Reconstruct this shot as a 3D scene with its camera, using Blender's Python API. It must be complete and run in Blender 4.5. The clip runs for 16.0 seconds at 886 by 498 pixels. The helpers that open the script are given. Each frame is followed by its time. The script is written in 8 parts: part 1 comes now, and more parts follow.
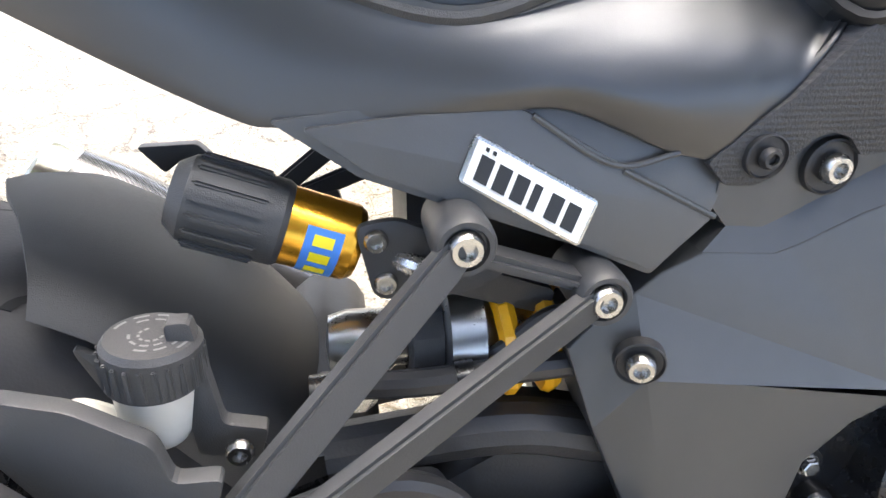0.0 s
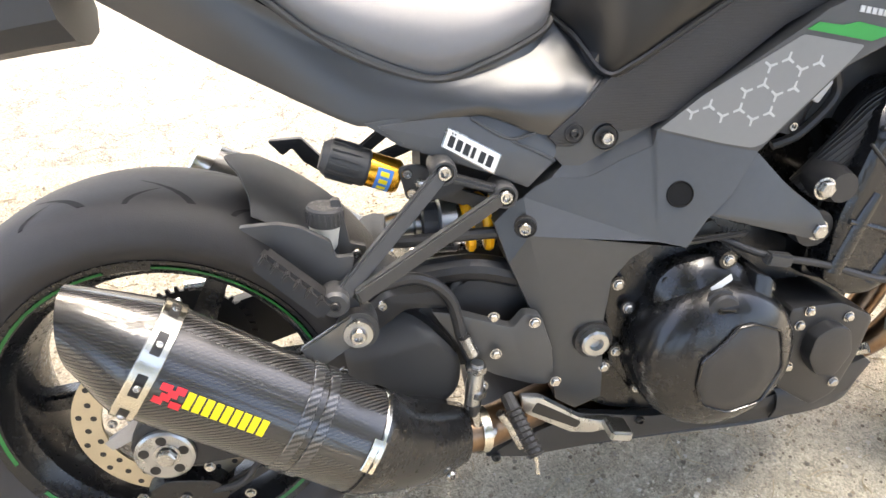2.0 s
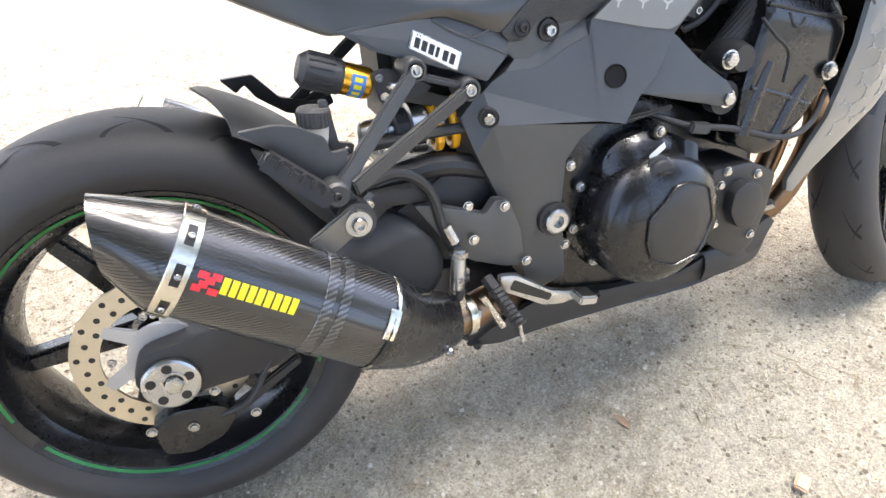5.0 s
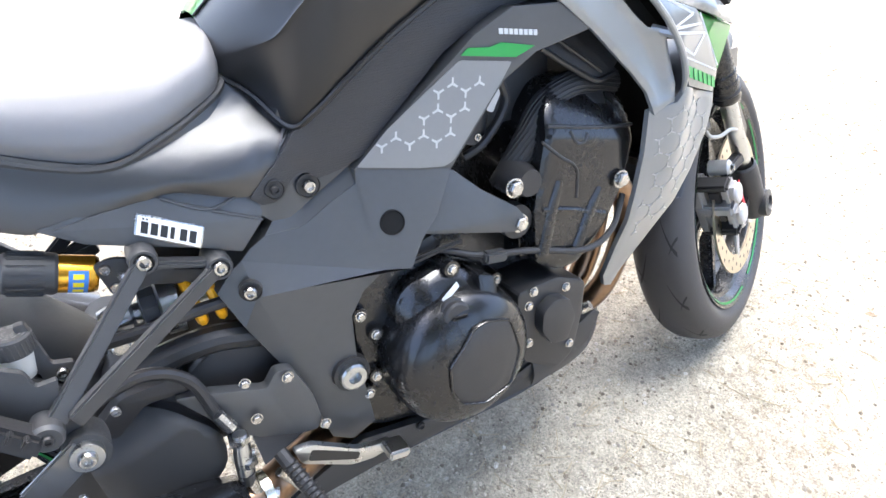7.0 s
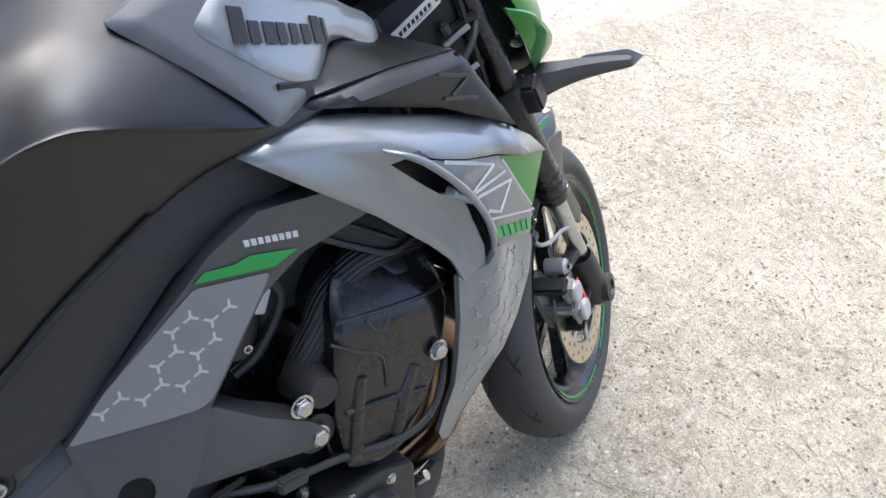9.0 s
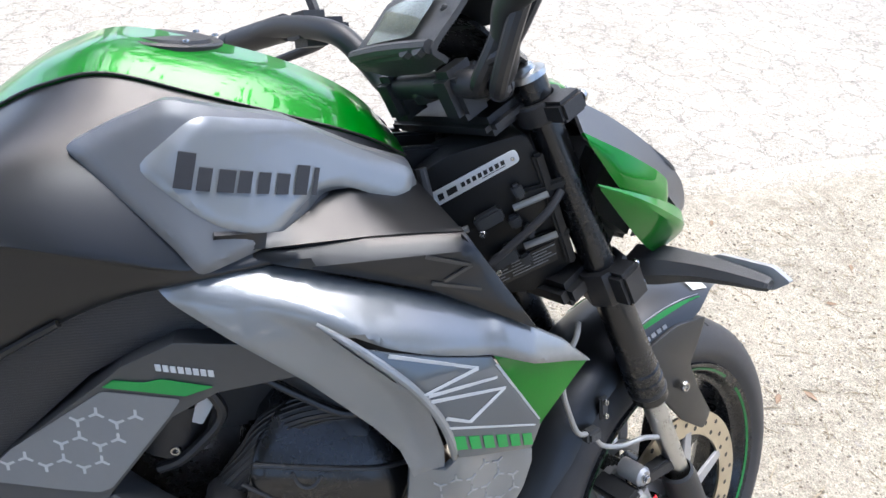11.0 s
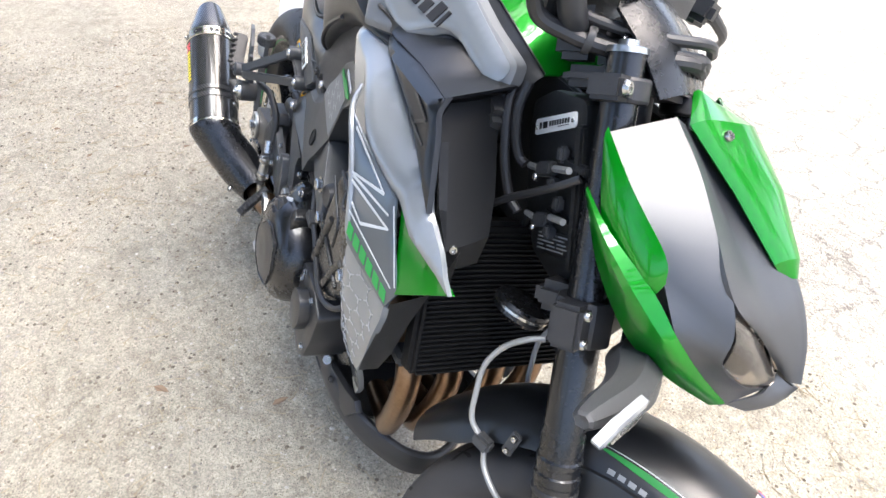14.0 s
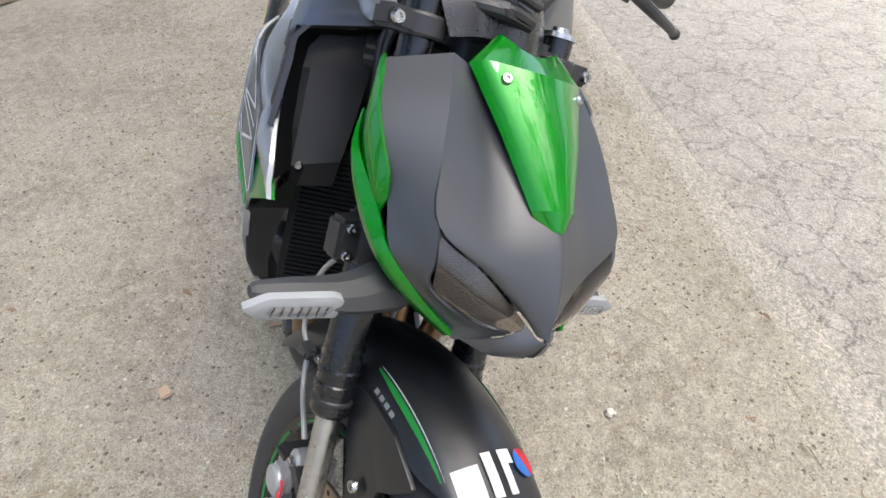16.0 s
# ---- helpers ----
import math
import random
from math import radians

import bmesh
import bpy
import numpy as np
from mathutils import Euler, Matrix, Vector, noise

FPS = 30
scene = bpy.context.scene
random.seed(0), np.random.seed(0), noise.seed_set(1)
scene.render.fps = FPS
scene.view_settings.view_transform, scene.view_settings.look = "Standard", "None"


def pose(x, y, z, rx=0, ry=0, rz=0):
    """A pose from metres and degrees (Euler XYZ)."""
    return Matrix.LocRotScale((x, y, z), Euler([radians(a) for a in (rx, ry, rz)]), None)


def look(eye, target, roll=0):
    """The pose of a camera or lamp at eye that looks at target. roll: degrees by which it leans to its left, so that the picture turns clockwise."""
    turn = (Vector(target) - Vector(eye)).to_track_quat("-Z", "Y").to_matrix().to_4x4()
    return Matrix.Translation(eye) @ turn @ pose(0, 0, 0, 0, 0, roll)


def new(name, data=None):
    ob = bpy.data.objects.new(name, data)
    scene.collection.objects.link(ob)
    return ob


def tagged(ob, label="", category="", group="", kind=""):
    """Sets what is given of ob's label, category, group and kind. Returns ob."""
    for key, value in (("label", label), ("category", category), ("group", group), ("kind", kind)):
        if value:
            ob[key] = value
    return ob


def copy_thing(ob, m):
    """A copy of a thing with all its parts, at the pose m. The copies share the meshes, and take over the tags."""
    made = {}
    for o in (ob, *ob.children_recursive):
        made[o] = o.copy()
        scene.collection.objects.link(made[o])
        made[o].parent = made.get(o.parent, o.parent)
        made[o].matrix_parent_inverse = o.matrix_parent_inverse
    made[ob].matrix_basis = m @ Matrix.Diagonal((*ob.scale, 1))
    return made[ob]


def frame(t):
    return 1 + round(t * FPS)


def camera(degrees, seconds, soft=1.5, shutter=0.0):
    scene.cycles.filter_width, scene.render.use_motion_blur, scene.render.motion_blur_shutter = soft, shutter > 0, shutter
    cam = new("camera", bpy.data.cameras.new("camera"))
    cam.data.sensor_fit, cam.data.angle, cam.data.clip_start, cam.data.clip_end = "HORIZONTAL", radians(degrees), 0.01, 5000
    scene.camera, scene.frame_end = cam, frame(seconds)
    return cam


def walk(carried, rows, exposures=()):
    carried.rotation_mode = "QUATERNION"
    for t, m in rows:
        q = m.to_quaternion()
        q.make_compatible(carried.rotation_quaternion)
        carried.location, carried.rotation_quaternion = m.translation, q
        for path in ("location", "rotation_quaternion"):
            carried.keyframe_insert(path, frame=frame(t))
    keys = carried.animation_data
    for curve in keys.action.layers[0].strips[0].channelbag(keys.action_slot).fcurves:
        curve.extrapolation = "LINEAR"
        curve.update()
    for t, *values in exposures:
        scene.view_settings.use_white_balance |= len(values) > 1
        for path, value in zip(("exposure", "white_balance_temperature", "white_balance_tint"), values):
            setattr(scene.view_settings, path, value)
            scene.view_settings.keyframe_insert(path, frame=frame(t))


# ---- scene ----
from mathutils import geometry

cam = camera(69.0, 16.0)
PATH = [
    (0, (0.315, -0.21, 0.854), (0.629, 1.291, -0.431), 3.5),
    (0.5, (0.334, -0.258, 0.904), (0.529, 1.269, -0.373), 0.4),
    (1, (0.314, -0.333, 0.941), (0.577, 1.227, -0.283), 0.6),
    (1.5, (0.303, -0.446, 1.016), (0.57, 1.063, -0.269), 1.2),
    (2, (0.269, -0.576, 1.057), (0.532, 0.934, -0.227), 1.0),
    (2.5, (0.201, -0.638, 1.04), (0.429, 0.876, -0.246), 0.2),
    (3, (0.145, -0.667, 0.994), (0.433, 0.819, -0.314), -0.3),
    (3.2, (0.144, -0.672, 0.98), (0.506, 0.792, -0.334), 0.3),
    (5.3, (0.143, -0.677, 1.038), (0.707, 0.719, -0.278), 1.1),
    (5.5, (0.165, -0.67, 1.052), (0.744, 0.722, -0.261), 1.2),
    (6, (0.233, -0.645, 1.071), (0.862, 0.729, -0.239), 0.9),
    (6.5, (0.304, -0.602, 1.091), (1.03, 0.729, -0.213), 0.9),
    (7, (0.371, -0.569, 1.119), (1.175, 0.714, -0.189), 1.6),
    (7.5, (0.423, -0.51, 1.133), (1.295, 0.736, -0.166), 1.4),
    (8, (0.483, -0.42, 1.158), (1.438, 0.746, -0.156), 1.2),
    (8.5, (0.532, -0.375, 1.176), (1.582, 0.698, -0.145), 2.2),
    (9, (0.622, -0.404, 1.205), (1.705, 0.64, -0.112), 4.1),
    (9.5, (0.678, -0.428, 1.242), (1.641, 0.766, -0.042), 3.5),
    (10, (0.725, -0.397, 1.286), (1.575, 0.884, 0.007), 4.0),
    (10.2, (0.747, -0.398, 1.288), (1.561, 0.905, 0.008), 4.1),
    (12.3, (1.308, -0.343, 1.253), (0.741, 1.078, -0.035), 3.2),
    (12.5, (1.327, -0.318, 1.248), (0.67, 1.051, -0.054), 3.2),
    (13, (1.398, -0.301, 1.235), (0.327, 0.776, -0.066), 2.8),
    (13.5, (1.526, -0.306, 1.226), (0.287, 0.591, -0.063), 3.9),
    (14, (1.673, -0.207, 1.244), (0.278, 0.423, -0.044), 4.2),
    (14.5, (1.796, -0.084, 1.277), (0.312, 0.238, -0.025), 3.4),
    (15, (1.879, -0.018, 1.24), (0.372, 0.218, -0.054), 2.4),
    (15.5, (1.921, 0.035, 1.256), (0.403, 0.208, -0.035), 2.5),
    (16, (1.864, 0.169, 1.219), (0.337, 0.293, -0.068), 2.8),
]
EXPO = ((0, 2.95, 6450, 10), (1, 3, 6500, 10), (2, 2.93, 7050, 10), (3, 2.85, 7250, 10), (6, 2.95, 6000, 10), (6.5, 3.05, 5850, 10), (7, 3.05, 6000, 10), (8, 2.55, 5950, 10), (9.5, 1.9, 5790, 10), (10, 1.95, 5820, 10), (12.5, 2.06, 5830, 10), (13, 2.24, 5830, 10), (13.5, 2.7, 6050, 10), (14, 2.5, 6150, 10), (14.5, 2.15, 6250, 10), (16, 1.65, 6200, 9))
walk(cam, [(t, look(eye, target, roll)) for t, eye, target, roll in PATH],
     exposures=EXPO)

# ---- light ----
world = bpy.data.worlds.new("sky")
scene.world = world
world.use_nodes = True
wn, wl = world.node_tree.nodes, world.node_tree.links
sky = wn.new("ShaderNodeTexSky")
sky.sky_type, sky.sun_disc = "NISHITA", False
sky.sun_elevation, sky.sun_rotation = radians(68), radians(12)
sky.air_density, sky.dust_density, sky.ozone_density = 0.8, 5.5, 0.6
wl.new(sky.outputs[0], wn["Background"].inputs[0])
wn["Background"].inputs[1].default_value = 0.15
sun = new("sun", bpy.data.lights.new("sun", "SUN"))
sun.data.energy, sun.data.angle, sun.data.color = 1.5, radians(27), (1.0, 0.96, 0.9)
sun.matrix_world = look((0.2, 0.05, 1.0), (0, 0, 0))


# ---- materials ----
def mat(name, color, rough=0.5, metal=0.0, vary=0.15, scale=9.0, bump=0.0, bscale=300.0, coat=0.0, second=None, spec=0.5):
    m = bpy.data.materials.new(name)
    m.use_nodes = True
    n, l = m.node_tree.nodes, m.node_tree.links
    b = n["Principled BSDF"]
    b.inputs["Metallic"].default_value = metal
    b.inputs["Coat Weight"].default_value = coat
    b.inputs["Coat Roughness"].default_value = 0.02
    b.inputs["Specular IOR Level"].default_value = spec
    co = n.new("ShaderNodeTexCoord")
    t1, t2 = n.new("ShaderNodeTexNoise"), n.new("ShaderNodeTexNoise")
    t1.inputs["Scale"].default_value, t2.inputs["Scale"].default_value = scale, scale * 14
    t1.inputs["Detail"].default_value = 5
    for t in (t1, t2):
        l.new(co.outputs["Object"], t.inputs["Vector"])
    add = n.new("ShaderNodeMath"); add.operation = "MULTIPLY_ADD"
    add.inputs[1].default_value = 0.6
    l.new(t1.outputs[0], add.inputs[0])
    half = n.new("ShaderNodeMath"); half.operation = "MULTIPLY"; half.inputs[1].default_value = 0.4
    l.new(t2.outputs[0], half.inputs[0]); l.new(half.outputs[0], add.inputs[2])
    ramp = n.new("ShaderNodeMix"); ramp.data_type = "RGBA"
    lo = [c * (1 - vary) for c in color]
    hi = second or [c * (1 + vary) for c in color]
    ramp.inputs[6].default_value, ramp.inputs[7].default_value = (*lo, 1), (*hi, 1)
    l.new(add.outputs[0], ramp.inputs[0]); l.new(ramp.outputs[2], b.inputs["Base Color"])
    rr = n.new("ShaderNodeMapRange")
    rr.inputs[3].default_value, rr.inputs[4].default_value = max(0.03, rough * (1 - vary)), min(1, rough * (1 + vary))
    l.new(add.outputs[0], rr.inputs[0]); l.new(rr.outputs[0], b.inputs["Roughness"])
    if bump:
        t3 = n.new("ShaderNodeTexNoise"); t3.inputs["Scale"].default_value = bscale; t3.inputs["Detail"].default_value = 3
        l.new(co.outputs["Object"], t3.inputs["Vector"])
        bp = n.new("ShaderNodeBump"); bp.inputs["Strength"].default_value = bump; bp.inputs["Distance"].default_value = 0.002
        l.new(t3.outputs[0], bp.inputs["Height"]); l.new(bp.outputs[0], b.inputs["Normal"])
    return m


def carbon(name, pitch=0.0015, light=0.05):
    """Twill weave over the UV map, in metres."""
    m = bpy.data.materials.new(name)
    m.use_nodes = True
    n, l = m.node_tree.nodes, m.node_tree.links
    b = n["Principled BSDF"]
    uv = n.new("ShaderNodeTexCoord")
    sep = n.new("ShaderNodeSeparateXYZ"); l.new(uv.outputs["UV"], sep.inputs[0])
    cells = []
    for k in (0, 1):
        d = n.new("ShaderNodeMath"); d.operation = "DIVIDE"; d.inputs[1].default_value = pitch
        fl = n.new("ShaderNodeMath"); fl.operation = "FLOOR"
        l.new(sep.outputs[k], d.inputs[0]); l.new(d.outputs[0], fl.inputs[0]); cells.append(fl)
    s = n.new("ShaderNodeMath"); s.operation = "ADD"; l.new(cells[0].outputs[0], s.inputs[0]); l.new(cells[1].outputs[0], s.inputs[1])
    md = n.new("ShaderNodeMath"); md.operation = "FLOORED_MODULO"; md.inputs[1].default_value = 4; l.new(s.outputs[0], md.inputs[0])
    lt = n.new("ShaderNodeMath"); lt.operation = "LESS_THAN"; lt.inputs[1].default_value = 1.5; l.new(md.outputs[0], lt.inputs[0])
    mix = n.new("ShaderNodeMix"); mix.data_type = "RGBA"
    mix.inputs[6].default_value, mix.inputs[7].default_value = (0.004, 0.004, 0.004, 1), (light, light, light * 0.97, 1)
    l.new(lt.outputs[0], mix.inputs[0]); l.new(mix.outputs[2], b.inputs["Base Color"])
    mr = n.new("ShaderNodeMapRange"); mr.inputs[3].default_value, mr.inputs[4].default_value = 0.42, 0.24
    l.new(lt.outputs[0], mr.inputs[0]); l.new(mr.outputs[0], b.inputs["Roughness"])
    b.inputs["Metallic"].default_value = 0.35
    b.inputs["Coat Weight"].default_value, b.inputs["Coat Roughness"].default_value = 1.0, 0.1
    return m


GRAIN = mat("ribbed dark grey plastic", (0.027, 0.028, 0.030), 0.44, 0.0, 0.15, 8, 0.4, 900, spec=0.55)
ribs = GRAIN.node_tree.nodes.new("ShaderNodeTexWave")
ribs.bands_direction, ribs.inputs["Scale"].default_value = "Z", 105
ribs_bump = GRAIN.node_tree.nodes.new("ShaderNodeBump")
ribs_bump.inputs["Strength"].default_value, ribs_bump.inputs["Distance"].default_value = 0.35, 0.0006
GRAIN.node_tree.links.new(GRAIN.node_tree.nodes["Texture Coordinate"].outputs["Object"], ribs.inputs["Vector"])
GRAIN.node_tree.links.new(ribs.outputs["Fac"], ribs_bump.inputs["Height"])
GRAIN.node_tree.links.new(GRAIN.node_tree.nodes["Bump"].outputs[0], ribs_bump.inputs["Normal"])
GRAIN.node_tree.links.new(ribs_bump.outputs[0], GRAIN.node_tree.nodes["Principled BSDF"].inputs["Normal"])
MATTE = mat("matte black paint", (0.03, 0.031, 0.033), 0.46, 0.2, 0.12, 6, 0.03, 900)
EBONY = mat("flat ebony paint", (0.018, 0.0195, 0.0215), 0.35, 0.1, 0.08, 6, 0.02, 1300, spec=1.0)
FRAME = mat("matte grey frame paint", (0.08, 0.083, 0.086), 0.4, 0.5, 0.12, 7, 0.06, 1100)
PLASTIC = mat("grained black plastic", (0.036, 0.037, 0.038), 0.52, 0.0, 0.2, 8, 0.25, 1400)
GREY = mat("gloss grey paint", (0.20, 0.213, 0.222), 0.32, 0.3, 0.06, 5, 0, 1, 1.0)
BLUE = mat("gloss slate paint", (0.075, 0.09, 0.105), 0.28, 0.35, 0.06, 5, 0, 1, 0.9)
GREEN = mat("candy green paint", (0.001, 0.165, 0.003), 0.34, 0.35, 0.12, 14, 0, 1, 0.75, spec=0.2)
GREENM = mat("green stripe film", (0.02, 0.26, 0.05), 0.45, 0.0, 0.1, 20)
BLACK = mat("gloss black engine paint", (0.008, 0.0085, 0.0095), 0.27, 0.1, 0.22, 12, 0.02, 600, 0.2)
DARK = mat("dark cast metal", (0.030, 0.030, 0.031), 0.45, 0.3, 0.3, 12, 0.12, 500)
RUBBER = mat("tyre rubber", (0.021, 0.021, 0.0225), 0.58, 0.0, 0.25, 6, 0.12, 500, second=(0.040, 0.038, 0.038))
# Tyre rubber darkened to carry the shade inside tread grooves.
GROOVE_SHADE = mat("tread groove shade", (0.007, 0.007, 0.007), 0.8, 0.0, 0.2)
HOSE = mat("black rubber hose", (0.02, 0.02, 0.021), 0.45, 0.0, 0.2, 20, 0.1, 700)
SEATM = mat("grey vinyl", (0.15, 0.152, 0.16), 0.42, 0.0, 0.08, 8, 0.12, 1800)
STEEL = mat("bright steel", (0.46, 0.455, 0.44), 0.27, 1.0, 0.12, 40)
ALU = mat("brushed aluminium", (0.46, 0.47, 0.47), 0.28, 1.0, 0.12, 60, 0.05, 400)
DISC = mat("worn disc steel", (0.58, 0.52, 0.40), 0.35, 1.0, 0.2, 30, 0.04, 300)
GOLD = mat("gold anodised aluminium", (0.85, 0.42, 0.04), 0.26, 0.9, 0.1, 30)
YELLOW = mat("yellow spring paint", (0.85, 0.42, 0.01), 0.35, 0.0, 0.1, 30, 0, 1, 0.4)
PIPE = mat("heat tinted steel", (0.16, 0.085, 0.045), 0.32, 1.0, 0.3, 10, 0.05, 200, second=(0.34, 0.24, 0.16))
SILVER = mat("silver caliper paint", (0.42, 0.42, 0.42), 0.42, 0.6, 0.2, 30, 0.08, 300)
RIMGREEN = mat("dark green rim tape", (0.012, 0.15, 0.03), 0.4, 0.0, 0.15, 30)
WHITE = mat("white enamel", (0.78, 0.78, 0.76), 0.35, 0.0, 0.05, 30)
CREAM = mat("milky plastic", (0.55, 0.53, 0.47), 0.4, 0.0, 0.1, 20)
RED = mat("red enamel", (0.7, 0.025, 0.04), 0.35, 0.0, 0.1, 20)
YEL = mat("yellow print", (0.8, 0.66, 0.01), 0.4, 0.0, 0.05, 20)
SKYBLUE = mat("blue print", (0.05, 0.2, 0.6), 0.4, 0.0, 0.1, 20)
LINE = mat("pale grey print", (0.5, 0.52, 0.53), 0.4, 0.0, 0.1, 30)
HEXLINE = mat("pale hexagon print", (0.40, 0.415, 0.425), 0.4, 0.0, 0.1, 30)
FAINT = mat("faint grey print", (0.30, 0.312, 0.32), 0.3, 0.0, 0.1, 30)
CHEEK = mat("satin silver grey paint", (0.14, 0.146, 0.152), 0.4, 0.35, 0.08, 6, 0.02, 1300)
DECAL = mat("mid grey film", (0.185, 0.194, 0.20), 0.4, 0.1, 0.08, 12)
PRINT = mat("black print and hole shade", (0.01, 0.01, 0.01), 0.4)
# Also colours the boltless frame hole, where it stands for deep shade.
FIN_HOLE = mat("radiator fin and hole black", (0.007, 0.007, 0.007), 0.6, 0.1, 0.3, 40, spec=0.2)
HANGER = mat("matte black cast alloy", (0.05, 0.052, 0.054), 0.44, 0.3, 0.14, 9, 0.1, 1200)
TANKM = mat("flat ebony tank paint", (0.007, 0.0078, 0.009), 0.33, 0.1, 0.08, 6, 0.03, 1500, spec=0.65)
DUCT = mat("black duct plastic", (0.012, 0.0125, 0.013), 0.5, 0.0, 0.2, 12, 0.15, 900, spec=0.3)
MASK = mat("matte graphite mask paint", (0.034, 0.0365, 0.041), 0.42, 0.25, 0.08, 6, 0.03, 1200, spec=1.0)
ENGINE = mat("satin black engine paint", (0.04, 0.041, 0.043), 0.33, 0.45, 0.2, 12, 0.06, 600)
LENS = mat("smoked lens", (0.30, 0.265, 0.235), 0.03, 0.0, 0.05, 8)
LENS.node_tree.nodes["Principled BSDF"].inputs["Transmission Weight"].default_value = 0.95
CLEAR = mat("clear lens plastic", (0.5, 0.5, 0.5), 0.04, 0.0, 0.1, 60, 0.12, 260)
CLEAR.node_tree.nodes["Principled BSDF"].inputs["Transmission Weight"].default_value = 0.6
RIMLENS = mat("milky clear lens rim", (0.27, 0.28, 0.285), 0.12, 0.0, 0.1, 60)
BOWL = mat("dull lamp bowl", (0.06, 0.055, 0.05), 0.25, 0.7, 0.3, 60)
REFLEX = mat("faceted reflex red", (0.42, 0.12, 0.17), 0.22, 0.0, 0.5, 160, 0.2, 300, 0.8)
CAPINK = mat("worn grey ink", (0.16, 0.16, 0.16), 0.5, 0.0, 0.4, 90)
SCREEN = mat("liquid crystal display", (0.14, 0.17, 0.13), 0.15, 0.0, 0.3, 30, 0, 1, 1.0)
HOSEGREY = mat("braided grey hose", (0.30, 0.30, 0.29), 0.4, 0.4, 0.15, 60, 0.2, 900)
STAINLESS = mat("polished clamp steel", (0.7, 0.66, 0.56), 0.2, 1.0, 0.15, 20)
CARBON = carbon("carbon twill")
STRAP = carbon("coarse carbon twill", 0.0021, 0.10)

# ---- shapes ----
LEAN = -15.0
V = Vector


def part(name, bm, material, parent, label="", angle=26, cat=""):
    bmesh.ops.recalc_face_normals(bm, faces=bm.faces)
    me = bpy.data.meshes.new(name)
    bm.to_mesh(me)
    bm.free()
    for p in me.polygons:
        p.use_smooth = True
    me.set_sharp_from_angle(angle=radians(angle))
    me.materials.append(material)
    ob = new(name, me)
    ob.parent = parent
    return tagged(ob, label, cat)


def lin(y0, x0=0, z0=0, ax=0, az=0):
    return lambda x, z: y0 + ax * (x - x0) + az * (z - z0)


def rounded(pts, r, n=3):
    """An outline with its corners rounded."""
    out, k = [], len(pts)
    for i in range(k):
        p, a, b = V(pts[i]), V(pts[i - 1]), V(pts[(i + 1) % k])
        u, w = a - p, b - p
        d = min(r, u.length * 0.45, w.length * 0.45)
        s, e = p + u.normalized() * d, p + w.normalized() * d
        for j in range(n + 1):
            t = j / n
            out.append((1 - t) ** 2 * s + 2 * t * (1 - t) * p + t * t * e)
    return out


def plate(polys, yf, thick, bevel=0.003, out=-1):
    """A panel from outlines in x and z, its outer face at yf(x, z), grown inwards by thick."""
    bm = bmesh.new()
    seen, fo = {}, []

    def vert(x, z, inner):
        key = (round(x, 4), round(z, 4), inner)
        if key not in seen:
            seen[key] = bm.verts.new((x, yf(x, z) - (out * thick if inner else 0), z))
        return seen[key]

    for poly in polys:
        fo.append(bm.faces.new([vert(x, z, False) for x, z in poly]))
        bm.faces.new([vert(x, z, True) for x, z in reversed(poly)])
    rim = [e for f in fo for e in f.edges if len(e.link_faces) == 1]
    key = {v: k for k, v in seen.items()}
    for e in rim:
        a, b = e.verts
        bm.faces.new((a, b, seen[key[b][:2] + (True,)], seen[key[a][:2] + (True,)]))
    bmesh.ops.recalc_face_normals(bm, faces=bm.faces)
    if bevel:
        bmesh.ops.bevel(bm, geom=rim, offset=bevel, segments=2, affect="EDGES", profile=0.6, clamp_overlap=True)
    return bm


def edge_gap(x, z, poly):
    """How far a point lies from an outline."""
    best = 9.0
    for (ax, az), (bx, bz) in zip(poly, poly[1:] + poly[:1]):
        dx, dz = bx - ax, bz - az
        t = max(0.0, min(1.0, ((x - ax) * dx + (z - az) * dz) / (dx * dx + dz * dz + 1e-12)))
        best = min(best, math.hypot(ax + t * dx - x, az + t * dz - z))
    return best


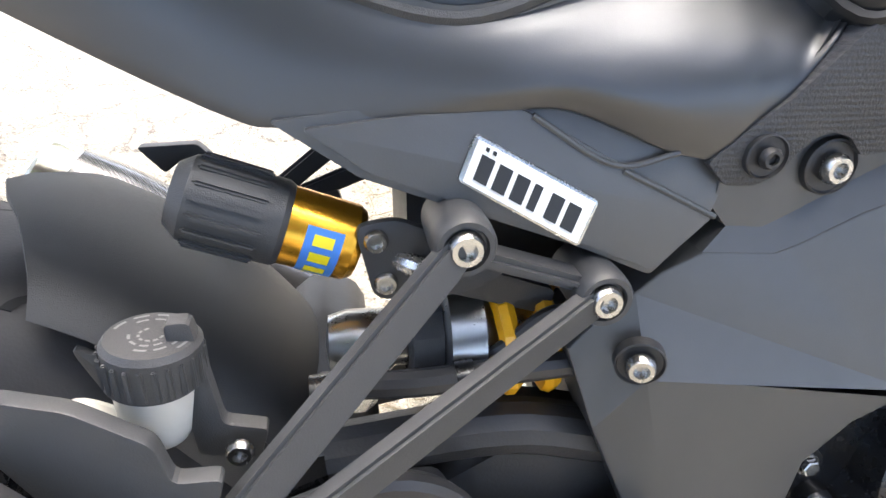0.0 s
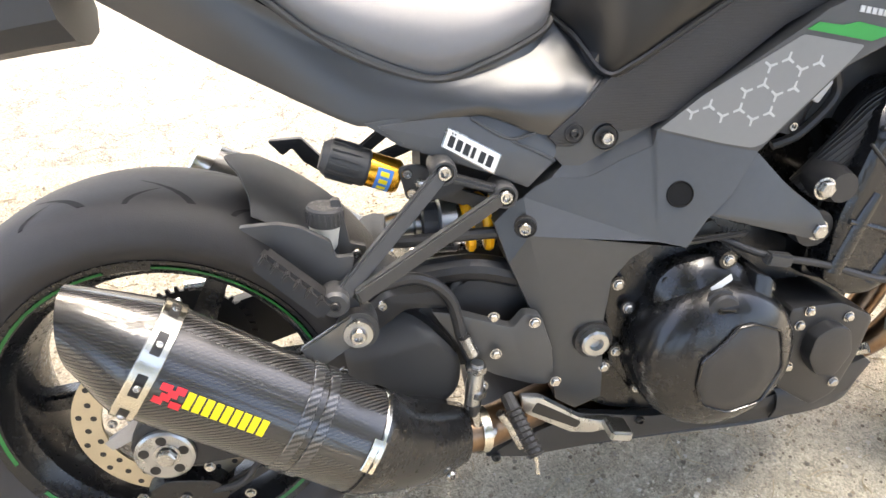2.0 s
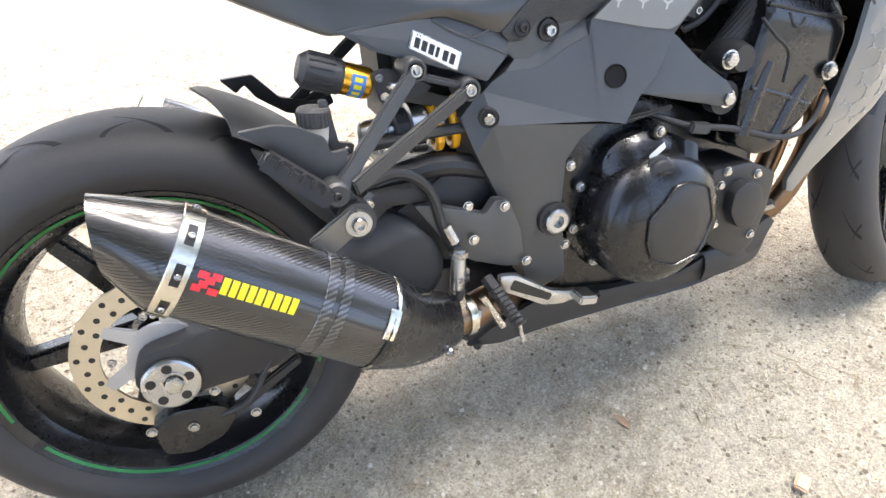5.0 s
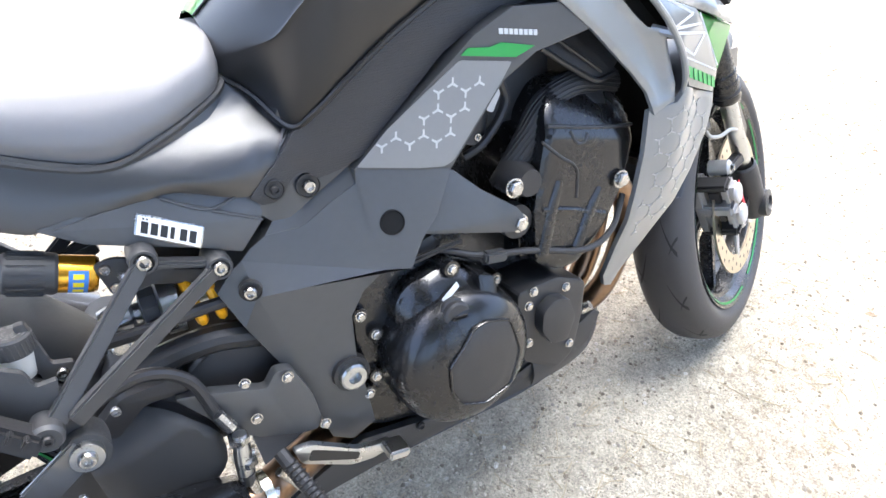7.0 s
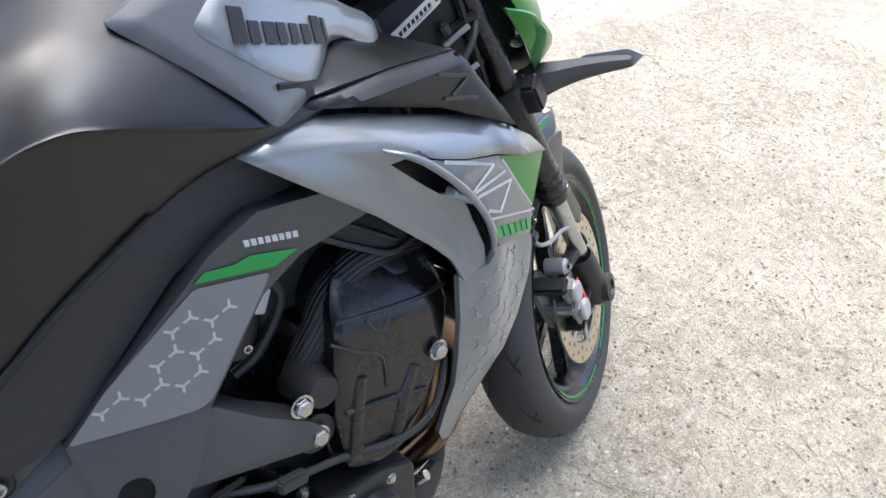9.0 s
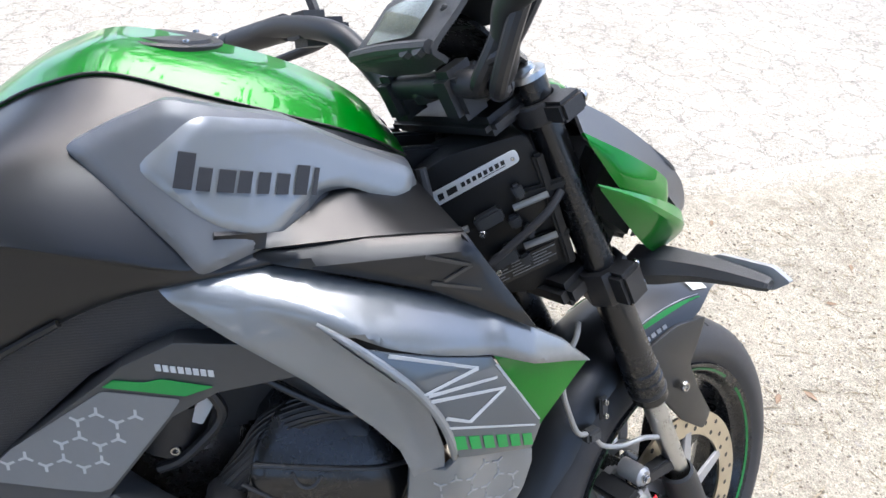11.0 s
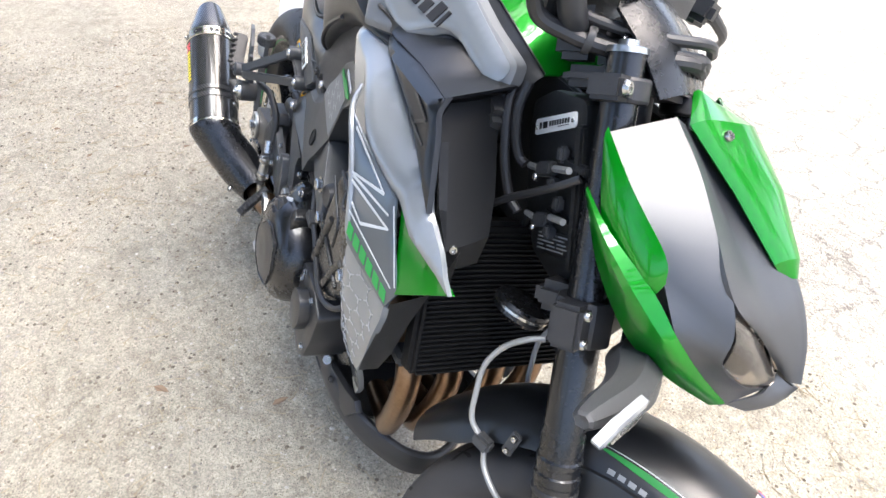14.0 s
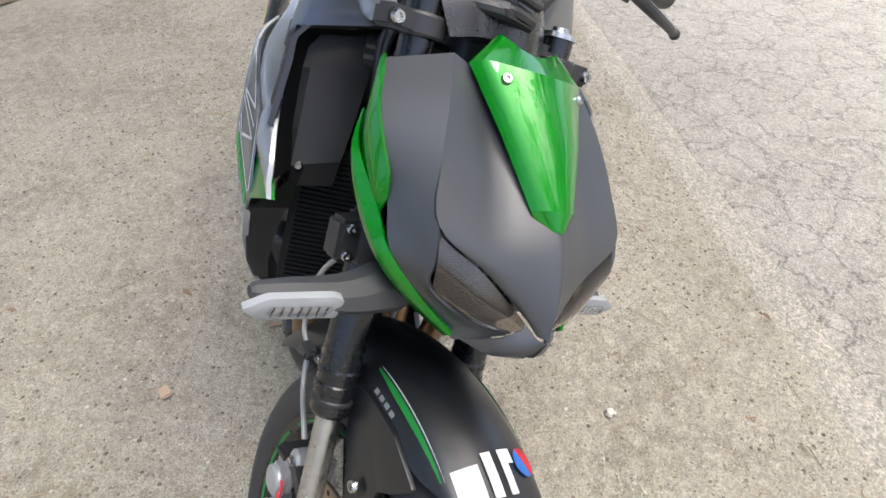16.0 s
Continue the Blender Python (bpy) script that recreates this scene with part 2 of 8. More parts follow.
def skin(poly, yf, thick, out=-1, step=0.0065, sink=0.0014, width=0.005):
    """Like plate for one outline, but finely divided, so that it follows a curved yf; its rim falls back by sink."""
    poly = [(float(x), float(z)) for x, z in poly]
    ring = []
    for (ax, az), (bx, bz) in zip(poly, poly[1:] + poly[:1]):
        k = max(1, round(math.hypot(bx - ax, bz - az) / step))
        ring += [V((ax + (bx - ax) * j / k, az + (bz - az) * j / k)) for j in range(k)]
    pts, k = list(ring), 0
    x0, x1 = min(q[0] for q in poly), max(q[0] for q in poly)
    z0, z1 = min(q[1] for q in poly), max(q[1] for q in poly)
    z = z0
    while z < z1:
        x = x0 + (0.5 * step if k % 2 else 0.0)
        while x < x1:
            if inside((x, z), poly) and edge_gap(x, z, poly) > 0.6 * step:
                pts.append(V((x, z)))
            x += step
        z += 0.866 * step
        k += 1
    n = len(ring)
    vs, _, fs, *_ = geometry.delaunay_2d_cdt(pts, [], [list(range(n))], 1, 1e-6)
    bm = bmesh.new()
    top, low, count = [], [], {}
    for q in vs:
        y = yf(q.x, q.y)
        d = max(0.0, 1.0 - edge_gap(q.x, q.y, poly) / width)
        top.append(bm.verts.new((q.x, y - out * sink * d * d, q.y)))
        low.append(bm.verts.new((q.x, y - out * thick, q.y)))
    for f in fs:
        bm.faces.new([top[i] for i in f])
        bm.faces.new([low[i] for i in reversed(f)])
        for a, b in zip(f, f[1:] + f[:1]):
            count[min(a, b), max(a, b)] = count.get((min(a, b), max(a, b)), 0) + 1
    for (a, b), c in count.items():
        if c == 1:
            bm.faces.new((top[a], top[b], low[b], low[a]))
    bmesh.ops.recalc_face_normals(bm, faces=bm.faces)
    return bm


def inside(p, poly):
    hit = False
    for a, b in zip(poly, poly[1:] + poly[:1]):
        if (a[1] > p[1]) != (b[1] > p[1]) and p[0] < (b[0] - a[0]) * (p[1] - a[1]) / (b[1] - a[1]) + a[0]:
            hit = not hit
    return hit


def cat_rom(pts, n):
    """A smooth line through points (vectors or numbers)."""
    out = []
    p = [pts[0] + (pts[0] - pts[1])] + list(pts) + [pts[-1] + (pts[-1] - pts[-2])]
    for i in range(1, len(p) - 2):
        for j in range(n):
            t = j / n
            a, b, c, d = p[i - 1], p[i], p[i + 1], p[i + 2]
            out.append(0.5 * (2 * b + (c - a) * t + (2 * a - 5 * b + 4 * c - d) * t * t + (3 * b - a - 3 * c + d) * t ** 3))
    return out + [pts[-1]]


def tube(pts, r, seg=10, n=6, caps=True, flat=1.0):
    """A swept round bar; r is one radius or one for each point."""
    pts = [V(p) for p in pts]
    rs = list(r) if isinstance(r, (list, tuple)) else [r] * len(pts)
    line, rad = (cat_rom(pts, n), cat_rom(rs, n)) if len(pts) > 2 else (pts, rs)
    bm = bmesh.new()
    rings, side = [], None
    for i, p in enumerate(line):
        d = (line[min(i + 1, len(line) - 1)] - line[max(i - 1, 0)]).normalized()
        if side is None:
            side = d.cross(V((0, 1, 0)) if abs(d.y) < 0.8 else V((1, 0, 0))).normalized()
        side = (side - d * side.dot(d)).normalized()
        up = d.cross(side)
        rings.append([bm.verts.new(p + rad[i] * (math.cos(a) * side + flat * math.sin(a) * up)) for a in [2 * math.pi * k / seg for k in range(seg)]])
    for a, b in zip(rings, rings[1:]):
        for k in range(seg):
            bm.faces.new((a[k], a[(k + 1) % seg], b[(k + 1) % seg], b[k]))
    if caps:
        bm.faces.new(rings[0][::-1]); bm.faces.new(rings[-1])
    return bm


def turn_to(axis):
    return V(axis).normalized().to_track_quat("Z", "Y").to_matrix().to_4x4()


def lathe(profile, origin, axis, seg=32, squash=(1, 1), arc=None, close=False):
    """Profile rows (radius, height) turned about the axis through origin; UV in metres."""
    bm = bmesh.new()
    uv = bm.loops.layers.uv.new("UVMap")
    full = arc is None
    steps = seg if full else seg + 1
    ang = [2 * math.pi * k / seg if full else radians(arc[0] + (arc[1] - arc[0]) * k / seg) for k in range(steps)]
    g = [[bm.verts.new((r * math.cos(a) * squash[0], r * math.sin(a) * squash[1], h)) for a in ang] for r, h in profile]
    run = [0.0]
    for (r0, h0), (r1, h1) in zip(profile, profile[1:]):
        run.append(run[-1] + math.hypot(r1 - r0, h1 - h0))
    big = max(r for r, _ in profile)
    for i in range(len(profile) - 1):
        for k in range(seg):
            q = (k + 1) % steps
            vs = (g[i][k], g[i][q], g[i + 1][q], g[i + 1][k])
            if profile[i][0] < 1e-6:
                vs = (g[i][k], g[i + 1][q], g[i + 1][k])
            elif profile[i + 1][0] < 1e-6:
                vs = (g[i][k], g[i][q], g[i + 1][k])
            f = bm.faces.new(vs)
            step = big * 2 * math.pi / seg
            at = {g[i][k]: (k * step, run[i]), g[i][q]: ((k + 1) * step, run[i]), g[i + 1][q]: ((k + 1) * step, run[i + 1]), g[i + 1][k]: (k * step, run[i + 1])}
            for lp in f.loops:
                lp[uv].uv = at[lp.vert]
    bmesh.ops.remove_doubles(bm, verts=bm.verts, dist=1e-6)
    bm.transform(Matrix.Translation(origin) @ turn_to(axis))
    return bm


def loft(grid, nu=4, nv=4, thick=0.004):
    """A smooth skin through rows of points."""
    rows = [cat_rom([V(p) for p in row], nv) for row in grid]
    cols = [cat_rom([r[j] for r in rows], nu) for j in range(len(rows[0]))]
    bm = bmesh.new()
    uv = bm.loops.layers.uv.new("UVMap")
    vs = [[bm.verts.new(p) for p in col] for col in cols]
    for i in range(len(vs) - 1):
        for j in range(len(vs[0]) - 1):
            q = [(vs[i][j], i, j), (vs[i + 1][j], i + 1, j), (vs[i + 1][j + 1], i + 1, j + 1), (vs[i][j + 1], i, j + 1)]
            if len({tuple(v.co) for v, _, _ in q}) < 4:
                continue
            f = bm.faces.new([v for v, _, _ in q])
            for lp, (v, a, b) in zip(f.loops, q):
                lp[uv].uv = (v.co.x, v.co.z)
    bmesh.ops.recalc_face_normals(bm, faces=bm.faces)
    if thick:
        bmesh.ops.solidify(bm, geom=list(bm.faces), thickness=thick)
    return bm


def box(c, s, bevel=0.003, m=None):
    bm = bmesh.new()
    bmesh.ops.create_cube(bm, size=1)
    bm.transform(Matrix.Diagonal((*s, 1)))
    if bevel:
        bmesh.ops.bevel(bm, geom=list(bm.edges), offset=bevel, segments=2, affect="EDGES")
    bm.transform(Matrix.Translation(c) @ (m or Matrix()))
    return bm


def join(*bms):
    out = bms[0]
    for b in bms[1:]:
        me = bpy.data.meshes.new("tmp")
        b.to_mesh(me); b.free()
        out.from_mesh(me)
        bpy.data.meshes.remove(me)
    return out


def bar(a, b, w0, w1, t, side=(0, 1, 0), bevel=0.003):
    """A flat tapered bar from a to b; t is its thickness along side."""
    a, b, s = V(a), V(b), V(side).normalized()
    d = (b - a).normalized()
    s = (s - d * s.dot(d)).normalized()
    u = d.cross(s)
    bm = bmesh.new()
    vs = [bm.verts.new(p + u * w * k + s * t * 0.5 * j) for p, w in ((a, w0 / 2), (b, w1 / 2)) for k, j in ((-1, -1), (1, -1), (1, 1), (-1, 1))]
    for q in ((0, 1, 2, 3), (7, 6, 5, 4), (0, 4, 5, 1), (1, 5, 6, 2), (2, 6, 7, 3), (3, 7, 4, 0)):
        bm.faces.new([vs[k] for k in q])
    if bevel:
        bmesh.ops.bevel(bm, geom=list(bm.edges), offset=bevel, segments=2, affect="EDGES")
    return bm


def bolt_mesh(name, r, material, hexhead=False):
    """A unit bolt along +z: washer face, head and driver recess."""
    h = 0.7 * r
    if hexhead:
        bm = lathe([(1.35 * r, 0), (1.35 * r, 0.15 * r), (1.05 * r, 0.18 * r)], (0, 0, 0), (0, 0, 1), 18)
        bm = join(bm, lathe([(1.02 * r, 0.15 * r), (1.02 * r, 0.75 * r), (0.85 * r, 0.9 * r), (0.0, 0.9 * r)], (0, 0, 0), (0, 0, 1), 6))
    else:
        bm = lathe([(1.0 * r, 0), (1.0 * r, 0.5 * h), (0.8 * r, h), (0.52 * r, h), (0.46 * r, 0.35 * h), (0.0, 0.3 * h)], (0, 0, 0), (0, 0, 1), 18)
    bmesh.ops.recalc_face_normals(bm, faces=bm.faces)
    me = bpy.data.meshes.new(name)
    bm.to_mesh(me); bm.free()
    for p in me.polygons:
        p.use_smooth = True
    me.set_sharp_from_angle(angle=radians(35))
    me.materials.append(material)
    return me


BOLT = bolt_mesh("bolt", 0.0085, STEEL)
BOLT_S = bolt_mesh("bolt", 0.006, STEEL)
BOLT_H = bolt_mesh("bolt", 0.0056, STEEL, True)
BOLT_X = bolt_mesh("bolt", 0.0125, STEEL, True)
BOLT_K = bolt_mesh("bolt", 0.007, DARK)


def bolt(parent, p, me=BOLT, d=(0, -1, 0), scale=1.0, spin=0):
    ob = new("bolt", me)
    ob.parent = parent
    ob.matrix_local = Matrix.Translation(p) @ turn_to(d) @ pose(0, 0, 0, 0, 0, spin) @ Matrix.Scale(scale, 4)
    return ob


def mirror(bm):
    """The same for the other side of the machine."""
    bm = bm.copy()
    bm.transform(Matrix.Diagonal((1, -1, 1, 1)))
    return bm


RAKE = radians(24.5)
STEER_AXIS = V((-math.sin(RAKE), 0, math.cos(RAKE)))
STEER_FOOT = V((1.595, 0, 0))
STEER = Matrix.Translation(STEER_FOOT) @ Matrix.Rotation(radians(26), 4, STEER_AXIS) @ Matrix.Translation(-STEER_FOOT)


# the wheel and fork sit a little behind and beside the mask's own frame
FORK = Matrix.Translation(STEER_FOOT + V((-0.017, 0.013, 0.004))) @ Matrix.Rotation(radians(25), 4, STEER_AXIS) @ Matrix.Translation(-STEER_FOOT)


def steered(bm, m=STEER):
    bm.transform(m)
    return bm


def forked(bm):
    return steered(bm, FORK)


def fp_(p):
    return FORK @ V(p)


def fd_(d):
    return FORK.to_3x3() @ V(d)


def sp(p):
    """A point of the straight-ahead front end, turned with the bars."""
    return STEER @ V(p)


def sd(d):
    return STEER.to_3x3() @ V(d)


bike = new("motorcycle")
bike.rotation_euler = (radians(LEAN), 0, 0)
tagged(bike, "matte black and green naked sports motorcycle leaning on its side stand", "motorcycle")

# ---- ground ----
def ground_mat(name, c0, c1, c2, pebble, cracks=False, grain=0.62):
    m = bpy.data.materials.new(name)
    m.use_nodes = True
    n, l = m.node_tree.nodes, m.node_tree.links
    b = n["Principled BSDF"]
    b.inputs["Roughness"].default_value = 0.9
    co = n.new("ShaderNodeTexCoord")
    big, fine, grit = (n.new("ShaderNodeTexNoise") for _ in range(3))
    for t, s, d in ((big, 2.1, 9), (fine, 22, 8), (grit, 260, 4)):
        t.inputs["Scale"].default_value, t.inputs["Detail"].default_value = s, d
        t.inputs["Roughness"].default_value = 0.65
        l.new(co.outputs["Object"], t.inputs["Vector"])
    m1, m2, m3 = (n.new("ShaderNodeMix") for _ in range(3))
    for q in (m1, m2, m3):
        q.data_type = "RGBA"
    r1 = n.new("ShaderNodeMapRange"); r1.inputs[1].default_value, r1.inputs[2].default_value = 0.40, 0.60
    l.new(big.outputs[0], r1.inputs[0]); l.new(r1.outputs[0], m1.inputs[0])
    m1.inputs[6].default_value, m1.inputs[7].default_value = (*c0, 1), (*c1, 1)
    r2 = n.new("ShaderNodeMapRange"); r2.inputs[1].default_value, r2.inputs[2].default_value = 0.42, 0.68
    l.new(fine.outputs[0], r2.inputs[0]); l.new(r2.outputs[0], m2.inputs[0])
    l.new(m1.outputs[2], m2.inputs[6]); m2.inputs[7].default_value = (*c2, 1)
    vor = n.new("ShaderNodeTexVoronoi"); vor.inputs["Scale"].default_value = pebble
    l.new(co.outputs["Object"], vor.inputs["Vector"])
    m3.blend_type = "MULTIPLY"; m3.inputs[0].default_value = grain
    vr = n.new("ShaderNodeMapRange"); vr.inputs[3].default_value, vr.inputs[4].default_value = 0.35, 1.5
    gs = n.new("ShaderNodeMath"); gs.operation = "ADD"
    sx = n.new("ShaderNodeSeparateColor"); l.new(vor.outputs["Color"], sx.inputs[0])
    l.new(sx.outputs[0], gs.inputs[0]); l.new(grit.outputs[0], gs.inputs[1])
    vr.inputs[1].default_value, vr.inputs[2].default_value = 0.3, 1.5
    l.new(gs.outputs[0], vr.inputs[0])
    l.new(m2.outputs[2], m3.inputs[6]); l.new(vr.outputs[0], m3.inputs[7])
    soil = n.new("ShaderNodeTexNoise")
    soil.inputs["Scale"].default_value, soil.inputs["Detail"].default_value, soil.inputs["Roughness"].default_value = 62, 9, 0.75
    l.new(co.outputs["Object"], soil.inputs["Vector"])
    sr = n.new("ShaderNodeMapRange")
    sr.inputs[1].default_value, sr.inputs[2].default_value, sr.inputs[3].default_value, sr.inputs[4].default_value = 0.34, 0.66, 0.74, 1.18
    l.new(soil.outputs[0], sr.inputs[0])
    m5 = n.new("ShaderNodeMix"); m5.data_type, m5.blend_type = "RGBA", "MULTIPLY"; m5.inputs[0].default_value = grain + 0.3
    l.new(m3.outputs[2], m5.inputs[6]); l.new(sr.outputs[0], m5.inputs[7])
    out = m5.outputs[2]
    hsum = n.new("ShaderNodeMath"); hsum.operation = "MULTIPLY_ADD"; hsum.inputs[1].default_value = 0.5
    l.new(vor.outputs["Distance"], hsum.inputs[0])
    lump = n.new("ShaderNodeMath"); lump.operation = "MULTIPLY_ADD"; lump.inputs[1].default_value = 1.6
    l.new(fine.outputs[0], lump.inputs[0]); l.new(grit.outputs[0], lump.inputs[2]); l.new(lump.outputs[0], hsum.inputs[2])
    if cracks:
        v2 = n.new("ShaderNodeTexVoronoi"); v2.feature = "DISTANCE_TO_EDGE"; v2.inputs["Scale"].default_value = 6.0
        w = n.new("ShaderNodeMixRGB"); w.blend_type = "ADD"; w.inputs[0].default_value = 0.10
        l.new(co.outputs["Object"], w.inputs[1]); l.new(fine.outputs["Color"], w.inputs[2]); l.new(w.outputs[0], v2.inputs["Vector"])
        cr = n.new("ShaderNodeMapRange"); cr.inputs[1].default_value, cr.inputs[2].default_value, cr.inputs[3].default_value = 0.0, 0.026, 0.34
        l.new(v2.outputs[0], cr.inputs[0])
        m4 = n.new("ShaderNodeMix"); m4.data_type, m4.blend_type = "RGBA", "MULTIPLY"; m4.inputs[0].default_value = 0.8
        l.new(out, m4.inputs[6]); l.new(cr.outputs[0], m4.inputs[7]); out = m4.outputs[2]
    l.new(out, b.inputs["Base Color"])
    bp = n.new("ShaderNodeBump"); bp.inputs["Strength"].default_value, bp.inputs["Distance"].default_value = 0.9, 0.009
    l.new(hsum.outputs[0], bp.inputs["Height"]); l.new(bp.outputs[0], b.inputs["Normal"])
    return m


def speckled(name, lo, hi):
    """Each piece takes its own shade between two."""
    m = bpy.data.materials.new(name)
    m.use_nodes = True
    n, l = m.node_tree.nodes, m.node_tree.links
    g, x = n.new("ShaderNodeNewGeometry"), n.new("ShaderNodeMix")
    x.data_type = "RGBA"
    x.inputs[6].default_value, x.inputs[7].default_value = (*lo, 1), (*hi, 1)
    l.new(g.outputs["Random Per Island"], x.inputs[0])
    l.new(x.outputs[2], n["Principled BSDF"].inputs["Base Color"])
    n["Principled BSDF"].inputs["Roughness"].default_value = 0.85
    return m


GROUND = ground_mat("sandy gravel", (0.385, 0.350, 0.275), (0.272, 0.244, 0.186), (0.42, 0.38, 0.30), 300, False, 0.55)
SLAB = ground_mat("old cracked concrete", (0.445, 0.411, 0.345), (0.37, 0.34, 0.28), (0.50, 0.465, 0.40), 130, True, 0.4)
EDGE = ground_mat("worn concrete edging", (0.42, 0.385, 0.315), (0.36, 0.328, 0.262), (0.47, 0.43, 0.355), 170)
PEBBLE = speckled("pebbles", (0.13, 0.115, 0.092), (0.52, 0.485, 0.42))
CLOD = speckled("soil crumbs", (0.10, 0.082, 0.06), (0.23, 0.192, 0.142))
GRIT = speckled("coarse sand", (0.17, 0.148, 0.11), (0.50, 0.455, 0.365))
TWIG = mat("dry straw", (0.34, 0.28, 0.185), 0.8, 0.0, 0.3, 40)
LEAF = mat("dead leaf", (0.20, 0.135, 0.085), 0.7, 0.0, 0.3, 40)


def height(x, y):
    p = V((x, y, 0))
    return 0.006 * noise.noise(p * 2.2) + 0.0035 * noise.noise(p * 9) + 0.0012 * noise.noise(p * 40)


xs = [-300, -60, -15, -6] + [-3.0 + 0.045 * k for k in range(196)] + [9, 18, 60, 300]
ys = [-300, -60, -15, -6] + [-2.4 + 0.045 * k for k in range(112)] + [4.5, 8, 20, 60, 300]
gv, gf = [], []
for i, x in enumerate(xs):
    for j, y in enumerate(ys):
        near = -3.1 < x < 6.0 and -2.5 < y < 2.7
        gv.append((x, y, (height(x, y) - 0.004) if near else -0.004))
for i in range(len(xs) - 1):
    for j in range(len(ys) - 1):
        a = i * len(ys) + j
        gf.append((a, a + len(ys), a + len(ys) + 1, a + 1))
gme = bpy.data.meshes.new("ground")
gme.from_pydata(gv, [], gf)
for p in gme.polygons:
    p.use_smooth = True
gme.materials.append(GROUND)
ground = tagged(new("ground", gme), "dry sandy gravel ground with pebbles and straw", "ground", kind="structure")

SLOPE = 0.05  # the slab's edge runs slightly across


def strip(name, y0, y1, z, material, label, jag):
    bm = bmesh.new()
    row = []
    for k in range(221):
        x = -6 + 14 * k / 220
        e = jag * noise.noise(V((x * 6, y0, 3))) + 0.5 * jag * noise.noise(V((x * 23, y0, 7)))
        row.append([bm.verts.new((x, y0 + SLOPE * x + e, -0.02)), bm.verts.new((x, y0 + SLOPE * x + e + 0.035, z)), bm.verts.new((x, y1 + SLOPE * x, z + 0.001))])
    for a, b in zip(row, row[1:]):
        bm.faces.new((a[0], b[0], b[1], a[1])); bm.faces.new((a[1], b[1], b[2], a[2]))
    ob = part(name, bm, material, None, label, 50)
    return tagged(ob, category=name, kind="structure")


strip("pavement", 1.205, 9.0, 0.019, SLAB, "old pale concrete slab with fine cracks", 0.007)
strip("edging", 1.10, 1.235, 0.004, EDGE, "worn flush concrete edging strip", 0.010)


def scatter(name, count, make, material, label, seed, area=(-1.6, 4.2, -1.4, 1.15)):
    rnd = random.Random(seed)
    verts, faces = [], []
    for _ in range(count):
        x = area[0] + (area[1] - area[0]) * rnd.random()
        y = area[2] + (area[3] - area[2]) * rnd.random()
        vs, fs = make(rnd)
        o = len(verts)
        z = height(x, y) - 0.004
        verts += [(x + a, y + b, z + c) for a, b, c in vs]
        faces += [tuple(o + k for k in f) for f in fs]
    me = bpy.data.meshes.new(name)
    me.from_pydata(verts, [], faces)
    me.materials.append(material)
    return tagged(new(name, me), label, name, kind="stuff")


def pebble(rnd):
    r = 0.0013 + 0.0042 * rnd.random() ** 4
    a = rnd.random() * 6.28
    ring = [(r * (0.8 + 0.5 * rnd.random()) * math.cos(a + k * 1.2566), r * (0.8 + 0.5 * rnd.random()) * math.sin(a + k * 1.2566), r * 0.25) for k in range(5)]
    return ring + [(0, 0, r * (0.8 + 0.4 * rnd.random()))], [(k, (k + 1) % 5, 5) for k in range(5)]


def grit(rnd):
    r = 0.0016 + 0.0030 * rnd.random() ** 2
    a = rnd.random() * 6.28
    ring = [(r * (0.7 + 0.7 * rnd.random()) * math.cos(a + k * 1.5708), r * (0.7 + 0.7 * rnd.random()) * math.sin(a + k * 1.5708), -0.0004) for k in range(4)]
    return ring + [(r * 0.3 * rnd.random(), r * 0.3 * rnd.random(), r * (0.5 + 0.5 * rnd.random()))], [(k, (k + 1) % 4, 4) for k in range(4)]


def straw(rnd):
    a, ln, w = rnd.random() * 6.28, 0.012 + 0.05 * rnd.random() ** 2, 0.0009
    c, s, b = math.cos(a), math.sin(a), 0.25 * (rnd.random() - 0.5)
    pts = [(-0.5, 0), (0, b), (0.5, 0)]
    v = []
    for u, t in pts:
        x, y = ln * (u * c - t * s), ln * (u * s + t * c)
        v += [(x - s * w, y + c * w, 0.002), (x + s * w, y - c * w, 0.002), (x, y, 0.0038)]
    f = []
    for k in (0, 3):
        f += [(k, k + 3, k + 5, k + 2), (k + 2, k + 5, k + 4, k + 1)]
    return v, f


def leaf(rnd):
    a, ln = rnd.random() * 6.28, 0.008 + 0.014 * rnd.random()
    c, s = math.cos(a), math.sin(a)
    pts = [(-1, 0, 0.001), (-0.2, 0.4, 0.005), (0.5, 0.3, 0.003), (1, 0, 0.002), (0.5, -0.3, 0.006), (-0.2, -0.4, 0.002)]
    return [(ln * (u * c - t * s), ln * (u * s + t * c), z) for u, t, z in pts], [(0, 1, 2, 3), (0, 3, 4, 5)]


scatter("pebbles", 30000, pebble, PEBBLE, "small pale pebbles strewn over the gravel", 3)
scatter("soil_clods", 22000, lambda rnd: pebble(rnd), CLOD, "dark brown crumbs of soil on the gravel", 11)
scatter("straw", 5200, straw, TWIG, "dry straw and pine needles on the gravel", 4)
scatter("coarse_sand", 110000, grit, GRIT, "coarse crumbly sand grains over the ground", 11)
scatter("dead_leaves", 90, leaf, LEAF, "small brown dead leaves on the gravel", 6)
chip = part("wood_chip", box((0.925, -0.372, 0.006), (0.034, 0.024, 0.010), 0.003, pose(0, 0, 0, 8, 0, 35)), mat("pale wood", (0.40, 0.285, 0.20), 0.8, 0, 0.2, 60), None, "pale square wood chip lying on the gravel", cat="wood chip")
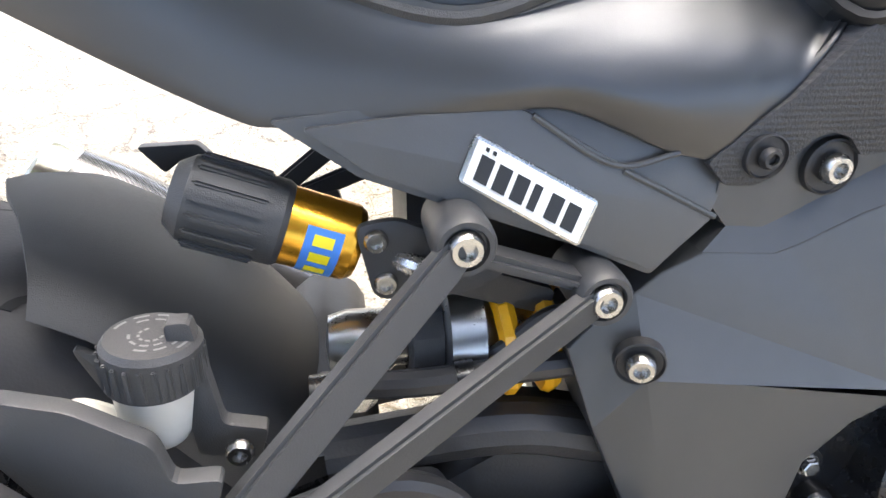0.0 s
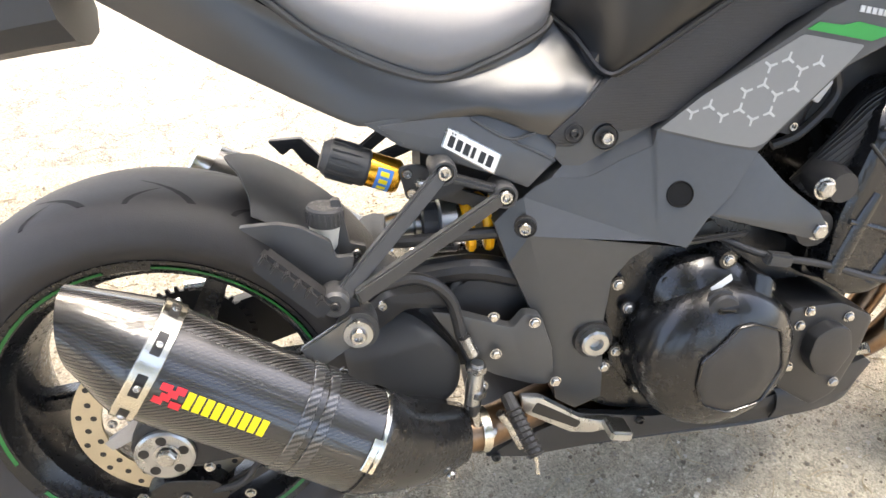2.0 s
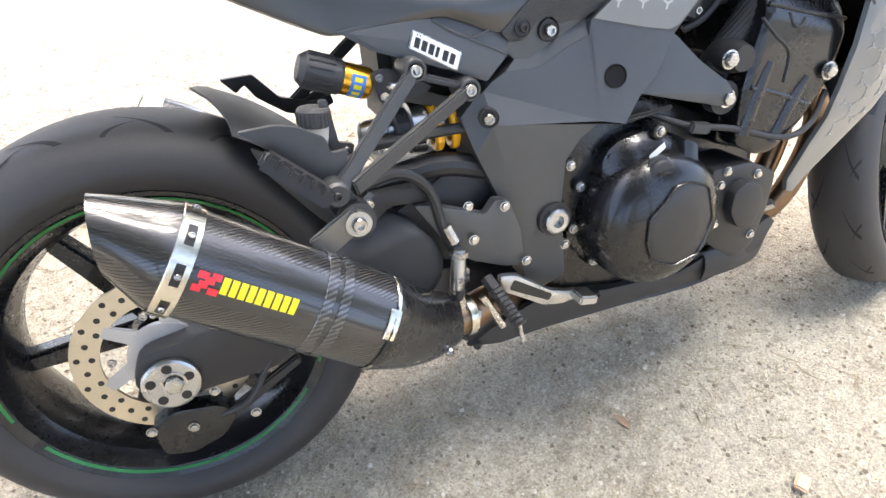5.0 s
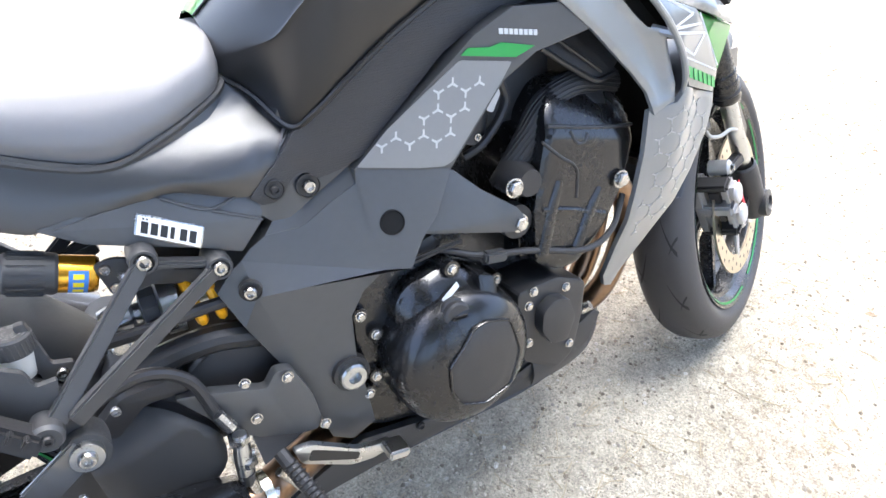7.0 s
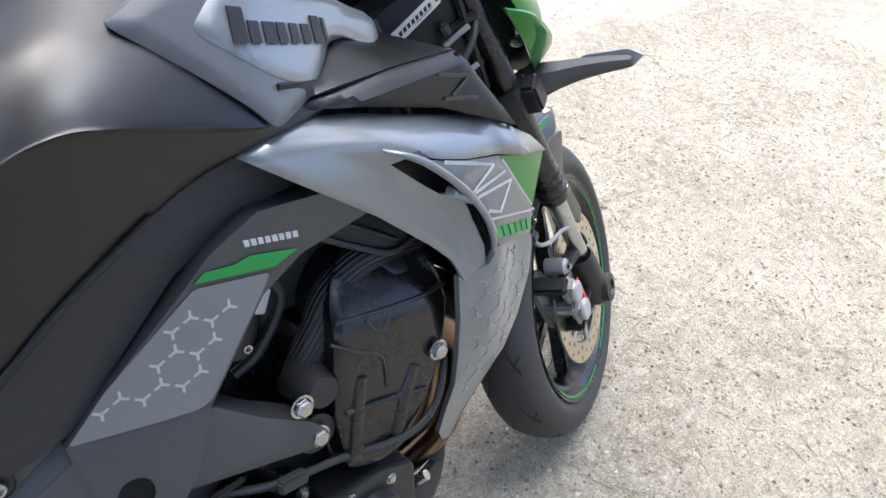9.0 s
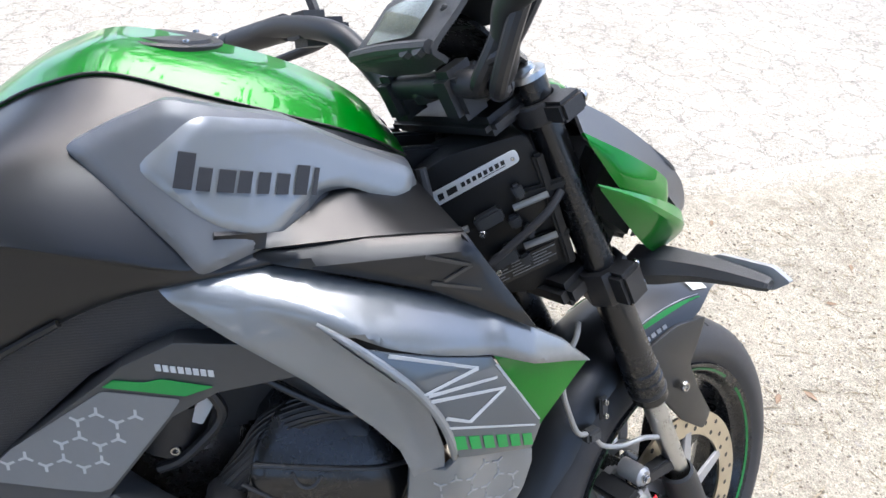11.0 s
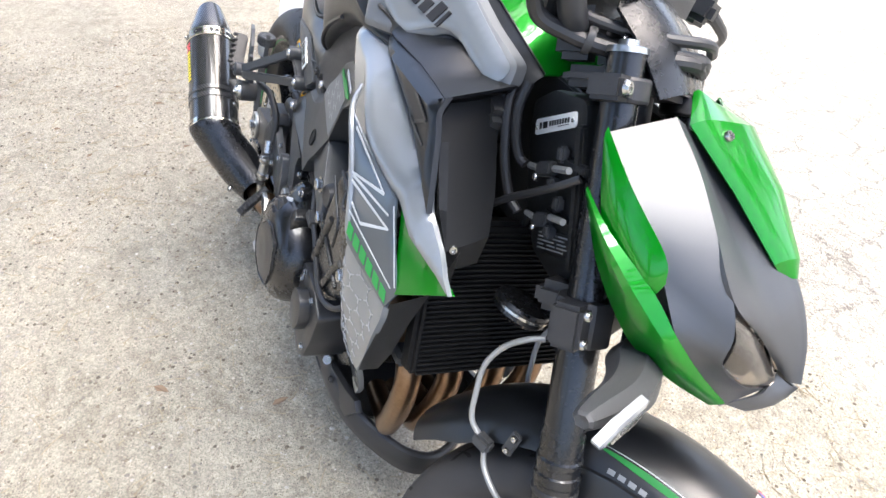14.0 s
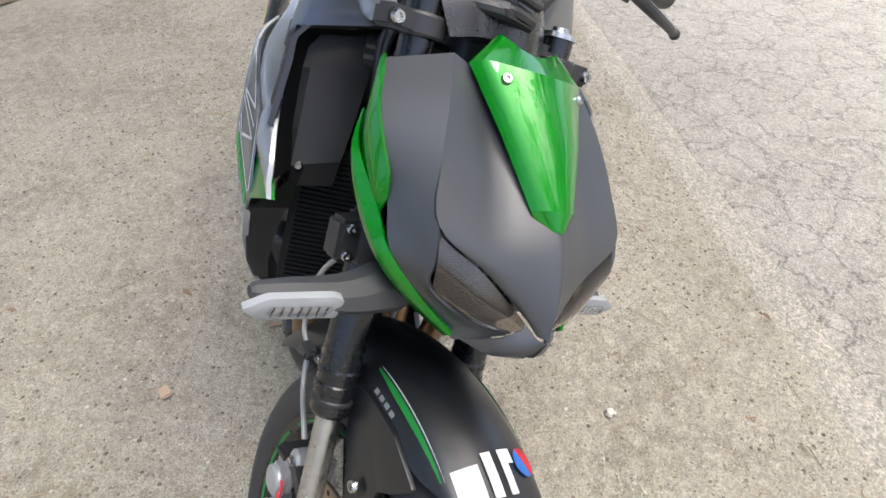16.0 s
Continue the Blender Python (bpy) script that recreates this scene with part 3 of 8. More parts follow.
stone = part("stone", lathe([(0.0, 0.0), (0.012, 0.002), (0.014, 0.006), (0.009, 0.012), (0.0, 0.014)], (1.0, 0.64, -0.004), (0.1, 0, 1), 9), PEBBLE, None, "small whitish stone lying on the gravel", cat="stone")

# ---- shade tree beside the bike, and trees out of view ----
BARK = mat("grey brown bark", (0.16, 0.125, 0.09), 0.85, 0.0, 0.35, 9, 0.9, 40)
LEAFM = mat("tree leaves", (0.04, 0.085, 0.022), 0.5, 0.0, 0.3, 3, second=(0.085, 0.15, 0.035))
tree = tagged(new("tree"), "leafy shade tree with a rough trunk, copied out of view around the motorcycle", "tree", "shade trees")
part("trunk", tube([(-1.62, -2.02, -0.05), (-1.66, -2.05, 0.25), (-1.7, -2.0, 1.4), (-1.5, -1.7, 2.8), (-0.7, -1.1, 4.0), (0.3, -0.1, 4.9), (1.2, 0.9, 5.6)], [0.26, 0.17, 0.15, 0.14, 0.12, 0.08, 0.03], 16, 5), BARK, tree)
rt = random.Random(21)
limbs = []
for k in range(14):
    a, u = 2.4 * k, 0.15 + 0.8 * rt.random()
    st = V((-1.2, -1.4, 3.5)).lerp(V((1.2, 0.9, 5.5)), u)
    en = st + V((1.9 * math.cos(a), 1.9 * math.sin(a), 0.5 + 0.9 * rt.random()))
    limbs.append((st, en))
    part("limb", tube([st, st.lerp(en, 0.5) + V((0, 0, 0.25)), en], [0.05, 0.03, 0.008], 8, 4), BARK, tree)
cv, cf = [], []
for k in range(20000):
    st, en = limbs[rt.randrange(14)]
    c = st.lerp(en, 0.2 + 0.9 * rt.random()) + V((rt.gauss(0, 0.42), rt.gauss(0, 0.42), rt.gauss(0, 0.3)))
    if noise.noise(c * 1.7) < 0.06 or (c.y < 0.1 and c.x > -0.9 and noise.noise(c * 3.1) < 0.12):
        continue
    d = V((rt.gauss(0, 1), rt.gauss(0, 1), rt.gauss(0, 0.4))).normalized()
    e = d.cross(V((rt.gauss(0, 1), rt.gauss(0, 1), 1.5))).normalized()
    ln, wd = 0.06 + 0.04 * rt.random(), 0.028 + 0.016 * rt.random()
    o = len(cv)
    cv += [tuple(c - d * ln), tuple(c + e * wd), tuple(c + d * ln), tuple(c - e * wd)]
    cf.append((o, o + 1, o + 2, o + 3))
cme = bpy.data.meshes.new("crown")
cme.from_pydata(cv, [], cf)
cme.materials.append(LEAFM)
crown = new("crown", cme)
crown.parent = tree
tagged(crown, "crown of small green leaves with gaps")
for m in (Matrix.Translation((-2.0, 7.5, 0)) @ Matrix.Rotation(2.2, 4, "Z"), Matrix.Translation((3.5, 9.0, 0)) @ Matrix.Rotation(4.0, 4, "Z"), Matrix.Translation((-6.5, 3.5, 0)) @ Matrix.Rotation(0.7, 4, "Z"), Matrix.Translation((0.8, 11.0, 0)) @ Matrix.Rotation(5.2, 4, "Z")):
    copy_thing(tree, m)
# Unseen trees added to shade the near ground and darken side reflections.
for x, y, a in ((2.0, -5.2, 2.4), (-4.2, -5.0, -0.4), (0.2, -6.4, 1.5), (5.2, -6.6, 0.9), (-5.5, -7.5, 2.6), (0.6, -4.3, 2.0), (-1.9, -5.2, 3.6), (3.9, -4.9, 5.0), (-0.4, -8.0, 4.4)):
    copy_thing(tree, Matrix.Translation((x, y, 0)) @ Matrix.Rotation(a, 4, "Z") @ Matrix.Translation((1.65, 2.03, 0)))

for x, y, a in ((3.4, 14.6, 194), (-3.4, 15.0, 175), (9.0, 12.6, 215)):
    copy_thing(tree, Matrix.Translation((x, y, 0)) @ Matrix.Rotation(radians(a), 4, "Z") @ Matrix.Scale(1.7, 4) @ Matrix.Translation((1.65, 2.03, 0)))

# ---- rear wheel ----
def tyre_profile(w, r, rim):
    half = [(rim - 0.004, -0.76 * w), (rim + 0.012, -0.9 * w), (rim + 0.35 * (r - rim), -1.0 * w), (rim + 0.62 * (r - rim), -0.92 * w),
            (rim + 0.82 * (r - rim), -0.75 * w), (rim + 0.93 * (r - rim), -0.55 * w), (rim + 0.985 * (r - rim), -0.28 * w)]
    pts = half + [(r, 0)] + [(a, -h) for a, h in half[::-1]]
    return [(p.x, p.y) for p in cat_rom([V(p) for p in pts], 3)]


def tread_grooves(w, r, rim, count, center, twist=1.0):
    """Curved strips just proud of both shoulders, dark with the shade of tread sipes."""
    prof = tyre_profile(w, r, rim)
    side = [V((a, h)) for a, h in prof if h <= 0]
    side.sort(key=lambda q: q.y)

    def on(h, a):
        for p, q in zip(side, side[1:]):
            if p.y <= h <= q.y:
                t = (h - p.y) / max(1e-9, q.y - p.y)
                rr = p.x + (q.x - p.x) * t + 0.0006
                return V((rr * math.cos(a), h, rr * math.sin(a)))
        return V((r * math.cos(a), h, r * math.sin(a)))
    out = []
    for k in range(count):
        for s in (1, -1):
            a0 = 2 * math.pi * (k + (0.5 if s < 0 else 0)) / count
            for h0, h1, da, wd in ((-0.93, -0.25, 0.26, 0.011), (-0.80, -0.45, -0.12, 0.008)):
                pa = []
                bm = bmesh.new()
                for j in range(9):
                    t = j / 8
                    h = (h0 + (h1 - h0) * t) * w
                    a = a0 + twist * da * t * t + (0.3 if da < 0 else 0)
                    e = wd * (0.25 + 0.75 * math.sin(math.pi * min(1, t * 0.9 + 0.08)))
                    p, q = on(h, a), on(h, a + e / r)
                    pa.append((bm.verts.new((p.x, p.y * s, p.z)), bm.verts.new((q.x, q.y * s, q.z))))
                for u, v in zip(pa, pa[1:]):
                    bm.faces.new((u[0], u[1], v[1], v[0]))
                bm.transform(Matrix.Translation(center))
                out.append(bm)
    return out


RC = V((0, 0, 0.311))
rear_wheel = part("rear_wheel", lathe([(0.205, -0.062), (0.214, -0.078), (0.229, -0.084), (0.231, -0.078), (0.217, -0.07), (0.203, -0.05), (0.194, -0.02), (0.194, 0.02), (0.203, 0.05), (0.217, 0.07), (0.231, 0.078), (0.229, 0.084), (0.214, 0.078), (0.198, 0.056), (0.186, 0.02), (0.186, -0.02), (0.198, -0.055), (0.205, -0.062)], RC, (0, 1, 0), 72), BLACK, bike, "gloss black cast rim with green pinstripe")
rear_tyre = part("tyre", lathe(tyre_profile(0.095, 0.311, 0.222), RC, (0, 1, 0), 96), RUBBER, rear_wheel, "wide worn sports tyre")
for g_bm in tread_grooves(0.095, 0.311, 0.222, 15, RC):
    part("groove_strip", g_bm, GROOVE_SHADE, rear_tyre)
for a0, a1 in ((95, 205), (218, 330), (345, 80)):
    part("pinstripe", lathe([(0.2160, -0.0800), (0.2202, -0.0824)], RC, (0, 1, 0), 40, arc=(a0, a1 if a1 > a0 else a1 + 360)), RIMGREEN, rear_wheel, "green rim stripe")
part("hub", lathe([(0.0, -0.07), (0.045, -0.07), (0.05, -0.05), (0.036, -0.03), (0.036, 0.03), (0.05, 0.05), (0.045, 0.07), (0.0, 0.07)], RC, (0, 1, 0), 32), BLACK, rear_wheel)
for k in range(6):
    a = radians(4 + 60 * k)
    d = V((math.cos(a), 0, math.sin(a)))
    sp_bm = bar(RC + d * 0.03, RC + d * 0.202, 0.04, 0.026, 0.034, (0, 1, 0), 0.006)
    spk = part("spoke", sp_bm, BLACK, rear_wheel)


def brake_disc(name, c, ro, ri, parent, xf=None, holes=True, n_arm=6, y=-1):
    c = V(c)
    ring = lathe([(ri, -0.0022), (ro, -0.0022), (ro, 0.0022), (ri, 0.0022), (ri, -0.0022)], c, (0, 1, 0), 64)
    arms = [bar(c + V((math.cos(a), 0, math.sin(a))) * 0.03, c + V((math.cos(a + 0.35), 0, math.sin(a + 0.35))) * (ri + 0.006), 0.026, 0.018, 0.005, (0, 1, 0), 0.0015) for a in [2 * math.pi * k / n_arm for k in range(n_arm)]]
    carrier = lathe([(0.028, -0.004), (0.05, -0.004), (0.05, 0.004), (0.028, 0.004)], c, (0, 1, 0), 32)
    # Black discs laid on the ring; their colour is the holes' shade.
    dots = []
    for k in range(30):
        for j, rr in enumerate((0.25, 0.5, 0.75)):
            if (k + j) % 2:
                continue
            a = 2 * math.pi * k / 30
            q = c + V((math.cos(a), 0, math.sin(a))) * (ri + (ro - ri) * rr) + V((0, y * 0.0025, 0))
            b = lathe([(0.0, 0), (0.0042, 0.0)], q, (0, y, 0), 10)
            dots.append(b)
    bms = [ring, carrier] + dots + arms
    if xf:
        for b in bms:
            b.transform(xf)
    ob = part(name, bms[0], DISC, parent, "perforated steel brake disc")
    part("disc_carrier", bms[1], SILVER, ob)
    for b in arms:
        part("carrier_arm", b, SILVER, ob)
    for b in dots:
        part("hole_disc", b, PRINT, ob)
    return ob


rear_disc = brake_disc("brake_disc", (0, -0.098, 0.311), 0.118, 0.082, rear_wheel)
for k in range(5):
    a = 2 * math.pi * k / 5 + 0.5
    bolt(rear_disc, (0.068 * math.cos(a), -0.102, 0.311 + 0.068 * math.sin(a)), BOLT_S)

sprocket = part("sprocket", lathe([(0.045, -0.003), (0.088, -0.003), (0.088, 0.003), (0.045, 0.003), (0.045, -0.003)], (0, 0.108, 0.311), (0, 1, 0), 44), DARK, rear_wheel, "dark steel rear sprocket")
for k in range(40):
    a = 2 * math.pi * k / 40
    d = V((math.cos(a), 0, math.sin(a)))
    part("tooth", bar(V((0, 0.108, 0.311)) + d * 0.086, V((0, 0.108, 0.311)) + d * 0.096, 0.008, 0.004, 0.005, (0, 1, 0), 0), DARK, sprocket)
chain = part("chain", tube([(0.0, 0.108, 0.405), (0.2, 0.108, 0.415), (0.42, 0.108, 0.43), (0.53, 0.108, 0.435)], 0.0085, 8, 4), STEEL, bike, "steel drive chain")
part("lower_run", tube([(0.0, 0.108, 0.217), (0.2, 0.108, 0.27), (0.42, 0.108, 0.34), (0.53, 0.108, 0.375)], 0.0085, 8, 4), STEEL, chain)

# ---- swingarm, axle, rear caliper ----
arm = part("swingarm", plate([rounded([(-0.05, 0.285), (-0.03, 0.335), (0.03, 0.345), (0.15, 0.365), (0.33, 0.46), (0.42, 0.51), (0.56, 0.47), (0.57, 0.38), (0.50, 0.35), (0.38, 0.375), (0.26, 0.33), (0.14, 0.265), (0.0, 0.255)], 0.02)], lin(-0.132, 0, 0.3, -0.02), 0.05, 0.008), DARK, bike, "black cast swingarm")
part("arm_tube", tube([(0.30, -0.13, 0.505), (0.40, -0.135, 0.515), (0.47, -0.135, 0.497)], 0.017, 12), DARK, arm)
part("arm_brace", plate([rounded([(0.26, 0.47), (0.34, 0.50), (0.46, 0.492), (0.50, 0.44), (0.46, 0.42), (0.38, 0.455), (0.30, 0.44)], 0.015)], lin(-0.12), 0.02, 0.005), BLACK, arm)
part("cross_member", tube([(0.30, -0.12, 0.46), (0.30, 0.12, 0.46)], 0.035, 14), DARK, arm)
part("left_arm", plate([rounded([(-0.05, 0.28), (-0.03, 0.34), (0.3, 0.43), (0.56, 0.46), (0.56, 0.38), (0.26, 0.33), (0.0, 0.25)], 0.02)], lin(0.14), 0.03, 0.006, out=1), DARK, arm)
axle = part("axle_plate", lathe([(0.0105, 0.0), (0.0375, 0.0), (0.0375, 0.006), (0.034, 0.008), (0.0105, 0.008)], (0.0, -0.134, 0.288), (0, -1, 0), 40), ALU, bike, "silver axle adjuster disc with slots")
bolt(axle, (0.004, -0.142, 0.291), BOLT_X)
for k in range(5):
    a = 2 * math.pi * k / 5 + 0.3
    part("slot", lathe([(0.0, 0.0), (0.0068, 0.0), (0.0068, -0.001)], (0.0255 * math.cos(a), -0.1425, 0.288 + 0.0255 * math.sin(a)), (0, -1, 0), 14), PRINT, axle)
cal = part("rear_caliper", plate([rounded([(-0.045, 0.215), (-0.01, 0.235), (0.05, 0.225), (0.07, 0.2), (0.045, 0.17), (0.0, 0.155), (-0.04, 0.165)], 0.01)], lin(-0.128), 0.055, 0.006), BLACK, bike, "black rear brake caliper")
for p in ((-0.045, 0.213), (0.008, 0.202), (0.048, 0.252), (0.093, 0.197)):
    bolt(cal, (p[0], -0.13, p[1]), BOLT_H)
part("caliper_stay", bar((0.04, -0.115, 0.185), (0.17, -0.118, 0.262), 0.02, 0.014, 0.012), DARK, cal)
part("brake_hose", tube([(0.03, -0.12, 0.2), (0.09, -0.135, 0.225), (0.14, -0.13, 0.29), (0.22, -0.135, 0.34)], 0.0045, 8), HOSE, cal)

# ---- hugger and the tail bracket seen over the tyre ----
def hug(a, y):
    """The hugger's skin: swept back to a point over the middle of the tyre."""
    f = abs(y) / 0.1
    a = radians(a - 9 * f)
    r = 0.346 - 0.012 * f ** 2 - 0.016 * f ** 6
    return V((r * math.cos(a), y, 0.311 + r * math.sin(a)))


hugger = part("rear_hugger", loft([[hug(71 - 5.5 * k, y) for y in (-0.1, -0.096, -0.08, -0.04, 0.0, 0.04, 0.08, 0.096, 0.1)] for k in range(10)], 3, 2, 0.003), PLASTIC, bike, "matte black rear wheel hugger")
part("hugger_flange", plate([rounded([(0.165, 0.575), (0.20, 0.552), (0.26, 0.49), (0.30, 0.43), (0.29, 0.41), (0.24, 0.455), (0.18, 0.535)], 0.01)], lin(-0.101), 0.005, 0.002), PLASTIC, hugger)
bracket = part("tail_bracket", plate([rounded([(0.151, 0.616), (0.201, 0.617), (0.235, 0.577), (0.284, 0.562), (0.317, 0.568), (0.321, 0.554), (0.283, 0.539), (0.242, 0.55), (0.2, 0.581), (0.186, 0.603), (0.171, 0.592)], 0.004)], lin(0.14), 0.012, 0.001), MATTE, bike, "black passenger footrest hanger on the far side")
part("stay", bar((0.25, 0.145, 0.560), (0.37, 0.15, 0.650), 0.018, 0.02, 0.008), MATTE, bracket)
part("stay", bar((0.26, 0.145, 0.555), (0.43, 0.15, 0.617), 0.018, 0.02, 0.008), MATTE, bracket)

# ---- number plate holder and lamp at the very back ----
holder = part("plate_holder", tube([(-0.02, 0, 0.83), (-0.10, 0, 0.815), (-0.17, 0, 0.79), (-0.225, 0, 0.72), (-0.25, 0, 0.66)], [0.05, 0.045, 0.035, 0.022, 0.018], 10, 6, True, 1.4), PLASTIC, bike, "black plastic number plate holder")
part("lamp_bracket", plate([rounded([(-0.18, 0.742), (-0.128, 0.745), (-0.132, 0.712), (-0.165, 0.705), (-0.188, 0.715)], 0.005)], lin(-0.01), 0.006, 0.001), PLASTIC, holder)
bolt(holder, (-0.153, -0.012, 0.728), BOLT_S, scale=0.5)
part("reflector", plate([rounded([(-0.245, 0.705), (-0.222, 0.700), (-0.226, 0.663), (-0.25, 0.663)], 0.003)], lin(-0.035), 0.012, 0.002), REFLEX, holder, "pinkish red reflector")
part("plate", box((-0.325, 0.055, 0.555), (0.004, 0.2, 0.18), 0.001, pose(0, 0, 0, 0, -14, 0)), WHITE, holder, "white number plate seen edge on")
part("tail_lamp", box((-0.05, 0, 0.86), (0.07, 0.11, 0.035), 0.012), RED, holder, "red tail lamp")

# ---- seat cowl, seat ----
COWL_LOW = [(-0.06, -0.055, 0.885), (0.060, -0.080, 0.814), (0.125, -0.100, 0.778), (0.189, -0.117, 0.745), (0.236, -0.128, 0.721), (0.273, -0.136, 0.704), (0.292, -0.139, 0.700), (0.347, -0.143, 0.701), (0.395, -0.146, 0.705), (0.420, -0.147, 0.705), (0.445, -0.148, 0.696), (0.473, -0.150, 0.684), (0.500, -0.152, 0.680), (0.516, -0.153, 0.696), (0.532, -0.153, 0.714), (0.548, -0.149, 0.733), (0.557, -0.1440, 0.743)]
COWL_TOP = [(-0.04, -0.045, 0.920), (0.08, -0.095, 0.893), (0.155, -0.112, 0.853), (0.210, -0.119, 0.818), (0.255, -0.122, 0.794), (0.290, -0.125, 0.777), (0.318, -0.128, 0.764), (0.362, -0.132, 0.748), (0.392, -0.132, 0.749), (0.425, -0.126, 0.757), (0.450, -0.118, 0.765), (0.482, -0.107, 0.778), (0.508, -0.091, 0.802), (0.524, -0.094, 0.799), (0.537, -0.114, 0.775), (0.546, -0.137, 0.752), (0.557, -0.1435, 0.744)]


def cowl(s):
    """A side panel that stands upright behind and rolls over to the rider's thigh in front."""
    grid = []
    for k, (lo, hi) in enumerate(zip(COWL_LOW, COWL_TOP)):
        a, b = V(lo), V(hi)
        roll = max(0.0, min(1.0, (a.x - 0.36) / 0.1))
        row = [a + V((0, 0.02, -0.006)), a + V((0, 0.003, -0.0025)), a]
        for t in (0.17, 0.34, 0.5, 0.67, 0.84):
            p = a.lerp(b, t)
            flank = p.y - 0.004 * math.sin(math.pi * t)
            thigh = float(np.interp(p.z, (0.68, 0.695, 0.708, 0.722, 0.735, 0.748, 0.762, 0.778, 0.79), (-0.152, -0.1545, -0.1545, -0.150, -0.1405, -0.128, -0.114, -0.103, -0.097)))
            row.append(V((p.x, flank + roll * (thigh - flank), p.z)))
        row += [b, b + V((0, 0.04, -0.03))]
        grid.append([V((p.x, p.y * s, p.z)) for p in row])
    return loft(grid, 3, 3, 0.003)


tail = part("seat_cowl", cowl(1), EBONY, bike, "flat black seat cowl")
part("seat_cowl_side", cowl(-1), EBONY, tail)
under = part("under_tail", loft([[(x, -w, z + 0.012), (x, -w * 0.9, z), (x, 0, z - 0.004), (x, w * 0.9, z), (x, w, z + 0.012)] for x, z, w in ((-0.04, 0.895, 0.05), (0.065, 0.823, 0.076), (0.124, 0.785, 0.094), (0.204, 0.740, 0.112), (0.276, 0.708, 0.124), (0.36, 0.70, 0.13))], 5, 4, 0.004), PLASTIC, bike, "black under-tail tray")


def seat_row(x, ze, ye, zt):
    h = zt - ze
    return [(x, -ye, ze), (x, -ye * 1.06, ze + 0.25 * h), (x, -ye * 0.98, ze + 0.6 * h), (x, -ye * 0.7, ze + 0.92 * h), (x, 0, zt), (x, ye * 0.7, ze + 0.92 * h), (x, ye * 0.98, ze + 0.6 * h), (x, ye * 1.06, ze + 0.25 * h), (x, ye, ze)]


seat = part("seat", loft([seat_row(*r) for r in ((0.16, 0.862, 0.10, 0.895), (0.197, 0.836, 0.119, 0.885), (0.250, 0.795, 0.123, 0.866), (0.311, 0.763, 0.126, 0.848), (0.372, 0.747, 0.130, 0.838), (0.426, 0.759, 0.127, 0.835), (0.468, 0.774, 0.115, 0.842), (0.497, 0.788, 0.104, 0.850), (0.512, 0.810, 0.08, 0.852))], 5, 4, 0.0), SEATM, bike, "grey vinyl rider seat")
part("seat_base", loft([[(x, -y, z), (x, 0, z - 0.002), (x, y, z)] for x, z, y in ((0.10, 0.872, 0.09), (0.197, 0.826, 0.116), (0.250, 0.785, 0.12), (0.311, 0.753, 0.123), (0.372, 0.737, 0.127), (0.426, 0.747, 0.124), (0.468, 0.762, 0.112), (0.51, 0.78, 0.095))], 3, 2, 0.012), PLASTIC, seat)
part("pillion_pad", loft([seat_row(*r) for r in ((-0.04, 0.915, 0.05, 0.95), (0.03, 0.90, 0.09, 0.955), (0.10, 0.885, 0.10, 0.95), (0.17, 0.865, 0.10, 0.93), (0.19, 0.86, 0.09, 0.90))], 5, 4, 0.0), SEATM, seat)
part("seat_gasket", tube([(0.16, -0.103, 0.858), (0.197, -0.122, 0.832), (0.250, -0.1255, 0.790), (0.311, -0.1285, 0.758), (0.372, -0.1335, 0.742), (0.426, -0.130, 0.757), (0.468, -0.116, 0.772), (0.5, -0.104, 0.788), (0.512, -0.085, 0.808)], 0.0042, 8), PLASTIC, seat)

# ---- side cover under the seat with the maker's badge ----
SC = lin(-0.148, 0.4, 0.67, 0.0, 0.18)
side_cover = part("side_cover", plate([rounded([(0.288, 0.702), (0.35, 0.708), (0.405, 0.709), (0.445, 0.700), (0.492, 0.684), (0.506, 0.666), (0.497, 0.645), (0.468, 0.620), (0.428, 0.638), (0.358, 0.664), (0.326, 0.676)], 0.003)], SC, 0.02, 0.004), FRAME, bike, "matte grey side cover with a raised crease")
part("crease", plate([rounded([(0.302, 0.699), (0.350, 0.703), (0.400, 0.704), (0.447, 0.678), (0.500, 0.650), (0.468, 0.624), (0.428, 0.641), (0.36, 0.667), (0.33, 0.679)], 0.003)], lambda x, z: SC(x, z) - 0.0035, 0.004, 0.0025), FRAME, side_cover)
for line in (((0.405, 0.701), (0.445, 0.677), (0.478, 0.681)), ((0.450, 0.674), (0.476, 0.661), (0.499, 0.649))):
    part("crease_line", tube([(x, SC(x, z) - 0.0035, z) for x, z in line], 0.0016, 8), FRAME, side_cover)
badge_fn = lambda x, z: SC(x, z) - 0.0055
BO = [(0.378, 0.695), (0.438, 0.661), (0.428, 0.639), (0.369, 0.674)]
badge = part("badge", plate([rounded(BO, 0.003)], badge_fn, 0.004, 0.0012), STEEL, side_cover, "white enamel maker's badge with black print and hole shade")


def in_quad(q, u, v):
    a, b, c, d = (V(p) for p in q)
    return tuple(a.lerp(b, u).lerp(d.lerp(c, u), v))


def bar_print(parent, quad, cells, fn, material, name="print", lift=0.0006):
    """Plain print bars in a tilted field: cells of (u0, v0, u1, v1)."""
    for u0, v0, u1, v1 in cells:
        b = plate([[in_quad(quad, *c) for c in ((u0, v0), (u1, v0), (u1, v1), (u0, v1))]], lambda x, z: fn(x, z) - lift, lift * 0.8, 0)
        part(name, b, material, parent)


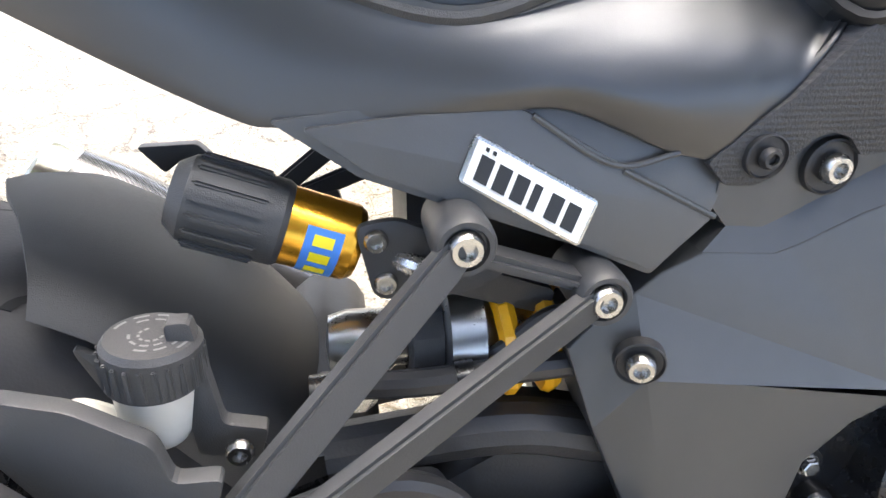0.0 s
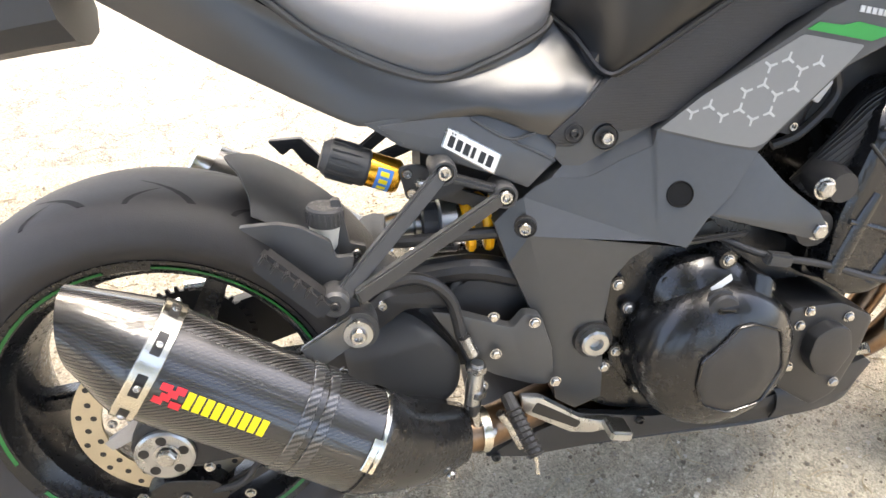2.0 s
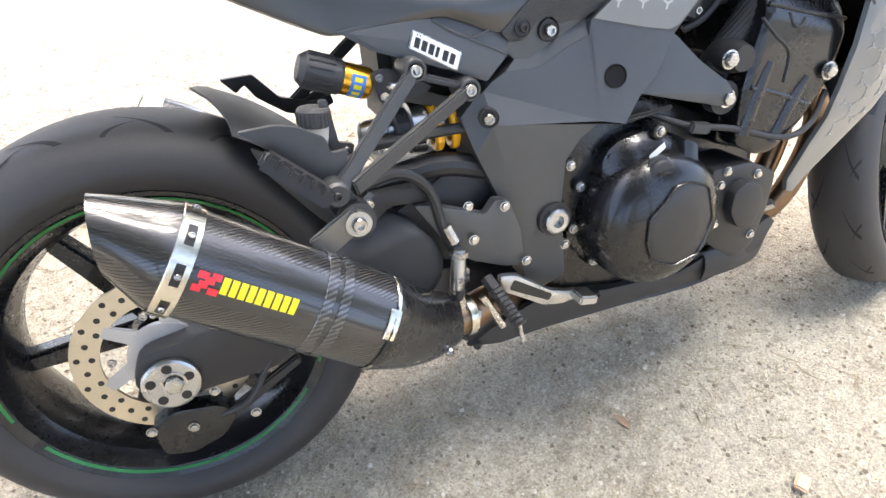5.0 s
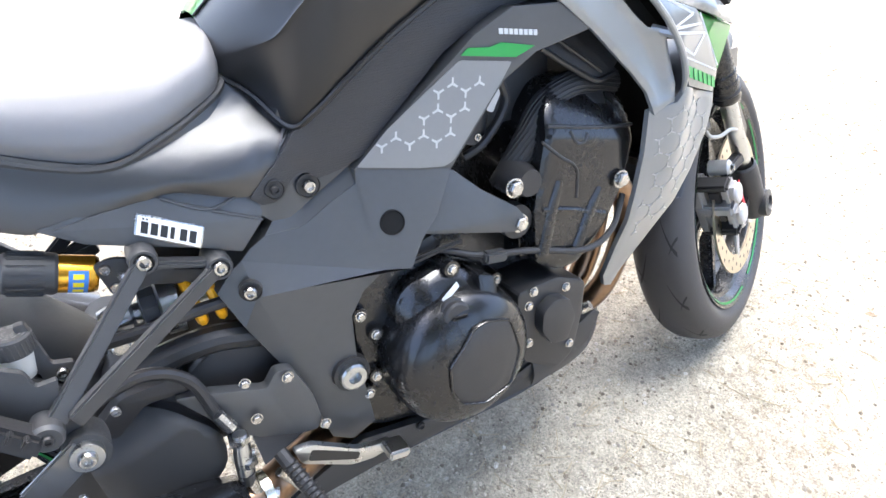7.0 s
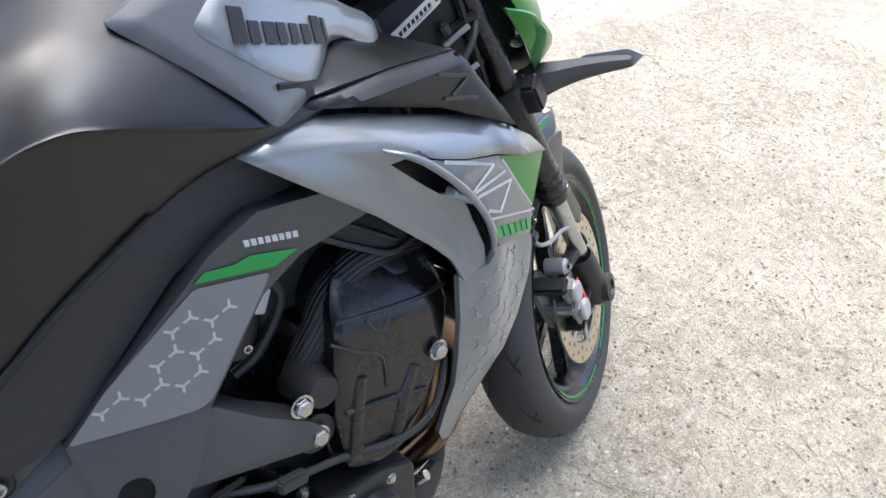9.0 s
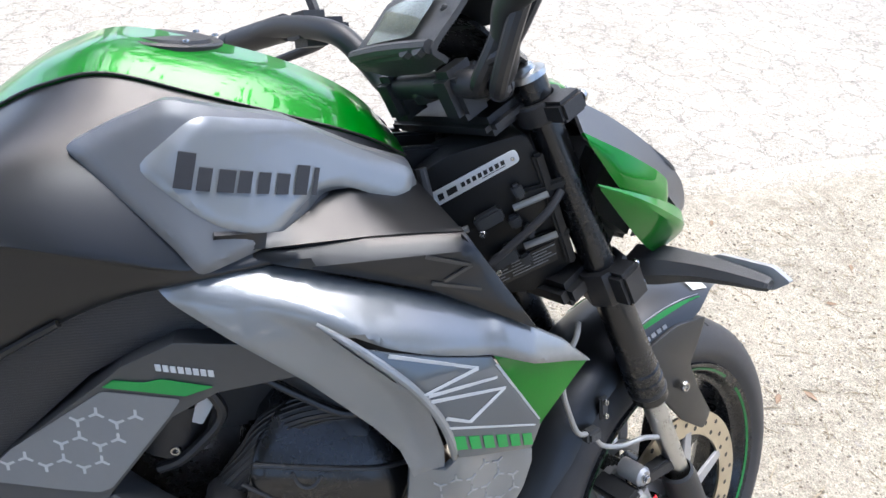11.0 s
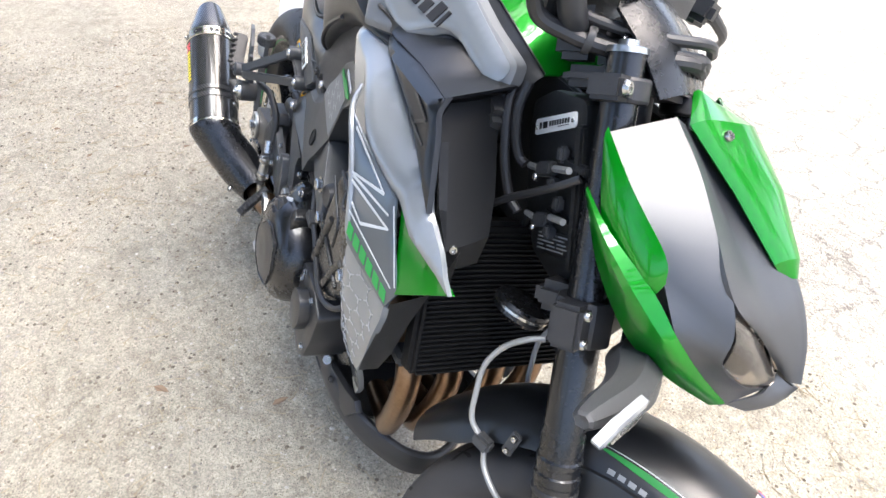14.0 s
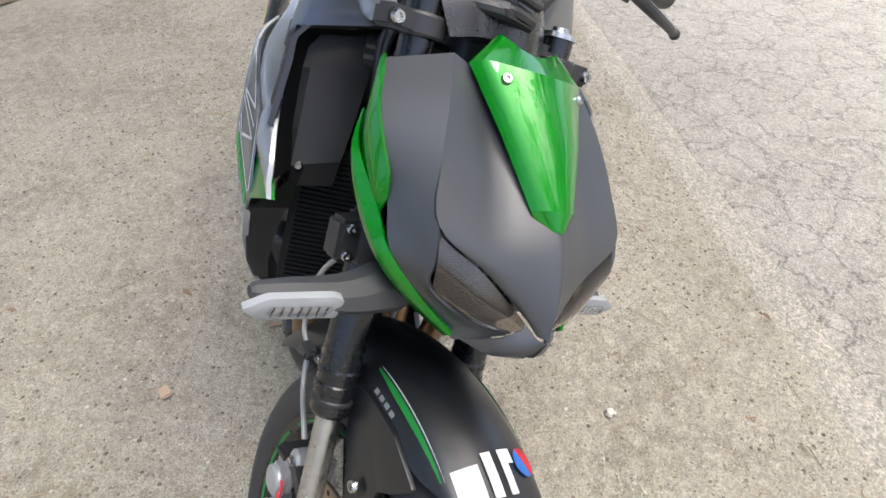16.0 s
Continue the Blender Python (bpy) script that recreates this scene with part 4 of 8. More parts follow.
bar_print(badge, BO, [(0.035, 0.07, 0.965, 0.93)], badge_fn, WHITE, "enamel", 0.0009)
bar_print(badge, BO, [(0.09 + k * 0.14, 0.28, 0.19 + k * 0.14 - (0.04 if k == 3 else 0), 0.80) for k in range(6)] + [(0.10, 0.12, 0.125, 0.2), (0.155, 0.12, 0.18, 0.2)], badge_fn, PRINT, "print_bar", 0.0016)

# ---- rear footrest hanger ----
J = V((0.250, -0.240, 0.552))
hanger = part("footrest_hanger", bar((0.369, -0.170, 0.651), J, 0.017, 0.019, 0.010, (0.15, 1, 0.25), 0.002), HANGER, bike, "matte black cast passenger footrest hanger")
part("strut", bar((0.438, -0.168, 0.617), J + V((0.014, 0, -0.006)), 0.017, 0.019, 0.010, (0.15, 1, 0.25), 0.002), HANGER, hanger)
for p in ((0.369, -0.165, 0.651), (0.438, -0.163, 0.617)):
    part("eyelet", lathe([(0.0142, 0.03), (0.0150, 0.0), (0.0145, -0.009), (0.0130, -0.012), (0.0105, -0.012), (0.0098, -0.009), (0.0, -0.009)], p, (0, 1, 0), 28), HANGER, hanger)
    bolt(hanger, (p[0], p[1] - 0.009, p[2]), BOLT, scale=1.02)
part("tie_bar", bar((0.375, -0.160, 0.642), (0.432, -0.160, 0.622), 0.008, 0.008, 0.02), HANGER, hanger)
part("knuckle", lathe([(0.0, 0.03), (0.013, 0.03), (0.015, 0.02), (0.015, -0.004), (0.012, -0.008), (0.0, -0.008)], (0.242, -0.25, 0.548), (0, 1, 0), 24), HANGER, hanger)
bolt(hanger, (0.242, -0.258, 0.548), BOLT_K, scale=0.8)
part("heel_guard", plate([rounded([(0.153, 0.624), (0.192, 0.627), (0.216, 0.622), (0.243, 0.606), (0.247, 0.588), (0.266, 0.590), (0.256, 0.552), (0.238, 0.535), (0.216, 0.547), (0.184, 0.601)], 0.004)], lin(-0.222, 0.2, 0.6, -0.15, 0), 0.008, 0.003), HANGER, hanger, "matte black heel guard")
peg = part("footrest", bar((0.172, -0.235, 0.600), (0.236, -0.252, 0.543), 0.022, 0.024, 0.026, (0, 1, 0), 0.004), DARK, hanger, "folded black passenger footrest")
for k in range(6):
    q = V((0.178, -0.250, 0.603)).lerp(V((0.228, -0.264, 0.559)), k / 5)
    part("peg_tooth", box(q, (0.005, 0.012, 0.011), 0.0015, pose(0, 0, 0, 0, 40, 0)), DARK, peg)
part("under_bracket", plate([rounded([(0.222, 0.545), (0.262, 0.54), (0.278, 0.50), (0.262, 0.48), (0.245, 0.505)], 0.005)], lin(-0.228), 0.012, 0.003), DARK, hanger)

# ---- brake fluid reservoir ----
RX = (0.236, -0.195, 0.592)
UPR = (0.10, 0.0, 1.0)
res = part("fluid_reservoir", lathe([(0.0, -0.006), (0.012, -0.006), (0.0145, 0.0), (0.017, 0.024), (0.0, 0.024)], RX, UPR, 28), CREAM, bike, "milky plastic brake fluid reservoir with black screw cap")
cap = part("screw_cap", lathe([(0.0180, 0.021), (0.0190, 0.022), (0.0190, 0.039), (0.0172, 0.0415), (0.0, 0.0415)], RX, UPR, 36), PLASTIC, res, "ribbed black screw cap")
for k in range(24):
    a = 2 * math.pi * k / 24
    m = Matrix.Translation(RX) @ turn_to(UPR)
    q = m @ V((0.0190 * math.cos(a), 0.0190 * math.sin(a), 0.030))
    part("rib", box(q, (0.0022, 0.0022, 0.014), 0.0005), PLASTIC, cap)
part("cap_print", join(*[lathe([(0.004 + 0.0034 * k, 0.0417), (0.0052 + 0.0034 * k, 0.0417)], RX, UPR, 6, arc=(20 + 70 * k + 36 * j, 44 + 70 * k + 36 * j)) for k in range(4) for j in range(7 - k % 2)]), CAPINK, cap)
part("clamp_tab", plate([rounded([(0.246, 0.640), (0.256, 0.640), (0.262, 0.59), (0.28, 0.585), (0.275, 0.57), (0.25, 0.575)], 0.003)], lin(-0.20), 0.008, 0.001), PLASTIC, res)
bolt(res, (0.268, -0.205, 0.580), BOLT_S)
part("outlet", tube([(0.222, -0.195, 0.592), (0.205, -0.195, 0.600), (0.195, -0.19, 0.585)], 0.006, 8), CREAM, res)

# ---- shock absorber and its remote reservoir ----
A, B2 = V((0.238, -0.122, 0.666)), V((0.333, -0.122, 0.629))
ax = (B2 - A).normalized()
rr = 0.0205
remote = part("remote_reservoir", lathe([(0.0, 0.0), (rr * 0.75, 0.001), (rr * 1.02, 0.008), (rr * 1.06, 0.02), (rr * 1.06, 0.052), (rr * 0.98, 0.055)], A, ax, 36), PLASTIC, bike, "remote damper reservoir with ribbed black cover")
for k in range(16):
    a = 2 * math.pi * k / 16
    off = turn_to(ax) @ V((rr * 1.06 * math.cos(a), rr * 1.06 * math.sin(a), 0))
    part("rib", bar(A + ax * 0.010 + off, A + ax * 0.044 + off, 0.0042, 0.0042, 0.0034, off, 0.0012), PLASTIC, remote)
part("gold_sleeve", lathe([(rr * 0.93, 0.053), (rr * 0.97, 0.055), (rr * 0.97, 0.088), (rr * 0.85, 0.092), (0.0, 0.092)], A, ax, 36), GOLD, remote, "gold anodised sleeve")
part("sleeve_sticker", lathe([(rr * 0.98, 0.064), (rr * 0.98, 0.082)], A, ax, 24, arc=(150, 290)), SKYBLUE, remote, "blue and gold maker's sticker")
part("sticker_bar", join(*[lathe([(rr * 0.99, 0.068), (rr * 0.99, 0.078)], A, ax, 4, arc=(160 + 26 * k, 176 + 26 * k)) for k in range(5)]), YEL, remote)
mount = part("mount_plate", plate([rounded([(0.322, 0.650), (0.342, 0.653), (0.372, 0.640), (0.40, 0.622), (0.385, 0.612), (0.355, 0.607), (0.330, 0.611)], 0.006)], lin(-0.142), 0.005, 0.0012), PLASTIC, remote)
bolt(mount, (0.332, -0.1425, 0.643), BOLT_S); bolt(mount, (0.336, -0.1425, 0.620), BOLT_S)
part("banjo", tube([(0.335, -0.125, 0.630), (0.35, -0.148, 0.630), (0.36, -0.150, 0.628)], 0.0055, 10), STEEL, remote)
part("slotted_link", plate([rounded([(0.35, 0.632), (0.43, 0.600), (0.425, 0.585), (0.345, 0.612)], 0.005)], lin(-0.13), 0.006, 0.001), PLASTIC, remote)

S0, S1 = V((0.315, -0.110, 0.566)), V((0.47, -0.110, 0.562))
sx = (S1 - S0).normalized()
shock = part("shock_absorber", lathe([(0.0, -0.012), (0.016, -0.01), (0.019, 0.0), (0.019, 0.022), (0.015, 0.026), (0.015, 0.036), (0.026, 0.038), (0.0265, 0.052), (0.034, 0.055), (0.035, 0.074), (0.022, 0.076), (0.019, 0.078), (0.019, 0.19), (0.0, 0.19)], S0, sx, 28), ALU, bike, "adjustable rear shock absorber with yellow spring")
part("preload_ring", lathe([(0.018, 0.033), (0.0285, 0.035), (0.0285, 0.052), (0.018, 0.054)], S0, sx, 12), PLASTIC, shock)
coil = []
for k in range(60):
    a = 2 * math.pi * k / 13 + 1.2
    coil.append(S0 + sx * (0.082 + 0.105 * k / 60) + turn_to(sx).to_3x3() @ V((0.031 * math.cos(a), 0.031 * math.sin(a), 0)))
part("spring", tube(coil, 0.0066, 8, 1), YELLOW, shock, "yellow coil spring")
bolt(shock, (0.318, -0.132, 0.548), BOLT_X, scale=0.8)

# ---- hoses and wiring behind the hanger ----
part("drain_hose", tube([(0.30, -0.14, 0.56), (0.35, -0.15, 0.563), (0.40, -0.15, 0.565), (0.45, -0.145, 0.562)], 0.0075, 10), HOSE, bike)
part("cable", tube([(0.345, -0.14, 0.555), (0.39, -0.14, 0.57), (0.42, -0.14, 0.592), (0.44, -0.14, 0.594)], 0.003, 8), HOSE, bike)
part("cable", tube([(0.27, -0.2, 0.53), (0.33, -0.19, 0.535), (0.37, -0.18, 0.50), (0.385, -0.18, 0.44), (0.40, -0.18, 0.40)], 0.0075, 10), HOSE, bike)
for x in (0.375, 0.30):
    part("cable_clip", lathe([(0.006, -0.005), (0.0098, -0.005), (0.0098, 0.005), (0.006, 0.005)], (x, -0.15, 0.563), (1, 0, 0.05), 14), BLACK, bike)

# ---- silencer ----
C0, C1 = V((0.021, -0.285, 0.560)), V((0.258, -0.285, 0.397))
cx = (C1 - C0).normalized()
CL = (C1 - C0).length
CR = 0.057 / 0.0665


def can(profile, seg=48, arc=None):
    """Turned about the silencer's axis with an oval section."""
    up = V((0, 0, 1)); up = (up - cx * up.dot(cx)).normalized()
    side = up.cross(cx)
    bm = lathe(profile, (0, 0, 0), (0, 0, 1), seg, arc=arc)
    m = Matrix(((*(side * 0.95 * CR),), (*(up * CR),), (*cx,))).transposed().to_4x4()
    bm.transform(Matrix.Translation(C0) @ m)
    return bm


BU = 0.055  # where the rivet band sits along the axis
silencer = part("silencer", can([(0.066, BU), (0.0665, BU + 0.005), (0.0665, CL - 0.004), (0.062, CL)], 56), CARBON, bike, "carbon fibre silencer with red and yellow maker's mark")
endcap = can([(0.064, -0.006), (0.0665, -0.006), (0.0667, 0.004), (0.0668, 0.014), (0.067, 0.024), (0.0672, 0.034), (0.0675, 0.044), (0.0675, BU + 0.008)], 56)
can_up = V((0, 0, 1)); can_up = (can_up - cx * can_up.dot(cx)).normalized()
can_side = can_up.cross(cx)
for v in endcap.verts:
    q = v.co - C0
    t, h, d = q.dot(cx), q.dot(can_up), q.dot(can_side)
    w = max(0.0, min(1.0, (BU - 0.006 - t) / BU))
    k = 1 - 0.38 * w ** 1.3
    v.co = C0 + cx * (t + w ** 1.6 * (-0.011 - 0.6 * h * k)) + can_up * h * k + can_side * d * k
part("end_cap", endcap, CARBON, silencer, "carbon fibre slash-cut end cap")
part("outlet_pipe", can([(0.03, 0.035), (0.033, 0.035), (0.033, 0.06), (0.03, 0.06)], 32), DARK, silencer)
part("inner_baffle", can([(0.0, 0.052), (0.060, 0.050), (0.065, 0.048)], 32), DARK, silencer)
band = part("rivet_band", can([(0.0672, BU - 0.011), (0.0692, BU - 0.010), (0.0692, BU + 0.010), (0.0672, BU + 0.011)], 56), STAINLESS, silencer, "polished rivet band")
for k in range(9):
    a0 = 100 + k * 40
    part("slot", can([(0.0697, BU - 0.0045), (0.0697, BU + 0.0045)], 6, arc=(a0, a0 + 22)), PRINT, band)
    a = radians(a0 + 31)
    nrm = (can_side * math.cos(a) + can_up * math.sin(a)).normalized()
    bolt(band, C0 + cx * BU + nrm * 0.0692 * CR, BOLT_S, nrm, 0.55)
part("front_band", can([(0.0672, CL - 0.005), (0.0682, CL - 0.004), (0.0682, CL), (0.0672, CL)], 56), STAINLESS, silencer)
for a0 in (205, 320):
    part("band_clip", can([(0.0684, CL - 0.012), (0.0694, CL - 0.011), (0.0694, CL + 0.001), (0.0684, CL + 0.002)], 10, arc=(a0, a0 + 34)), STAINLESS, silencer)
strap = part("carbon_strap", can([(0.0672, 0.198), (0.0690, 0.199), (0.0690, 0.209), (0.0672, 0.210)], 56), STRAP, silencer, "carbon fibre hanger strap")
part("carbon_strap_edge", can([(0.0672, 0.216), (0.0690, 0.217), (0.0690, 0.227), (0.0672, 0.228)], 56), STRAP, silencer)
part("strap_tab", bar(C0 + cx * 0.213 + V((0.012, 0.03, 0.048)), (0.262, -0.240, 0.512), 0.036, 0.036, 0.006, (0, 1, 0.2), 0.002), STRAP, silencer)
part("grommet", lathe([(0.0, 0.03), (0.021, 0.03), (0.0225, 0.02), (0.0225, -0.004), (0.0, -0.004)], (0.262, -0.238, 0.506), (0, 1, 0), 26), PLASTIC, silencer)
part("washer", lathe([(0.0, -0.003), (0.0155, -0.003), (0.0165, 0.0), (0.0165, 0.004)], (0.262, -0.246, 0.506), (0, 1, 0), 26), ALU, silencer)
bolt(silencer, (0.262, -0.249, 0.506), BOLT, scale=1.1)
bolt(silencer, (0.243, -0.247, 0.462), BOLT_S, scale=0.9)


def can_patch(u0, u1, a0, a1, material, name, r=0.0672):
    part(name, can([(r, u0), (r, u1)], 6, arc=(a0, a1)), material, silencer)


# angles run round the axis, the outer flank at OUT
OUT = 0 if can_side.y > 0 else 180
SGN = -1 if OUT else 1


def mark(u0, u1, d0, d1, material, name):
    """A print patch; d is degrees above the outer flank."""
    can_patch(u0, u1, *sorted((OUT + SGN * d0, OUT + SGN * d1)), material, name, 0.0674)


for k in range(9):
    mark(0.096 + 0.0088 * k, 0.1028 + 0.0088 * k, -20, -3, YEL, "print_bar")
for u, d in ((0.070, 0), (0.075, -5), (0.080, -10), (0.085, -15)):
    mark(u, u + 0.009, d - 6, d + 1, RED, "print_mark")
for u, d in ((0.085, 0), (0.072, -14)):
    mark(u, u + 0.010, d - 6, d + 1, RED, "print_mark")


def ring(c, d, r, n=12):
    d = V(d).normalized()
    e = V((0, 0, 1)); e = (e - d * e.dot(d)).normalized()
    f = e.cross(d)
    return [V(c) + r * (math.cos(2 * math.pi * k / n) * e + math.sin(2 * math.pi * k / n) * f) for k in range(n + 1)]


cover = part("link_cover", loft([ring((0.254, -0.285, 0.400), cx, 0.0575), ring((0.268, -0.279, 0.388), cx, 0.057), ring((0.300, -0.244, 0.352), (0.75, 0.33, -0.55), 0.053), ring((0.338, -0.214, 0.325), (0.9, 0.3, -0.35), 0.049), ring((0.378, -0.192, 0.308), (1, 0.2, -0.2), 0.038)], 5, 2, 0.002), BLACK, bike, "gloss black carbon link pipe cover")
bolt(cover, (0.300, -0.2860, 0.333), BOLT, (0.35, -1, -0.2)); bolt(cover, (0.355, -0.2530, 0.300), BOLT_S, (0.35, -1, -0.2), 1.2)
part("cover_mark", plate([[(0.322, 0.358), (0.340, 0.343), (0.337, 0.336), (0.319, 0.350)]], lin(-0.257, 0.33, 0.345, 0.9, 0), 0.001, 0), WHITE, cover)
part("cover_mark", plate([[(0.319, 0.362), (0.326, 0.356), (0.322, 0.347), (0.316, 0.352)]], lin(-0.259, 0.33, 0.345, 0.9, 0), 0.001, 0), RED, cover)
part("link_pipe", tube([(0.36, -0.19, 0.305), (0.41, -0.18, 0.30), (0.46, -0.15, 0.29), (0.54, -0.08, 0.25), (0.66, -0.03, 0.21)], [0.028, 0.027, 0.027, 0.03, 0.035], 16), PIPE, bike, "heat tinted link pipe")
part("pipe_clamp", lathe([(0.028, -0.006), (0.0305, -0.006), (0.0305, 0.006), (0.028, 0.006)], (0.405, -0.182, 0.301), (1, 0.2, -0.1), 24), STAINLESS, bike)
# the other silencer, on the far side
far_bm = mirror(can([(0.050, -0.02), (0.056, -0.014), (0.0655, 0.05), (0.0665, 0.08), (0.0665, CL - 0.004), (0.062, CL)], 40))
far_bm.transform(Matrix.Translation((0.0, 0.0, -0.022)))
far_can = part("silencer", far_bm, CARBON, bike, "carbon fibre silencer on the far side")
far_tip = mirror(can([(0.052, -0.022), (0.0565, -0.018), (0.0605, 0.008), (0.0600, 0.010)], 40))
far_tip.transform(Matrix.Translation((0.0, 0.0, -0.022)))
part("end_ring", far_tip, STAINLESS, far_can, "polished end ring")

# ---- fuel tank ----
# the tank's stations along x and its lines as (y, z)
TANK_X = (0.505, 0.530, 0.554, 0.578, 0.610, 0.655, 0.700, 0.740, 0.790, 0.860, 0.940, 1.010, 1.055)
TANK_TOP = (0.862, 0.888, 0.910, 0.934, 0.964, 1.004, 1.036, 1.055, 1.066, 1.052, 1.027, 0.988, 0.935)
GREEN_EDGE = ((0.040, 0.858), (0.055, 0.880), (0.066, 0.898), (0.072, 0.918), (0.080, 0.946), (0.089, 0.990), (0.094, 1.014), (0.096, 1.030), (0.097, 1.037), (0.097, 1.016), (0.095, 0.990), (0.080, 0.962), (0.055, 0.932))
VALLEY = ((0.060, 0.850), (0.085, 0.872), (0.104, 0.889), (0.118, 0.908), (0.132, 0.936), (0.150, 0.977), (0.160, 0.994), (0.164, 0.997), (0.160, 0.992), (0.150, 0.980), (0.125, 0.962), (0.092, 0.945), (0.062, 0.925))
FLANK = ((0.078, 0.838), (0.110, 0.857), (0.140, 0.871), (0.156, 0.891), (0.172, 0.918), (0.187, 0.957), (0.194, 0.973), (0.195, 0.972), (0.190, 0.962), (0.178, 0.945), (0.150, 0.938), (0.105, 0.928), (0.070, 0.915))
CREASE = ((0.090, 0.822), (0.128, 0.832), (0.163, 0.840), (0.184, 0.864), (0.203, 0.894), (0.214, 0.932), (0.219, 0.944), (0.220, 0.937), (0.217, 0.922), (0.206, 0.900), (0.170, 0.912), (0.122, 0.906), (0.080, 0.903))
LOWER_EDGE = ((0.094, 0.803), (0.112, 0.780), (0.152, 0.745), (0.173, 0.759), (0.187, 0.785), (0.197, 0.817), (0.202, 0.842), (0.205, 0.862), (0.206, 0.877), (0.204, 0.884), (0.180, 0.886), (0.130, 0.884), (0.088, 0.882))
TANK = list(zip(TANK_X, TANK_TOP, GREEN_EDGE, VALLEY, FLANK, CREASE, LOWER_EDGE))


def tank_skin(s, green):
    grid = []
    for x, top, g, va, fl, w, lo in TANK:
        col = [V((x, 0, top)), V((x, -0.55 * g[0], top - 0.28 * (top - g[1]))), V((x, -g[0], g[1]))] if green else [V((x, -g[0], g[1] - 0.001)), V((x, -va[0], va[1])), V((x, -fl[0], fl[1])), V((x, -w[0], w[1])), V((x, -w[0] + 0.0005, w[1] - 0.012 * min(1, (w[1] - lo[1]) / 0.03))), V((x, -lo[0], lo[1])), V((x, -lo[0] + 0.03, lo[1] - 0.012))]
        grid.append([V((p.x, p.y * s, p.z)) for p in col])
    return loft(grid, 6, 5, 0.003 if green else 0)


tank = part("fuel_tank", tank_skin(1, False), TANKM, bike, "flat black fuel tank with gloss green top", 70)
part("tank_side", tank_skin(-1, False), TANKM, tank, "", 70)
part("tank_top", tank_skin(1, True), GREEN, tank, "gloss candy green tank top")
part("tank_top_half", tank_skin(-1, True), GREEN, tank)
part("tank_seam", tube([(x, -g[0] - 0.0005, g[1] + 0.0012) for x, _, g, *_ in TANK], 0.0014, 6), PRINT, tank)
part("lower_seam", tube([(x, -lo[0] - 0.001, lo[1] - 0.003) for x, _, g, va, fl, w, lo in TANK[:8]], 0.0035, 6), PRINT, tank)
fc = V((0.828, 0, 1.051))
filler = part("filler_cap", lathe([(0.053, -0.006), (0.053, 0.002), (0.050, 0.004), (0.042, 0.003), (0.040, 0.006), (0.0, 0.007)], fc, (0.12, 0, 1), 40), DARK, tank, "black filler cap with a ring of bolts")
for k in range(6):
    a = 2 * math.pi * k / 6
    bolt(filler, fc + V((0.046 * math.cos(a), 0.046 * math.sin(a), 0.003)), BOLT_S, (0, 0, 1), 0.6)
part("pump_sticker", plate([rounded([(0.697, 0.998), (0.712, 1.010), (0.720, 1.003), (0.706, 0.99)], 0.002)], lin(-0.115, 0.7, 1.0, 0, 0.9), 0.001, 0), WHITE, tank)
part("orange_label", plate([[(0.640, 0.955), (0.650, 0.964), (0.655, 0.957), (0.645, 0.948)]], lin(-0.106, 0.648, 0.956, 0, 0.9), 0.001, 0), YELLOW, tank)
part("label", plate([[(0.655, 0.962), (0.672, 0.976), (0.678, 0.968), (0.662, 0.955)]], lin(-0.108, 0.665, 0.965, 0, 0.9), 0.001, 0), WHITE, tank)

CH = lambda x, z: -0.186 + (0.57 if x > 0.85 else -0.18) * (x - 0.85) + 0.39 * (z - 0.985)
cheek_out = [(0.765, 0.995), (0.803, 1.012), (0.846, 1.027), (0.93, 1.002), (1.0, 0.962), (1.052, 0.938), (1.060, 0.912), (1.035, 0.905), (0.985, 0.930), (0.962, 0.932), (0.930, 0.904), (0.885, 0.897), (0.856, 0.892), (0.840, 0.916), (0.816, 0.943), (0.787, 0.973)]


def CHF(x, z):
    """The cheek's face, eased across its fold."""
    u = x - 0.85
    fold = 0.5 * (u + math.sqrt(u * u + 0.0009))
    return -0.1863 - 0.18 * u + 0.75 * fold - 0.0112 + 0.39 * (z - 0.985)


def cheek(s):
    return skin([tuple(p) for p in rounded(cheek_out, 0.008)], lambda x, z: s * CHF(x, z), 0.020, -s, 0.006, 0.006, 0.012)


part("tank_cheek", cheek(1), CHEEK, tank, "satin silver grey cheek panel")
part("tank_cheek", cheek(-1), CHEEK, tank)
logo_panel = part("logo_panel", skin([tuple(p) for p in rounded([(0.818, 0.980), (0.866, 1.014), (0.94, 0.998), (1.004, 0.960), (1.055, 0.932), (1.050, 0.910), (1.030, 0.908), (0.985, 0.934), (0.958, 0.938), (0.915, 0.908), (0.872, 0.930)], 0.012)], lambda x, z: CHF(x, z) - 0.004, 0.004, -1, 0.006, 0.0035, 0.008), GREY, tank, "gloss grey logo panel with raised dark lettering bars")
LQ = [(0.853, 0.991), (0.972, 0.955), (0.966, 0.932), (0.846, 0.965)]
chf = lambda x, z: CHF(x, z) - 0.0045
bar_print(logo_panel, LQ, [(0.0, 0.0, 0.11, 1.0)] + [(0.135 + 0.125 * k, 0.36, 0.135 + 0.125 * k + w, 1.0) for k, w in enumerate((0.085, 0.105, 0.085, 0.08, 0.085))] + [(0.76, 0.05, 0.85, 1.0), (0.885, 0.1, 0.92, 1.0)], chf, DARK, "print_bar", 0.0022)
bolt(tank, (1.045, -0.088, 0.930), BOLT_S, (0.5, -1, 0.3))

